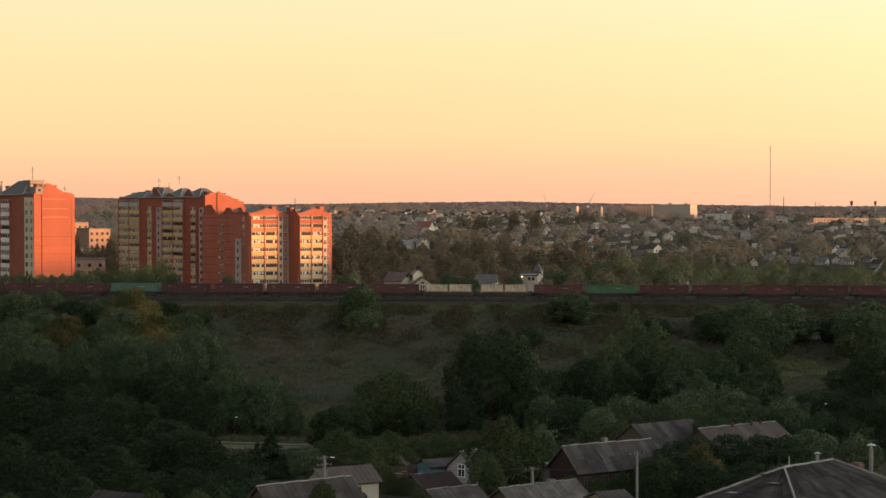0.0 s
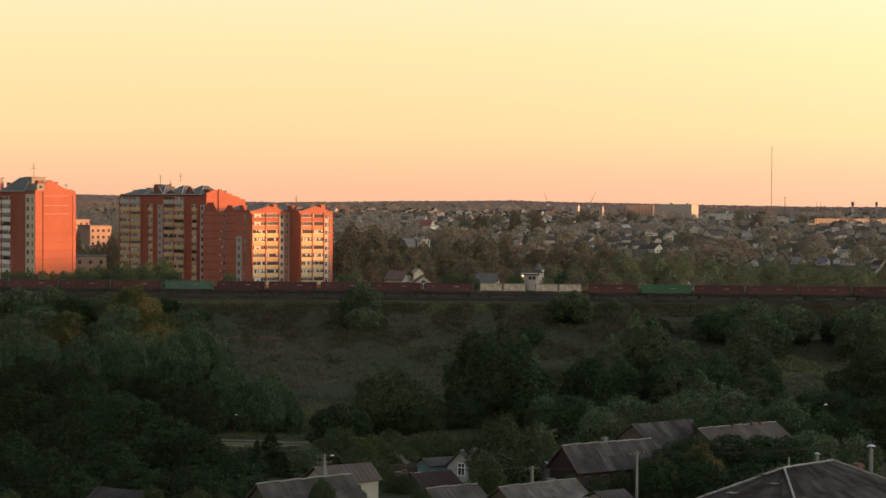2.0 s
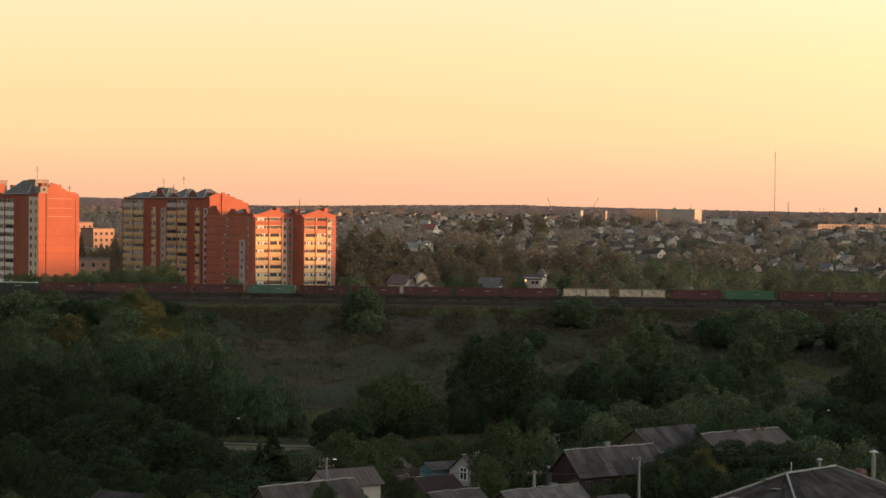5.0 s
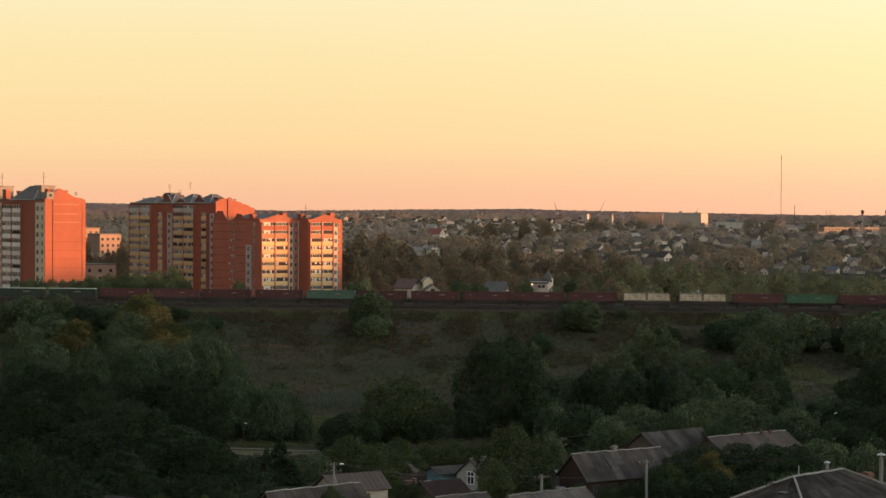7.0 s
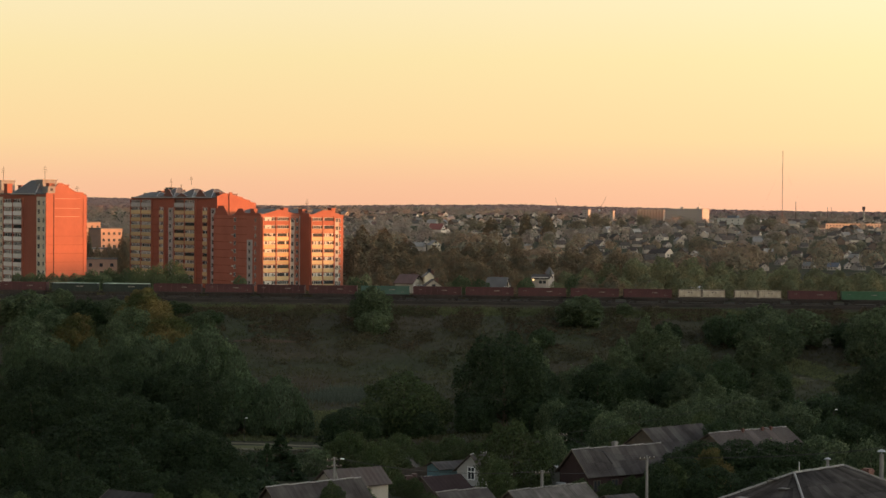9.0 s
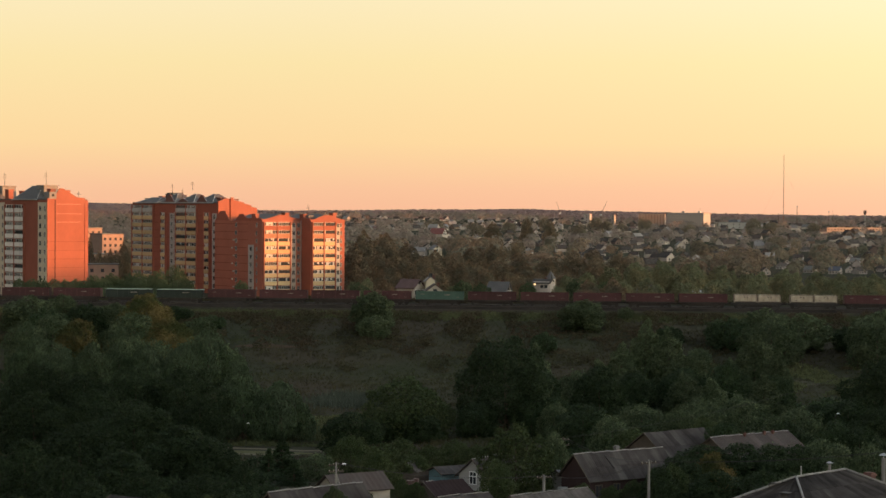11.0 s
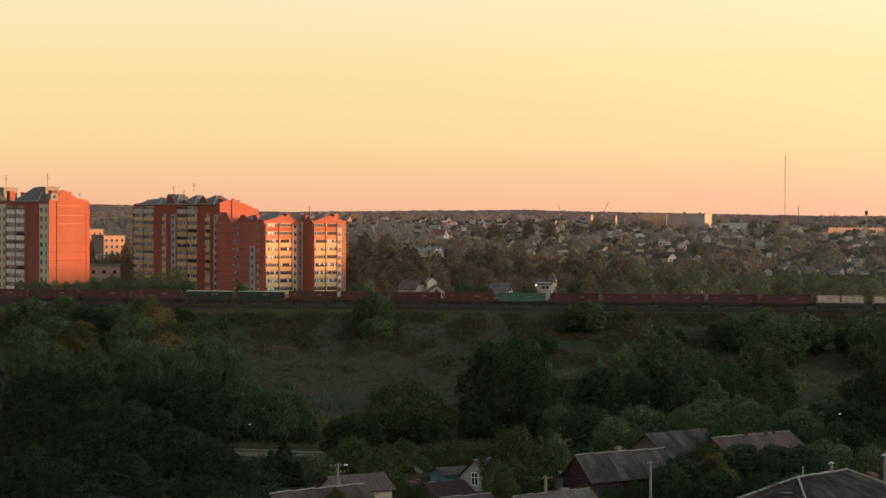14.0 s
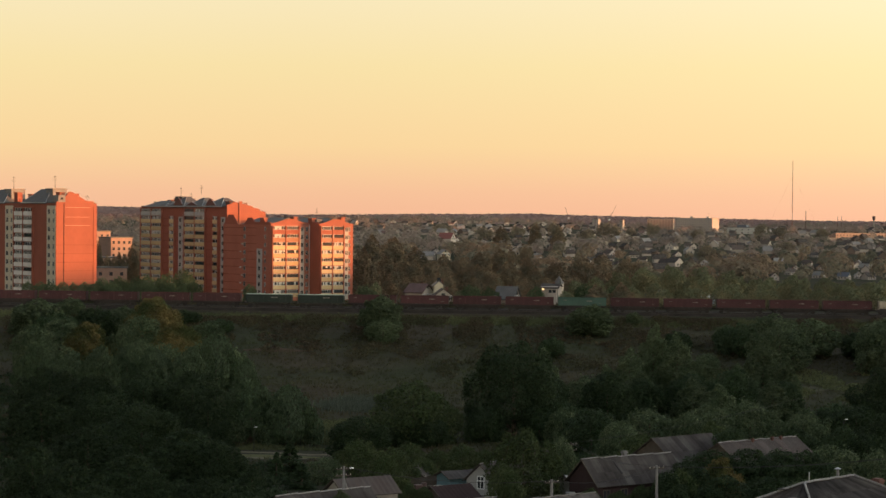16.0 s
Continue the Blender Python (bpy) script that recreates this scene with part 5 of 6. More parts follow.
# ---- houses of the valley ----
def slates(name, outline_a, outline_b, material, parent, rows=7, cols=9, thick=0.03, label="", pieces=False):
    """A roof slope from its eave (two points) to its ridge (two points): a sheet in waves, or boards under overlapping sheets that can be told apart."""
    a0, a1, b0, b1 = (Vector(p) for p in (*outline_a, *outline_b))
    n = (a1 - a0).cross(b0 - a0)
    n.normalize()
    rng = random.Random(int(a0.length * 100))
    spot = lambda p, q: (a0 + (a1 - a0) * p).lerp(b0 + (b1 - b0) * p, q)
    steps = 6 if pieces else cols * 4
    bm = bmesh.new()
    grid = []
    for side in (0, 1):
        for r in range(rows + 1):
            for c in range(steps + 1):
                wave = 0 if pieces else 0.03 * (c % 2) + rng.uniform(0, 0.012)
                grid.append(bm.verts.new(spot(c / steps, r / rows) + n * (wave if side else -0.06)))
    w, k = steps + 1, (steps + 1) * (rows + 1)
    for r in range(rows):
        for c in range(steps):
            q = (r * w + c, r * w + c + 1, (r + 1) * w + c + 1, (r + 1) * w + c)
            bm.faces.new([grid[k + i] for i in q]), bm.faces.new([grid[i] for i in q[::-1]])
    for c in range(steps):
        bm.faces.new((grid[c], grid[c + 1], grid[k + c + 1], grid[k + c]))
    for r in range(rows):
        bm.faces.new((grid[(r + 1) * w], grid[r * w], grid[k + r * w], grid[k + (r + 1) * w]))
        bm.faces.new((grid[r * w + steps], grid[(r + 1) * w + steps], grid[k + (r + 1) * w + steps], grid[k + r * w + steps]))
    slope = part(name, bm, material, parent, label)
    if not pieces:
        return slope
    rows = max(2, rows // 2)
    for r in range(rows):
        s, e = r / rows, min(1.0, (r + 1.06) / rows)
        for c in range(cols):
            if rng.random() < 0.012:
                continue
            lift = 0.01 + rng.uniform(0.0, 0.02)
            slip = rng.uniform(-0.008, 0.004)
            verts, faces = [], []
            for i in range(9):
                p = (c + (i + 0.04) / 8.08) / cols
                wave = n * (lift + 0.03 * (i % 2))
                verts += [spot(p, max(0.0, s + slip)) + wave + n * thick * 0.7, spot(p, min(1.0, e + slip)) + wave]
                verts += [verts[-2] - n * thick, verts[-1] - n * thick]
                if i:
                    k0, k1 = 4 * i - 4, 4 * i
                    faces += [(k0, k1, k1 + 1, k0 + 1), (k0 + 2, k1 + 2, k1, k0)]
            me = bpy.data.meshes.new("slate")
            me.from_pydata(verts, [], faces)
            me.materials.append(material)
            new("slate", me).parent = slope
    return slope


def chimney(thing, x, y, z0, z1, material=BRICK_DARK, w=0.3):
    c = part("chimney", boxes((x - w, x + w, y - w, y + w, z0, z1), (x - w - 0.07, x + w + 0.07, y - w - 0.07, y + w + 0.07, z1 - 0.25, z1 - 0.08)), material, thing)
    part("chimney_cap", boxes((x - w + 0.05, x + w - 0.05, y - w + 0.05, y + w - 0.05, z1, z1 + 0.06)), material, c)


def cottage(x, y, ridge, turn, long, half, drop, label, wall=WOOD_GREY, roof=SLATE, cap=None, caps=True, start=0.0, gable=None, window=True, base=None, pieces=False, frames=WOOD_GREY):
    """A house with a pitched roof; its ridge starts at x, y and runs along local x. ridge: the ridge's height over the sea of this map."""
    foot = (base if base is not None else ground_z(x, y)) - 0.3
    t = empty("house", pose(x, y, foot, 0, 0, turn), label, "house", "houses of the valley")
    top = ridge - foot
    eave = top - drop
    wh = half - 0.45
    for y0, y1 in ((0.35, 0.56), (long - 0.56, long - 0.35)):
        bm = bmesh.new()
        prism(bm, [(-wh, 0), (wh, 0), (wh, eave + drop * 0.45 / half - 0.1), (0, top - 0.12), (-wh, eave + drop * 0.45 / half - 0.1)], y0, y1)
        for v in bm.verts:
            v.co.x, v.co.y = v.co.y, -v.co.x
        part("gable_wall", bm, gable or wall, t)
    part("wall", boxes((0.56, long - 0.56, -wh, -wh + 0.25, 0, eave + 0.05)), wall, t)
    part("wall", boxes((0.56, long - 0.56, wh - 0.25, wh, 0, eave + 0.05)), wall, t)
    cols = max(4, int(long / 1.1))
    for s in (-1, 1):
        a, b = ((start, s * half, eave), (long, s * half, eave)), ((start, 0, top), (long, 0, top))
        if s > 0:
            a, b = (a[1], a[0]), (b[1], b[0])
        slates("roof", a, b, roof, t, max(3, int(half / 0.9)), cols, pieces=pieces)
        part("verge_board", tube(bmesh.new(), (start, s * half, eave - 0.02), (start, 0, top - 0.02), 0.08, 0.08, 4), WOOD_GREY, t)
    if caps:
        count = max(4, int(long / 0.9))
        for k in range(count):
            p, q = start + (long - start) * k / count, start + (long - start) * (k + 0.93) / count
            z = top + 0.05 + 0.03 * ((k * 7) % 3)
            part("ridge_cap", tube(bmesh.new(), (p, 0, z), (q, 0, z + 0.02), 0.075, 0.075, 6), cap or CONCRETE, t)
    if window:
        for px in np.arange(1.6, long - 1.5, 2.6):
            w = part("window", boxes((px - 0.45, px + 0.45, -wh - 0.03, -wh - 0.004, eave - 1.7, eave - 0.5)), GLASS, t)
            part("window_frame", boxes((px - 0.53, px - 0.43, -wh - 0.07, -wh - 0.005, eave - 1.78, eave - 0.42), (px + 0.43, px + 0.53, -wh - 0.07, -wh - 0.005, eave - 1.78, eave - 0.42),
                                       (px - 0.04, px + 0.04, -wh - 0.07, -wh - 0.031, eave - 1.7, eave - 0.5), (px - 0.53, px + 0.53, -wh - 0.07, -wh - 0.005, eave - 0.5, eave - 0.4)), frames, w)
    return t, top, eave


def gable_window(t, y0, y1, z0, z1):
    """A window in the gable that looks along -x."""
    w = part("window", boxes((0.31, 0.346, y0, y1, z0, z1)), GLASS, t)
    part("window_frame", boxes((0.26, 0.345, y0 - 0.1, y0, z0 - 0.1, z1 + 0.1), (0.26, 0.345, y1, y1 + 0.1, z0 - 0.1, z1 + 0.1), (0.26, 0.345, y0, y1, z1, z1 + 0.1),
                               (0.26, 0.345, y0, y1, z0 - 0.1, z0), (0.27, 0.305, (y0 + y1) / 2 - 0.04, (y0 + y1) / 2 + 0.04, z0, z1), (0.27, 0.305, y0, y1, z0 + (z1 - z0) * 0.6, z0 + (z1 - z0) * 0.68)), WHITE_TRIM, w)


def hip_house():
    """The nearest house, with a hipped roof of grey sheets."""
    x, y, ridge = 29.1, 170.0, 20.6
    foot = ground_z(x, y) - 0.3
    t = empty("house", pose(x, y, foot, 0, 0, 45), "house with a hipped grey slate roof and pale ridge caps", "house", "houses of the valley")
    top, half, drop, long = ridge - foot, 7.2, 3.7, 7.4
    e = top - drop
    c = [(-half, -half, e), (-half, half, e), (long + half, half, e), (long + half, -half, e), (0, 0, top), (long, 0, top)]
    slates("roof_slope", (c[1], c[0]), (c[4], c[4]), SLATE_OLD, t, 9, 12, pieces=True)
    slates("roof_slope", (c[0], c[3]), (c[4], c[5]), SLATE_OLD, t, 9, 18, pieces=True)
    slates("roof_slope", (c[3], c[2]), (c[5], c[5]), SLATE_OLD, t, 9, 12, pieces=True)
    slates("roof_slope", (c[2], c[1]), (c[5], c[4]), SLATE_OLD, t, 9, 18, pieces=True)
    for a, b in ((0, 4), (1, 4), (4, 5), (2, 5), (3, 5)):
        p, q = Vector(c[a]), Vector(c[b])
        n = max(5, int((q - p).length / 1.1))
        for k in range(n):
            s0, s1 = p.lerp(q, k / n), p.lerp(q, (k + 0.95) / n)
            up = Vector((0, 0, 0.1 + 0.02 * (k % 2)))
            part("ridge_cap", tube(bmesh.new(), s0 + up, s1 + up, 0.1, 0.1, 6), RIDGE_PALE if b == 4 or a == 4 else CONCRETE, t)
    w = half - 0.5
    part("wall", boxes((-w, long + w, -w, w, 0, e + 0.15)), BRICK_DARK, t)
    part("ledge_board", boxes((-3.4, -2.0, -3.8, -1.6, top - 1.9, top - 1.82)), WOOD_GREY, t, "loose grey board lying on the roof")
    for k, (px, py) in enumerate(((-1.2, 1.2), (-4.0, 2.4), (-2.2, -0.6))):
        z = top - drop * max(abs(px), abs(py)) / half + 0.12
        part("patch", boxes((px - 0.5, px + 0.6, py - 0.4, py + 0.4, z, z + 0.05)), WRITING_PALE if k == 1 else SLATE_PALE, t, "pale sheet patching the roof")
    part("roof_post", tube(bmesh.new(), (1.0, 0.2, top - 0.2), (1.0, 0.2, top + 0.9), 0.05, 0.05, 6), METAL_PALE, t)
    chimney(t, 9.6, -1.0, top - 1.6, top - 0.35, BRICK_DARK, 0.4)
    p = part("flue_pipe", tube(bmesh.new(), (11.2, -1.4, top - 2.6), (11.2, -1.4, top + 0.9), 0.19, 0.19, 12), CONCRETE, t, "pale asbestos flue pipe")
    part("flue_cap", tube(tube(bmesh.new(), (11.2, -1.4, top + 1.12), (11.2, -1.4, top + 1.3), 0.42, 0.1, 12), (11.2, -1.4, top + 0.9), (11.2, -1.4, top + 1.12), 0.05, 0.05, 6), METAL_PALE, p)
    p = part("flue_pipe", tube(bmesh.new(), (6.4, 1.0, top - 0.6), (6.4, 1.0, top + 0.55), 0.14, 0.14, 12), CONCRETE, t)
    part("flue_cap", tube(bmesh.new(), (6.4, 1.0, top + 0.62), (6.4, 1.0, top + 0.74), 0.32, 0.1, 12), METAL_PALE, p)


def valley_houses():
    hip_house()
    cottage(-19.2, 205.0, 14.1, 40, 12.3, 2.9, 2.6, "low house with a long grey roof and a pale ridge", cap=RIDGE_PALE, pieces=True)
    t, top, e = cottage(-14.4, 222.0, 13.7, 32, 7.4, 2.7, 1.7, "house with a brownish roof and a cream gable", roof=RUST_ROOF, wall=PLASTER, caps=False)
    t, top, e = cottage(2.2, 258.0, 11.1, 52, 9.0, 2.8, 2.4, "small white gabled house with an attic window", wall=PLASTER_COOL, roof=SLATE)
    gable_window(t, -0.5, 0.5, top - 3.2, top - 1.7)
    cottage(-2.8, 262.0, 9.6, 30, 5.0, 2.2, 0.8, "low shed with faded turquoise walls", wall=TEAL_WALL, roof=SLATE, caps=False, window=False)
    cottage(-3.9, 245.0, 9.9, 35, 6.0, 2.8, 1.5, "low shed with a dark slate roof", roof=DARK_BOARDS, caps=False, window=False)
    t, top, e = cottage(14.0, 235.0, 14.6, 33, 13.5, 3.3, 2.95, "long house with a worn slate roof and crumbling ridge tiles", wall=DARK_BOARDS, cap=RIDGE_PALE, pieces=True)
    chimney(t, 6.6, 0.3, top - 0.8, top + 0.6, CONCRETE, 0.25)
    part("open_joint", tube(bmesh.new(), (4.3, -0.4, top - 0.3), (4.5, -2.0, top - 1.73), 0.12, 0.15, 6), STEEL_DARK, t, "dark open joint between slates")
    t, top, e = cottage(26.0, 275.0, 12.8, 40, 12.0, 5.2, 3.6, "grey gabled house with a steep slate roof", caps=False, pieces=True)
    gable_window(t, -1.6, -0.8, top - 3.4, top - 2.4), gable_window(t, 0.8, 1.6, top - 3.4, top - 2.4)
    t, top, e = cottage(33.0, 258.0, 14.1, 37, 14.5, 5.0, 3.0, "house with a weathered roof and a white ridge", roof=RUST_ROOF, cap=RIDGE_PALE, pieces=True)
    for px in (6.0, 9.6, 11.2):
        chimney(t, px, -0.3, top - 0.9, top + 0.3, BRICK_DARK, 0.12)
    cottage(5.6, 200.0, 14.6, 38, 10.5, 3.6, 2.4, "house with a patched pale slate roof", roof=SLATE_PALE, cap=CONCRETE, pieces=True)
    cottage(-1.7, 203.0, 14.0, 35, 6.5, 3.4, 1.9, "low outbuilding with a slate roof and pale tiles", cap=CONCRETE)
    cottage(15.0, 197.0, 14.7, 30, 3.6, 2.0, 0.8, "small pale shed with two dark openings", wall=PLASTER, caps=False)
    cottage(-34.0, 197.0, 14.9, -30, 7.0, 3.6, 1.8, "low shed with a dark roof among trees", caps=False, window=False)
    cottage(12.3, 243.0, 11.7, 30, 3.2, 1.7, 0.7, "small pale greenhouse with a metal roof", wall=PLASTER_COOL, roof=METAL_PALE, caps=False, window=False)
    cottage(-6.5, 268.0, 9.3, 80, 4.0, 1.6, 1.4, "narrow weathered wooden shed", caps=False, window=False)
    cottage(31.9, 222.0, 12.9, 25, 5.0, 2.4, 0.8, "low shed with a flat slate roof", roof=SLATE, caps=False, window=False)


valley_houses()


def yard_clutter():
    """Small things in the yards between the houses."""
    for spot, kind_of, material, label in (((-4.9, 255.0, 9.0), "barrel", BROWN_RED, "rusty red barrel in a yard"), ((-4.0, 252.0, 9.1), "barrel", WOOD_GREY, "grey metal barrel in a yard"),
                                           ((-3.0, 252.0, 9.1), "crate", PLASTER, "pale wooden crate in a yard"), ((-5.6, 254.0, 8.9), "crate", BROWN_RED, "brown red crate in a yard"),
                                           ((-3.6, 258.0, 7.6), "water_tank", PLASTER_COOL, "white water tank beside a shed"), ((12.8, 236.0, 11.3), "water_tank", METAL_PALE, "pale water tank beside a greenhouse")):
        x, y, z = spot
        g = ground_z(x, y)
        t = empty(kind_of, pose(x, y, g - 0.02, 0, 0, 25), label, kind_of.replace("_", " "), "yard clutter")
        h = min(2.2, max(1.0, z - g))
        if kind_of == "crate":
            part("body", boxes((-0.5, 0.5, -0.4, 0.4, 0, h)), material, t)
            for k in range(4):
                part("slat", boxes((-0.53, 0.53, -0.44, -0.403, h * (0.05 + 0.25 * k), h * (0.2 + 0.25 * k))), material, t)
        else:
            w = 0.35 if kind_of == "barrel" else 0.6
            part("body", tube(bmesh.new(), (0, 0, 0), (0, 0, h), w, w, 14), material, t)
            for k in (0.05, 0.35, 0.65, 0.93):
                part("hoop", tube(bmesh.new(), (0, 0, h * k), (0, 0, h * k + 0.05), w + 0.03, w + 0.03, 14), material, t)
    for (xa, ya, za), (xb, yb, zb) in (((-7.0, 262.0, 7.3), (-1.8, 268.0, 7.2)), ((32.1, 215.0, 13.4), (38.1, 218.0, 13.2)), ((17.8, 205.0, 13.5), (20.4, 208.0, 13.6))):
        t = empty("garden_fence", pose(xa, ya, 0), "weathered grey board fence of a garden", "fence", "garden fences")
        n = int(math.hypot(xb - xa, yb - ya) / 0.22)
        for k in range(n):
            p = k / n
            x, y = (xb - xa) * p, (yb - ya) * p
            g = ground_z(xa + x, ya + y)
            part("board", boxes((x - 0.08, x + 0.08, y - 0.02, y + 0.02, g - 0.1, g + 1.5 + 0.06 * ((k * 7) % 3))), WOOD_GREY, t)
        for h in (0.35, 1.15):
            part("rail", tube(bmesh.new(), (0, 0.06, ground_z(xa, ya) + h), (xb - xa, yb - ya + 0.06, ground_z(xb, yb) + h), 0.05, 0.05, 4), WOOD_GREY, t)


yard_clutter()


def pole(x, y, top, label, material=CONCRETE, arms=1, lamp=0.0, stay=False, r=0.16):
    foot = ground_z(x, y) - 0.4
    t = empty("utility_pole", pose(x, y, foot, 0, 0, 30), label, "utility pole", "poles")
    h = top - foot
    part("post", tube(bmesh.new(), (0, 0, 0), (0, 0, h), r * 1.15, r * 0.75, 8), material, t)
    if stay:
        part("brace", tube(bmesh.new(), (1.9, 0, 0), (0.05, 0, h - 1.4), r, r * 0.7, 8), material, t)
    for k in range(arms):
        z = h - 0.35 - 0.7 * k
        a = part("crossarm", boxes((-0.9, 0.9, -0.06, 0.06, z, z + 0.12)), WOOD_GREY, t)
        for px in (-0.8, -0.3, 0.3, 0.8):
            part("insulator", tube(bmesh.new(), (px, 0, z + 0.12), (px, 0, z + 0.26), 0.04, 0.03, 6), PLASTER, a)
    if lamp:
        rise = 0.35 if lamp < 0.5 else -0.2
        a = part("lamp_arm", tube(bmesh.new(), (0, 0, h + rise - 0.65), (lamp, -lamp * 0.4, h + rise), 0.04, 0.04, 6), STEEL_DARK, t)
        part("lamp_head", boxes((lamp - 0.1, lamp + 0.3, -lamp * 0.4 - 0.1, -lamp * 0.4 + 0.1, h + rise - 0.05, h + rise + 0.05)), WHITE_TRIM, a)
    return Vector((x, y, top - 0.1))


def wire(a, b, sag=0.8):
    a, b = Vector(a), Vector(b)
    side = Vector((a.y - b.y, b.x - a.x, 0)).normalized() * 0.022
    verts, faces = [], []
    for k in range(13):
        p = a.lerp(b, k / 12) - Vector((0, 0, sag * 4 * (k / 12) * (1 - k / 12)))
        verts += [p + side, p + Vector((0, 0, 0.03)), p - side]
        if k:
            faces += [(3 * k - 3 + i, 3 * k - 3 + (i + 1) % 3, 3 * k + (i + 1) % 3, 3 * k + i) for i in range(3)]
    tagged(raw("overhead_wire", verts, faces, STEEL_DARK), "thin dark overhead wire sagging between poles", "wire", "overhead wires")


def poles():
    p1 = pole(18.7, 192.0, 19.3, "grey concrete utility pole with a crossarm beside houses", r=0.15)
    p2 = pole(-12.6, 212.0, 16.4, "braced concrete utility pole with a street lamp", arms=2, lamp=0.7, stay=True)
    p3 = pole(9.5, 212.0, 15.2, "pale concrete utility pole among trees", r=0.2)
    p4 = pole(13.7, 252.0, 14.7, "dark wooden utility pole with two crossarms", WOOD_GREY, 2, r=0.14)
    pole(-33.3, 318.0, 8.9, "thin pale lamp post beside the sandy path", STEEL_DARK, 0, 0.2, r=0.05)
    pole(-26.8, 330.0, 7.8, "thin lamp post with a white head beside the meadow", STEEL_DARK, 0, 0.2, r=0.05)
    pole(54.3, 285.0, 14.3, "lamp post with a white head among trees", STEEL_DARK, 0, 0.3, r=0.06)
    for a, b in ((p1, p3), (p3, p2), (p4, p1), (p1, (46, 168, 24.5))):
        wire(a, b), wire(Vector(a) + Vector((0.5, 0.3, -0.05)), Vector(b) + Vector((0.5, 0.3, -0.05)))
    wire(p4, (62, 300, 20), 1.2)


poles()


def patch(name, points, material, label, lift=0.06):
    """A flat strip of another surface that lies on the ground; points: the middle line with half widths."""
    verts, faces, n = [], [], 5
    rows = []
    for (xa, ya, wa), (xb, yb, wb) in zip(points, points[1:]):
        for k in range(8):
            t = k / 8
            rows.append((xa + (xb - xa) * t, ya + (yb - ya) * t, wa + (wb - wa) * t))
    rows.append(points[-1])
    for x, y, w in rows:
        w *= 1 + 0.35 * noise.noise((x / 3, y / 3, 4))
        for k in range(n):
            yy = y + w * (2 * k / (n - 1) - 1)
            verts.append((x, yy, ground_z(x, yy) + (lift if 0 < k < n - 1 else -0.05)))
    for r in range(len(rows) - 1):
        for k in range(n - 1):
            a = r * n + k
            faces.append((a, a + n, a + n + 1, a + 1))
    tagged(raw(name, verts, faces, material, smooth=True), label, name.replace("_", " "), kind="structure")


patch("path", ((-40, 319, 1.1), (-31, 317, 1.1), (-24, 314, 0.9), (-18, 316, 0.7)), SAND, "worn pale sandy path through the meadow", 0.12)
patch("lawn", ((-41, 311, 0.6), (-36, 311, 3.6), (-28, 310, 3.4), (-22, 310, 0.6)), LAWN, "short pale grass plot beside the path", 0.08)
patch("path", ((-37, 308, 1.0), (-29, 307, 1.2), (-24, 308, 0.6)), SAND, "narrow pale sandy track")
patch("bare_soil", ((66, 428, 0.5), (74, 430, 6.5), (82, 428, 0.5)), DRY_TURF, "bare pale sandy patch in the meadow")
patch("bare_soil", ((48, 432, 0.5), (53, 433, 4.0), (59, 432, 0.5)), DRY_TURF, "bare pale sandy patch in the meadow")
patch("bare_soil", ((-52, 470, 0.5), (-46, 471, 4.0), (-40, 470, 3), (-36, 470, 0.5)), mat("reddish_bare_soil", (0.078, 0.05, 0.035), 0.95, 0.2, 0.2, 3), "bare reddish soil on the slope")


# ---- the town on the far slope ----
def small_house(wall, roof, label, far=False, long=10.0, half=4.0, eave=3.2, rise=3.4):
    """A gabled house of the town; those that stand farther off show fewer windows."""
    t = empty("small_house", pose(0, 0, 0), label, "house", "houses of the town")
    bm = bmesh.new()
    prism(bm, [(-half, -1.5), (half, -1.5), (half, eave), (0, eave + rise), (-half, eave)], -long / 2, long / 2)
    part("wall", bm, wall, t)
    for s in (-1, 1):
        bm = bmesh.new()
        prism(bm, [(0, eave + rise), (0, eave + rise + 0.25), (s * (half + 0.5), eave - 0.2), (s * (half + 0.5), eave - 0.42)][::-s], -long / 2 - 0.4, long / 2 + 0.4)
        part("roof", bm, roof, t)
    for y in (-1.4, 1.4):
        w = part("window", boxes((y - 0.6, y + 0.6, -long / 2 - 0.04, -long / 2 - 0.004, 0.9, 2.3)), GLASS, t)
        if not far:
            part("window_frame", boxes((y - 0.72, y + 0.72, -long / 2 - 0.08, -long / 2 - 0.041, 2.28, 2.42), (y - 0.05, y + 0.05, -long / 2 - 0.08, -long / 2 - 0.041, 0.9, 2.3)), WHITE_TRIM, w)
    for y in (-2.6, 2.4) if far else (-2.6, 0.6, 3.0):
        part("window", boxes((half + 0.004, half + 0.04, y - 0.5, y + 0.5, 1.0, 2.3)), GLASS, t)
        if not far:
            part("window", boxes((-half - 0.04, -half - 0.004, y - 0.5, y + 0.5, 1.0, 2.3)), GLASS, t)
    if not far:
        part("attic_window", boxes((-0.5, 0.5, -long / 2 - 0.04, -long / 2 - 0.004, eave + 0.6, eave + 1.7)), GLASS, t)
    chimney(t, 0.8, 1.5, eave + rise - 0.6, eave + rise + 0.9)
    return t


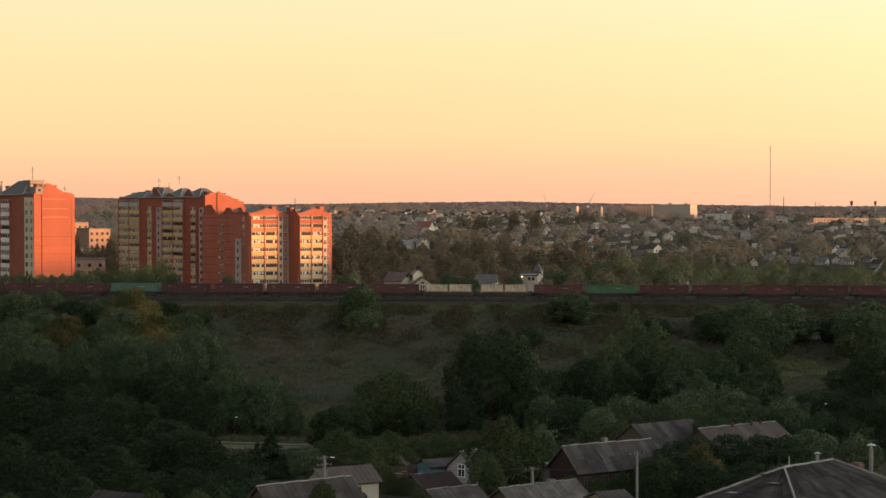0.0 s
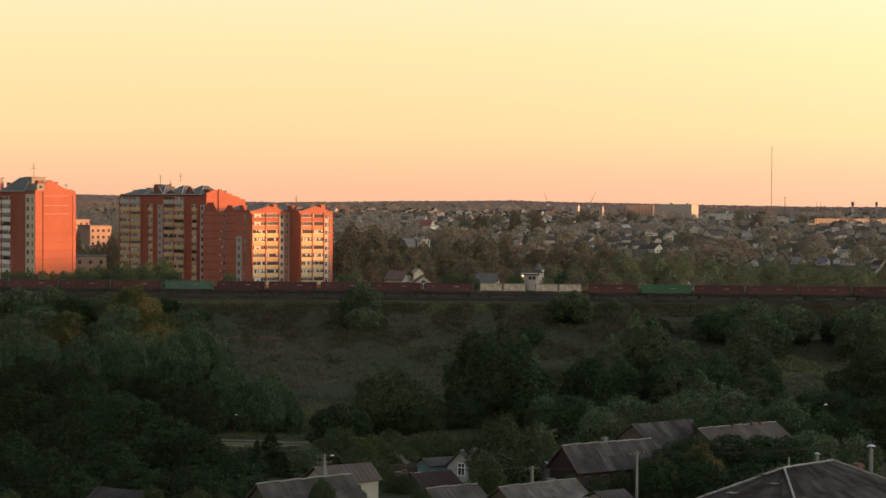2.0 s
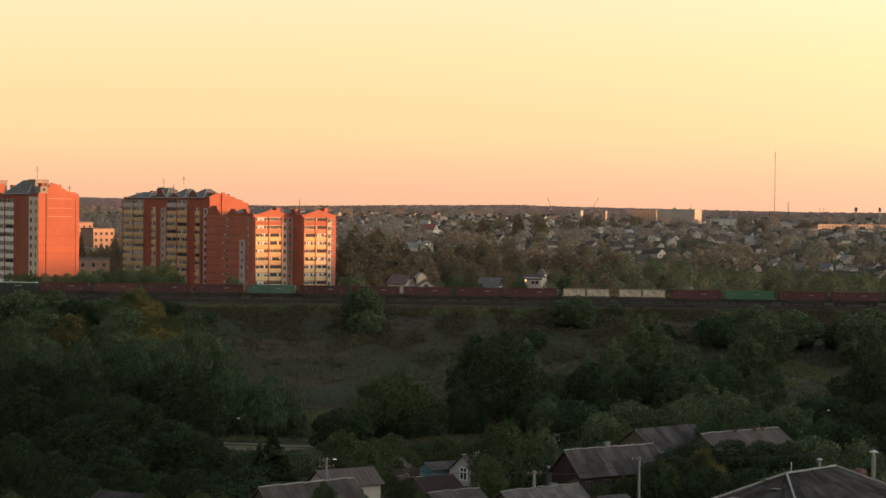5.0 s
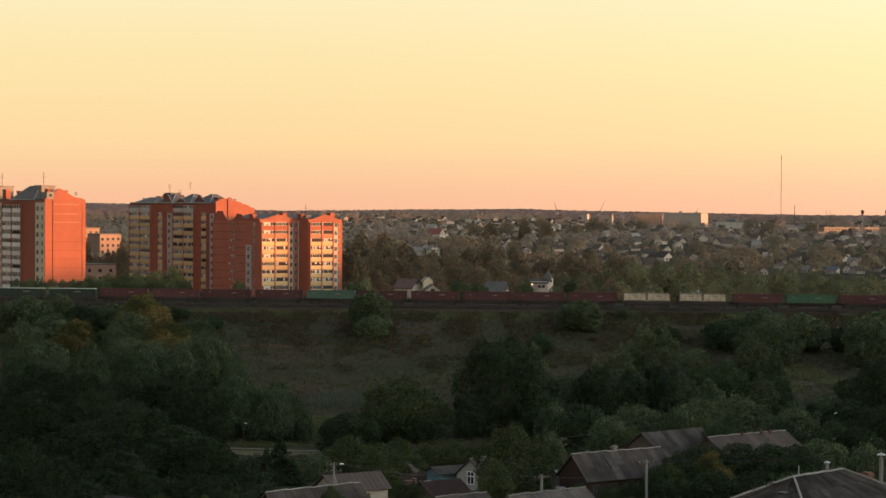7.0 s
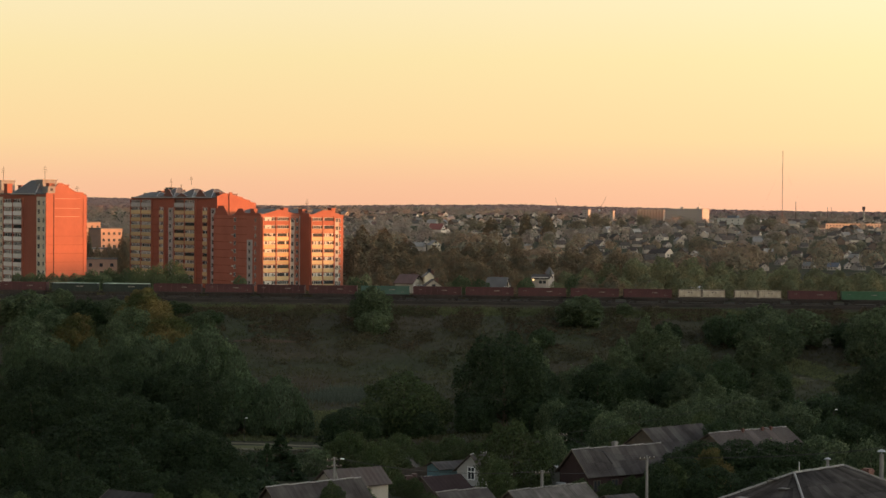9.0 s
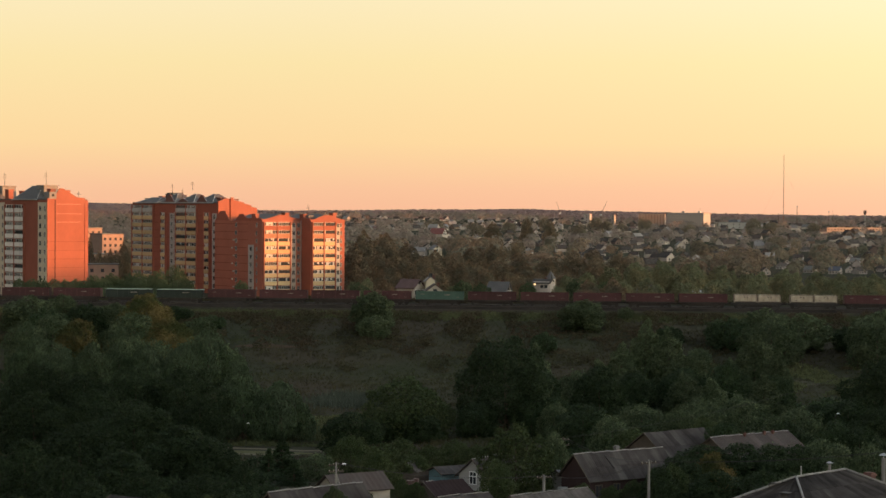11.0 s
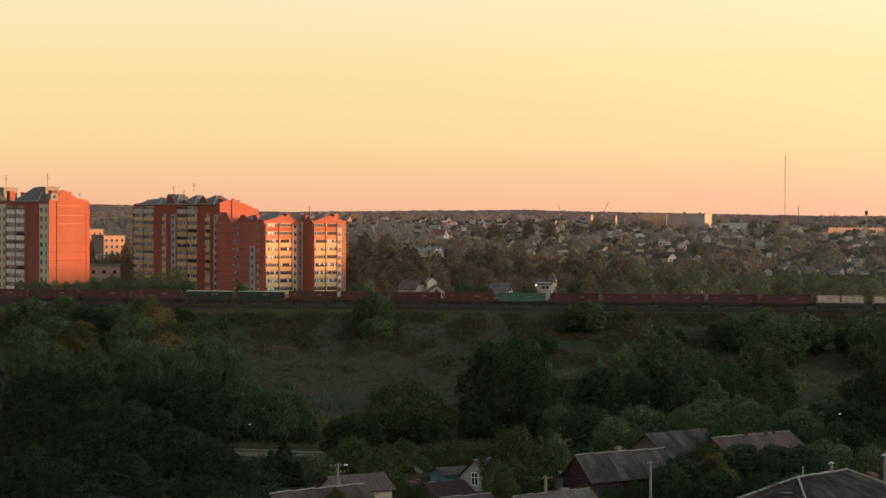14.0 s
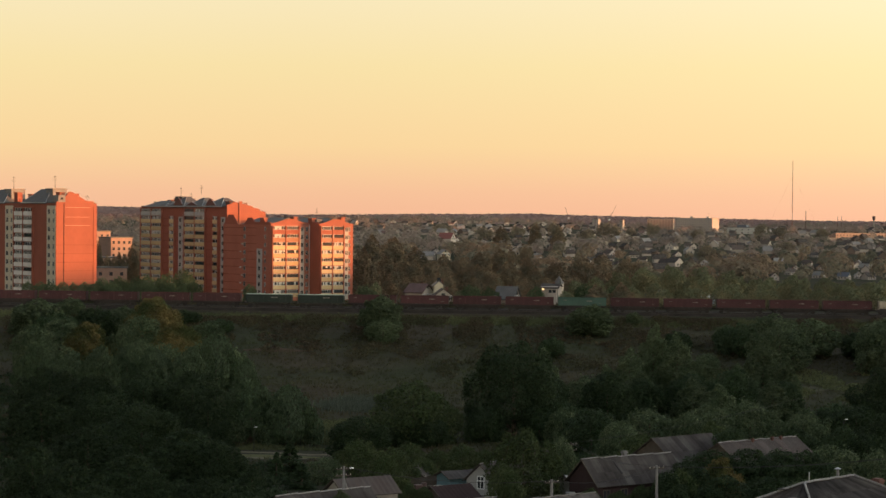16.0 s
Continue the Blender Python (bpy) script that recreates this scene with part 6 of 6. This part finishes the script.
TOWN = (
    (TOWN_WALL, SLATE, "white gabled house with a grey roof", 20,
     ((-22, 1560, 8.8), (129, 1519, 9.4), (166, 1560, 7.9), (208, 1560, 6.2), (213, 1288, 4.4), (272, 1560, 5.3), (236, 1083, 3.1), (230, 1138, 4.5), (196, 1575, 6.2), (105, 1447, 5.7), (53, 1493, 5.9), (90, 1414, 5.6), (173, 1119, 3.8), (172, 1866, 6.3))),
    (TOWN_WALL, RUST_ROOF, "pale plastered house with a brownish roof", -30,
     ((243, 1950, 14.3), (137, 1363, 9.3), (178, 1716, 12.6), (126, 1414, 6.4), (19, 1907, 7.5), (35, 1886, 7.5), (234, 1560, 6.2), (237, 1383, 7.8), (203, 1243, 6.3), (254, 1188, 6.7), (89, 1650, 7.5), (204, 1826, 7.7), (-28, 1493, 6.8), (361, 1886, 9.6))),
    (TOWN_BROWN, SLATE, "brown house with a grey gabled roof", 35,
     ((102, 1493, 7.6), (132, 1788, 7.1), (187, 1560, 7.9), (292, 1414, 8.0), (231, 1306, 6.6), (162, 1414, 6.4), (214, 1493, 5.9), (398, 1886, 8.5), (104, 1334, 8.3), (173, 947, 7.0), (62, 1826, 6.2), (254, 1973, 7.8), (152, 1604, 6.3), (55, 2043, 6.9))),
    (TOWN_WALL, TOWN_ROOF, "white house under a pale metal roof", -15,
     ((164, 1363, 6.9), (263, 1315, 6.7), (207, 947, 5.4), (207, 1167, 5.3), (116, 2258, 14.0), (-24, 2173, 13.5), (70, 2729, 9.3), (20, 2656, 9.8), (-53, 2729, 7.7), (222, 1414, 5.6), (270, 1928, 8.7), (260, 1716, 6.8), (356, 1619, 5.5), (279, 1683, 5.7))),
    (TOWN_WALL, BROWN_RED, "house with a red metal roof and pale walls", 15,
     ((263, 1353, 7.7), (202, 2288, 6.5), (-8, 1928, 7.1), (-100, 2729, 7.7), (363, 1751, 5.0), (-19, 2767, 8.6), (-69, 2587, 6.6), (-88, 2173, 5.5), (83, 2093, 5.9), (165, 2229, 5.0))),
    (TOWN_WALL, BLUE_PAINT, "house under a blue metal roof", -20,
     ((230, 1167, 5.3), (216, 1138, 7.1), (273, 1907, 4.9))),
)


def set_town():
    rng = random.Random(4)
    spots = []
    for wall, roof, label, turn, table in TOWN:
        house = small_house(wall, roof, label)
        for k, (x, y, w) in enumerate(table):
            s = min(1.35, max(0.65, w / 12.5))
            m = Matrix.Translation((x, y, ground_z(x, y) - 0.1)) @ Matrix.Rotation(radians(turn + rng.uniform(-25, 25) + 90 * (k % 2)), 4, "Z") @ Matrix.Diagonal((s, s, s * 0.95, 1))
            spots.append((x, y, w))
            if k:
                copy_thing(house, m)
            else:
                own = m
        house.matrix_basis = own
        house, own = small_house(wall, roof, label, far=True), None
        for k in range(78 if roof in (SLATE, RUST_ROOF, TOWN_ROOF) else 2):
            y = 1250 + 1750 * rng.uniform(0, 1) ** 1.2 if k % 3 else rng.uniform(2150, 2950)
            x = y * (rng.uniform(0.025, 0.225) if k % 3 else rng.uniform(-0.06, 0.07))
            s = rng.uniform(0.65, 0.95)
            if any(abs(x - a) < 14 and abs(y - b) < 25 for a, b, _ in spots):
                continue
            m = Matrix.Translation((x, y, ground_z(x, y) - 0.1)) @ Matrix.Rotation(radians(rng.uniform(0, 180)), 4, "Z") @ Matrix.Diagonal((s, s, s, 1))
            spots.append((x, y, 8 * s))
            if own is None:
                own = m
            else:
                copy_thing(house, m)
        house.matrix_basis = own
    return spots


SPOTS = set_town()


def town_block(name, x, y, turn, long, deep, floors, wall, label, columns=8, pitch=3.0, roof=ROOF_METAL, band=None):
    """A flat-roofed building of several floors; the long front looks to local -y."""
    z = ground_z(x, y) - 0.5
    t = empty(name, pose(x, y, z, 0, 0, turn), label, "building", "larger buildings of the town")
    h = floors * pitch + 1.4
    if y > 1200:
        SPOTS.append((x + long / 2 * math.cos(radians(turn)), y + long / 2 * math.sin(radians(turn)), long * 1.2))
    part("wall", boxes((0, long, 0, deep, 0, h)), wall, t)
    part("roof", boxes((-0.3, long + 0.3, -0.3, deep + 0.3, h, h + 0.4)), roof, t)
    for f in range(floors):
        z0 = 1.6 + f * pitch
        for c in range(columns):
            px = long * (c + 0.5) / columns
            w = part("window", boxes((px - 0.6, px + 0.6, -0.06, -0.004, z0, z0 + 1.3)), GLASS, t)
        if band:
            part("floor_band", boxes((0.3, long - 0.3, -0.12, -0.065, z0 - 0.75, z0 - 0.35)), band, t)
    return t, h


def landmarks():
    x, y, _ = 284.8, 2700.0, 21.6
    t, h = town_block("apartment_house", x, y, -32, 54, 22, 6, PLASTER_WHITE, "long white panel apartment house on the hill", 16)
    part("lift_house", boxes((20, 24, 4, 8, h, h + 2.5)), PLASTER_COOL, t)
    part("lift_house", boxes((44, 47, 4, 8, h, h + 2.5)), PLASTER_COOL, t)
    aerial(t, 46, 6, h + 2, 6)
    x, y, _ = 251.2, 2750.0, 24.3
    t, h = town_block("apartment_house", x, y, -13, 36, 12, 5, PLASTER_PINK, "pale apartment house with reddish bands", 9, band=BRICK)
    x, y, _ = 334.6, 2550.0, 21.4
    t, h = town_block("warehouse", x, y, -24, 48, 20, 2, PLASTER_COOL, "long low white warehouse on the hill", 6, 3.6)
    part("roof_hall", boxes((12, 24, 4, 18, h, h + 3.4)), BLUE_PAINT, t, "blue sheet roof structure")
    x, y, _ = 426.6, 2300.0, 18.3
    t, h = town_block("school_building", x, y, 8, 92, 14, 2, PLASTER_PINK, "long low building with sunlit rows of windows", 24, 3.3)
    x, y, _ = 172.5, 2700.0, 26.2
    town_block("grain_silo", x, y, -32, 9, 6, 4, PLASTER_WHITE, "narrow white tower building", 1)
    x, y, _ = 209.2, 2700.0, 23.2
    town_block("tower_building", x, y, -32, 5, 5, 4, TOWN_WALL, "small pale tower building", 1)
    # seen between the two brick blocks
    x, y, _ = -164.7, 930.0, 23.0
    t, h = town_block("town_house", x, y, 38, 11, 12, 7, PLASTER_ROSE, "rose town house catching the sun", 4)
    x, y, _ = -161.0, 880.0, 21.6
    t, h = town_block("town_house", x, y, 38, 14, 10, 4, PLASTER_ROSE, "dull rose town house between the blocks", 4)
    x, y, _ = -190.0, 990.0, 23.0
    t, h = town_block("town_house", x, y, 38, 16, 12, 8, PLASTER_ROSE, "pale town house with a flat roof in the sun", 5)
    part("lift_house", boxes((3, 7, 3, 7, h + 0.4, h + 2.8)), PLASTER_ROSE, t)
    x, y, _ = -140.6, 760.0, 18.5
    t, h = town_block("town_house", x, y, 10, 12, 10, 3, PLASTER_ROSE, "low pale building behind the railway", 3)
    # masts
    x, y, _ = 491.1, 3000.0, 36.2
    z = ground_z(x, y)
    t = empty("radio_mast", pose(x, y, z), "tall thin red and white guyed radio mast", "mast")
    for k in range(9):
        part("mast_section", tube(bmesh.new(), (0, 0, k * 11.3), (0, 0, k * 11.3 + 11.25), 0.42, 0.38, 6), RED_PAINT if k % 2 == 0 else WHITE_PAINT, t)
    for a in (0.3, 2.4, 4.5):
        part("guy_wire", tube(bmesh.new(), (0, 0, 80), (45 * math.cos(a), 45 * math.sin(a), -2), 0.03, 0.03, 4), STEEL_DARK, t)


landmarks()


def thin_mast(x, y, top, r):
    z = ground_z(x, y) - 0.5
    t = empty("thin_mast", pose(x, y, z), "thin dark mast on the skyline", "mast", "thin masts")
    part("shaft", tube(bmesh.new(), (0, 0, 0), (0, 0, top - z), r, r * 0.6, 6), BROWN_RED, t)
    part("head", boxes((-r * 2, r * 2, -0.3, 0.3, top - z - 1.5, top - z - 0.9)), METAL_PALE, t)


for spot in ((494.3, 2900.0, 56.1, 0.6), (540.3, 2900.0, 48.7, 0.35), (546.0, 2900.0, 48.7, 0.35), (451.2, 2800.0, 44.6, 0.5)):
    thin_mast(*spot)


def water_tower(x, y, top, wide):
    z = ground_z(x, y) - 0.5
    t = empty("water_tower", pose(x, y, z), "slender water tower with a wide tank", "water tower", "water towers")
    h = top - z
    part("shaft", tube(bmesh.new(), (0, 0, 0), (0, 0, h - 5), 1.0, 1.0, 10), PLASTER, t)
    bm = tube(bmesh.new(), (0, 0, h - 6), (0, 0, h - 4), 1.2, wide, 14)
    part("tank", tube(bm, (0, 0, h - 4), (0, 0, h), wide, wide * 0.9, 14), BROWN_RED, t)


water_tower(592.7, 2900.0, 49.6, 2.3)
water_tower(638.0, 2950.0, 49.7, 1.8)


def crane(x, y, z, base, jib, label):
    t = empty("tower_crane", pose(x, y, base), label, "crane", "cranes")
    h = z - base
    bm = bmesh.new()
    for sx in (-0.7, 0.7):
        for sy in (-0.7, 0.7):
            tube(bm, (sx, sy, 0), (sx, sy, h), 0.22, 0.22, 4)
    for k in range(int(h / 2.5)):
        tube(bm, (-0.7, -0.7, k * 2.5), (0.7, -0.7, k * 2.5 + 2.5), 0.12, 0.12, 4)
    part("tower", bm, BROWN_RED, t)
    bm = bmesh.new()
    for o in (-0.5, 0.5):
        tube(bm, (0, o, h - 1), (jib[0], o, h + jib[1]), 0.28, 0.2, 4)
    for k in range(8):
        p, q = k / 8, (k + 1) / 8
        tube(bm, (jib[0] * p, -0.5, h - 1 + (jib[1] + 1) * p), (jib[0] * q, 0.5, h - 1 + (jib[1] + 1) * q), 0.1, 0.1, 4)
    part("jib", bm, BROWN_RED, t)
    part("cab", boxes((-1, 1.2, -1, 1, h - 2.6, h - 0.4)), METAL_PALE, t)


crane(130.0, 2500.0, 44.4, 22, (-4.5, 13), "red tower crane with a steeply raised jib")
crane(180.9, 2500.0, 43.0, 24, (8.5, 16), "red crane with a raised slanting jib")


# ---- houses close behind the railway ----
def ball_mesh(centre, r):
    bm = bmesh.new()
    bmesh.ops.create_uvsphere(bm, u_segments=12, v_segments=8, radius=r)
    bmesh.ops.translate(bm, verts=bm.verts, vec=centre)
    return bm


def villa(x, y, turn, wall, roof, label, half=4.2, long=9.0, eave=5.5, rise=4.5, turret=False):
    t = empty("villa", pose(x, y, ground_z(x, y) - 0.3, 0, 0, turn), label, "house", "houses behind the railway")
    bm = bmesh.new()
    prism(bm, [(-half, 0), (half, 0), (half, eave), (0, eave + rise), (-half, eave)], 0, long)
    part("wall", bm, wall, t)
    for s in (-1, 1):
        bm = bmesh.new()
        prism(bm, [(0, eave + rise + 0.02), (0, eave + rise + 0.3), (s * (half + 0.5), eave - 0.25), (s * (half + 0.5), eave - 0.53)][::-s], -0.4, long + 0.4)
        part("roof", bm, roof, t)
    for k, px in enumerate((-2.4, 0, 2.4)):
        w = part("window", boxes((px - 0.55, px + 0.55, -0.05, -0.004, 3.4, 4.9)), GLASS, t)
        part("window_frame", boxes((px - 0.67, px + 0.67, -0.1, -0.051, 4.85, 5.0), (px - 0.05, px + 0.05, -0.1, -0.051, 3.4, 4.9)), WHITE_TRIM, w)
    part("attic_window", boxes((-0.6, 0.6, -0.05, -0.004, eave + 1.0, eave + 2.4)), GLASS, t)
    chimney(t, 1.2, long * 0.4, eave + rise - 1.4, eave + rise + 0.6, BRICK_DARK, 0.35)
    if turret:
        p = part("turret", tube(bmesh.new(), (half, 1, 0), (half, 1, eave + 0.9), 1.5, 1.5, 12), wall, t)
        part("turret_roof", tube(bmesh.new(), (half, 1, eave + 0.9), (half, 1, eave + 3.4), 1.8, 0.05, 12), ROOF_METAL, p, "pointed grey turret roof")
        bay = part("bay", boxes((-half - 0.7, -half - 0.004, 0.3, 3.1, 0, eave - 0.6)), wall, t)
        part("bay_roof", boxes((-half - 0.95, -half - 0.004, 0.1, 3.3, eave - 0.6, eave - 0.4)), ROOF_METAL, bay)
        for y0 in (0.55, 1.85):
            part("bay_window", boxes((-half - 0.76, -half - 0.704, y0, y0 + 1.0, eave - 1.9, eave - 0.9)), GLASS, bay)
        # warm bright spot at the eave: a glowing ball and bracket added for it
        lamp = part("wall_lamp", boxes((-half - 0.45, -half - 0.004, long - 0.75, long - 0.65, eave - 0.5, eave - 0.4)), STEEL_DARK, t, "short bracket added at a warm bright spot")
        part("lamp_glass", ball_mesh((-half - 0.4, long - 0.7, eave - 0.7), 0.32), SPOT_GLOW, lamp, "small warm glowing ball added for a bright spot")
    return t


for spot, turn, wall, roof, label, extra in (
    ((-6.6, 644.0, 17.3), 4, PLASTER, RUST_ROOF, "pale house with a wide gable behind the railway", dict(half=5.4, eave=3.3, rise=3.7)),
    ((-8.2, 655.0, 17.3), 8, CREAM, TOWN_ROOF, "narrow tall cream house behind the railway", dict(half=1.5, eave=8.0, rise=1.1, long=4)),
    ((-13.0, 1400.0, 12.0), 20, CREAM, TOWN_ROOF, "white gabled house among the trees of the slope", dict(half=3.5, eave=4.8, rise=2.8, long=8)),
    ((-21.0, 1408.0, 12.0), 75, TOWN_WALL, TOWN_ROOF, "low pale house beside a white gabled house", dict(half=3.6, eave=3.6, rise=2.6, long=9)),
    ((-10.5, 1900.0, 19.0), 62, TOWN_WALL, RED_ROOF, "house with a tall dull red roof on the slope", dict(half=5.0, eave=4.5, rise=5.0, long=14)),
    ((-11.9, 656.0, 16.8), 62, PLASTER, BROWN_RED, "house with a brown red roof behind the railway", dict(half=3.7, eave=5.8, rise=2.3, long=6.5)),
    ((17.3, 650.0, 17.1), 70, PLASTER_PINK, ROOF_METAL, "house with a grey blue roof and chimneys", dict(half=3.3, eave=4.0, rise=3.6, long=6.5)),
    ((31.0, 645.0, 17.3), 75, TOWN_WALL, SLATE, "white house with a pointed corner turret", dict(half=3.2, eave=8.1, rise=0.7, long=5.5, turret=True)),
    ((66.3, 660.0, 16.7), 70, PLASTER_COOL, ROOF_METAL, "low house with a grey roof behind the railway", dict(half=3.2, eave=3.6, rise=3.2, long=6)),
    ((84.8, 660.0, 16.7), 80, PLASTER, METAL_PALE, "low house with a pale roof behind the railway", dict(half=3.0, eave=3.2, rise=2.2, long=8)),
    ((91.8, 670.0, 16.3), 60, PLASTER, RUST_ROOF, "low pale house beside the railway wood", dict(half=2.6, eave=3.0, rise=2.2, long=6)),
):
    villa(spot[0], spot[1], turn, wall, roof, label, **extra)
    if spot[1] > 1000:
        SPOTS.append((spot[0], spot[1], 16))


# ---- woods and gardens of the far slope ----
def crowns(rng, spots, size, loose):
    """Far crowns: uneven domes of leaf blades that all look outward from their tree's middle."""
    verts, faces = [], []
    for x, y, z, w, h, count in spots:
        d = rng.normal(size=(count, 3))
        d[:, 2] = np.where(d[:, 2] < -0.35, -d[:, 2], d[:, 2])
        d /= np.linalg.norm(d, axis=1)[:, None]
        bumps = rng.normal(size=(5, 3))
        bumps /= np.linalg.norm(bumps, axis=1)[:, None]
        lump = np.maximum(0, (d @ bumps.T) ** 3).max(axis=1)
        reach = (0.68 + 0.36 * lump) * rng.uniform(0.9, 1.06, count)
        pos = np.array((x, y, z + h * 0.48)) + d * reach[:, None] * np.array((w / 2, w / 2, h * 0.54))
        nrm = d + 0.5 * bumps[(d @ bumps.T).argmax(axis=1)] + rng.normal(scale=loose, size=(count, 3))
        nrm /= np.linalg.norm(nrm, axis=1)[:, None]
        a = np.cross(nrm, rng.normal(size=(count, 3)))
        a /= np.linalg.norm(a, axis=1)[:, None]
        b = np.cross(nrm, a)
        s = (size * w ** 0.5 * rng.uniform(0.7, 1.25, count))[:, None]
        for blade in zip(pos - a * s, pos + a * s * 0.7 - b * s * 0.75, pos + a * s * 0.7 + b * s * 0.75):
            n = len(verts)
            verts.extend(blade)
            faces.append((n, n + 1, n + 2))
    return verts, faces


def far_woods():
    rng = np.random.default_rng(21)
    spots = []
    while len(spots) < 6600:
        y = 1020 + 2080 * rng.uniform(0, 1) ** 1.15
        x = rng.uniform(-0.26, 0.27) * y
        grove = noise.noise((x / 120, y / 170, 7))
        if rng.uniform() > 0.75 + grove:
            continue
        h = rng.uniform(4.5, 9.0) * (1.45 if grove > 0.12 else 1.0) * (1.12 if y < 1480 else 1.0)
        z = ground_z(x, y)
        clear = True
        for hx, hy, hw in SPOTS:
            if hy - 300 < y < hy + (2 if hw < 30 else 14) and abs(x / y - hx / hy) * hy < hw * 0.62 + 2.0:
                if (z + h - 43) / y > (ground_z(hx, hy) + 2.4 - 43) / hy:
                    clear = False
                    break
        if not clear:
            continue
        w = h * rng.uniform(0.75, 1.15)
        spots.append((x, y, z, w, h, 100 if y < 1480 else 54 if y < 1700 else 42 if y < 2400 else 30))
    near = [p for p in spots if p[1] < 1480]
    spots = [p for p in spots if p[1] >= 1480]
    v, f = crowns(rng, near, 0.3, 0.32)
    tagged(raw("slope_wood", v, f, LEAF_SLOPE), "brown and dull green autumn wood, paled for haze, at the foot of the far slope", "trees", kind="stuff")
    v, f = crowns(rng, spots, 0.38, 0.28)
    tagged(raw("town_trees", v, f, LEAF_FAR), "gardens and woods of olive and brown trees, paled for haze, on the far slope", "trees", kind="stuff")
    spots = []
    for k in range(8000):
        y = rng.uniform(3060, 4780)
        x = rng.uniform(-0.26, 0.27) * y
        spots.append((x, y, ground_z(x, y), rng.uniform(9, 15), rng.uniform(7.5, 9.5), 16))
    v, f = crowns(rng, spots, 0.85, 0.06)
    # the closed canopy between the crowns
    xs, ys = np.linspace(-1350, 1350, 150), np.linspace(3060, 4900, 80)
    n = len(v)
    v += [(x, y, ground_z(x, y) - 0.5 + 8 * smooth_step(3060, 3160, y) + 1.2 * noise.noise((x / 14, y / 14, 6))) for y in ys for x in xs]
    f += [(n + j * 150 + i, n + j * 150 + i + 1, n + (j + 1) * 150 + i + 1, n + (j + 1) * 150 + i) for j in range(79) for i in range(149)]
    tagged(raw("ridge_forest", v, f, LEAF_RIDGE), "forest on the far ridge, haze in its leaf colour", "forest", kind="stuff")


far_woods()


motions()
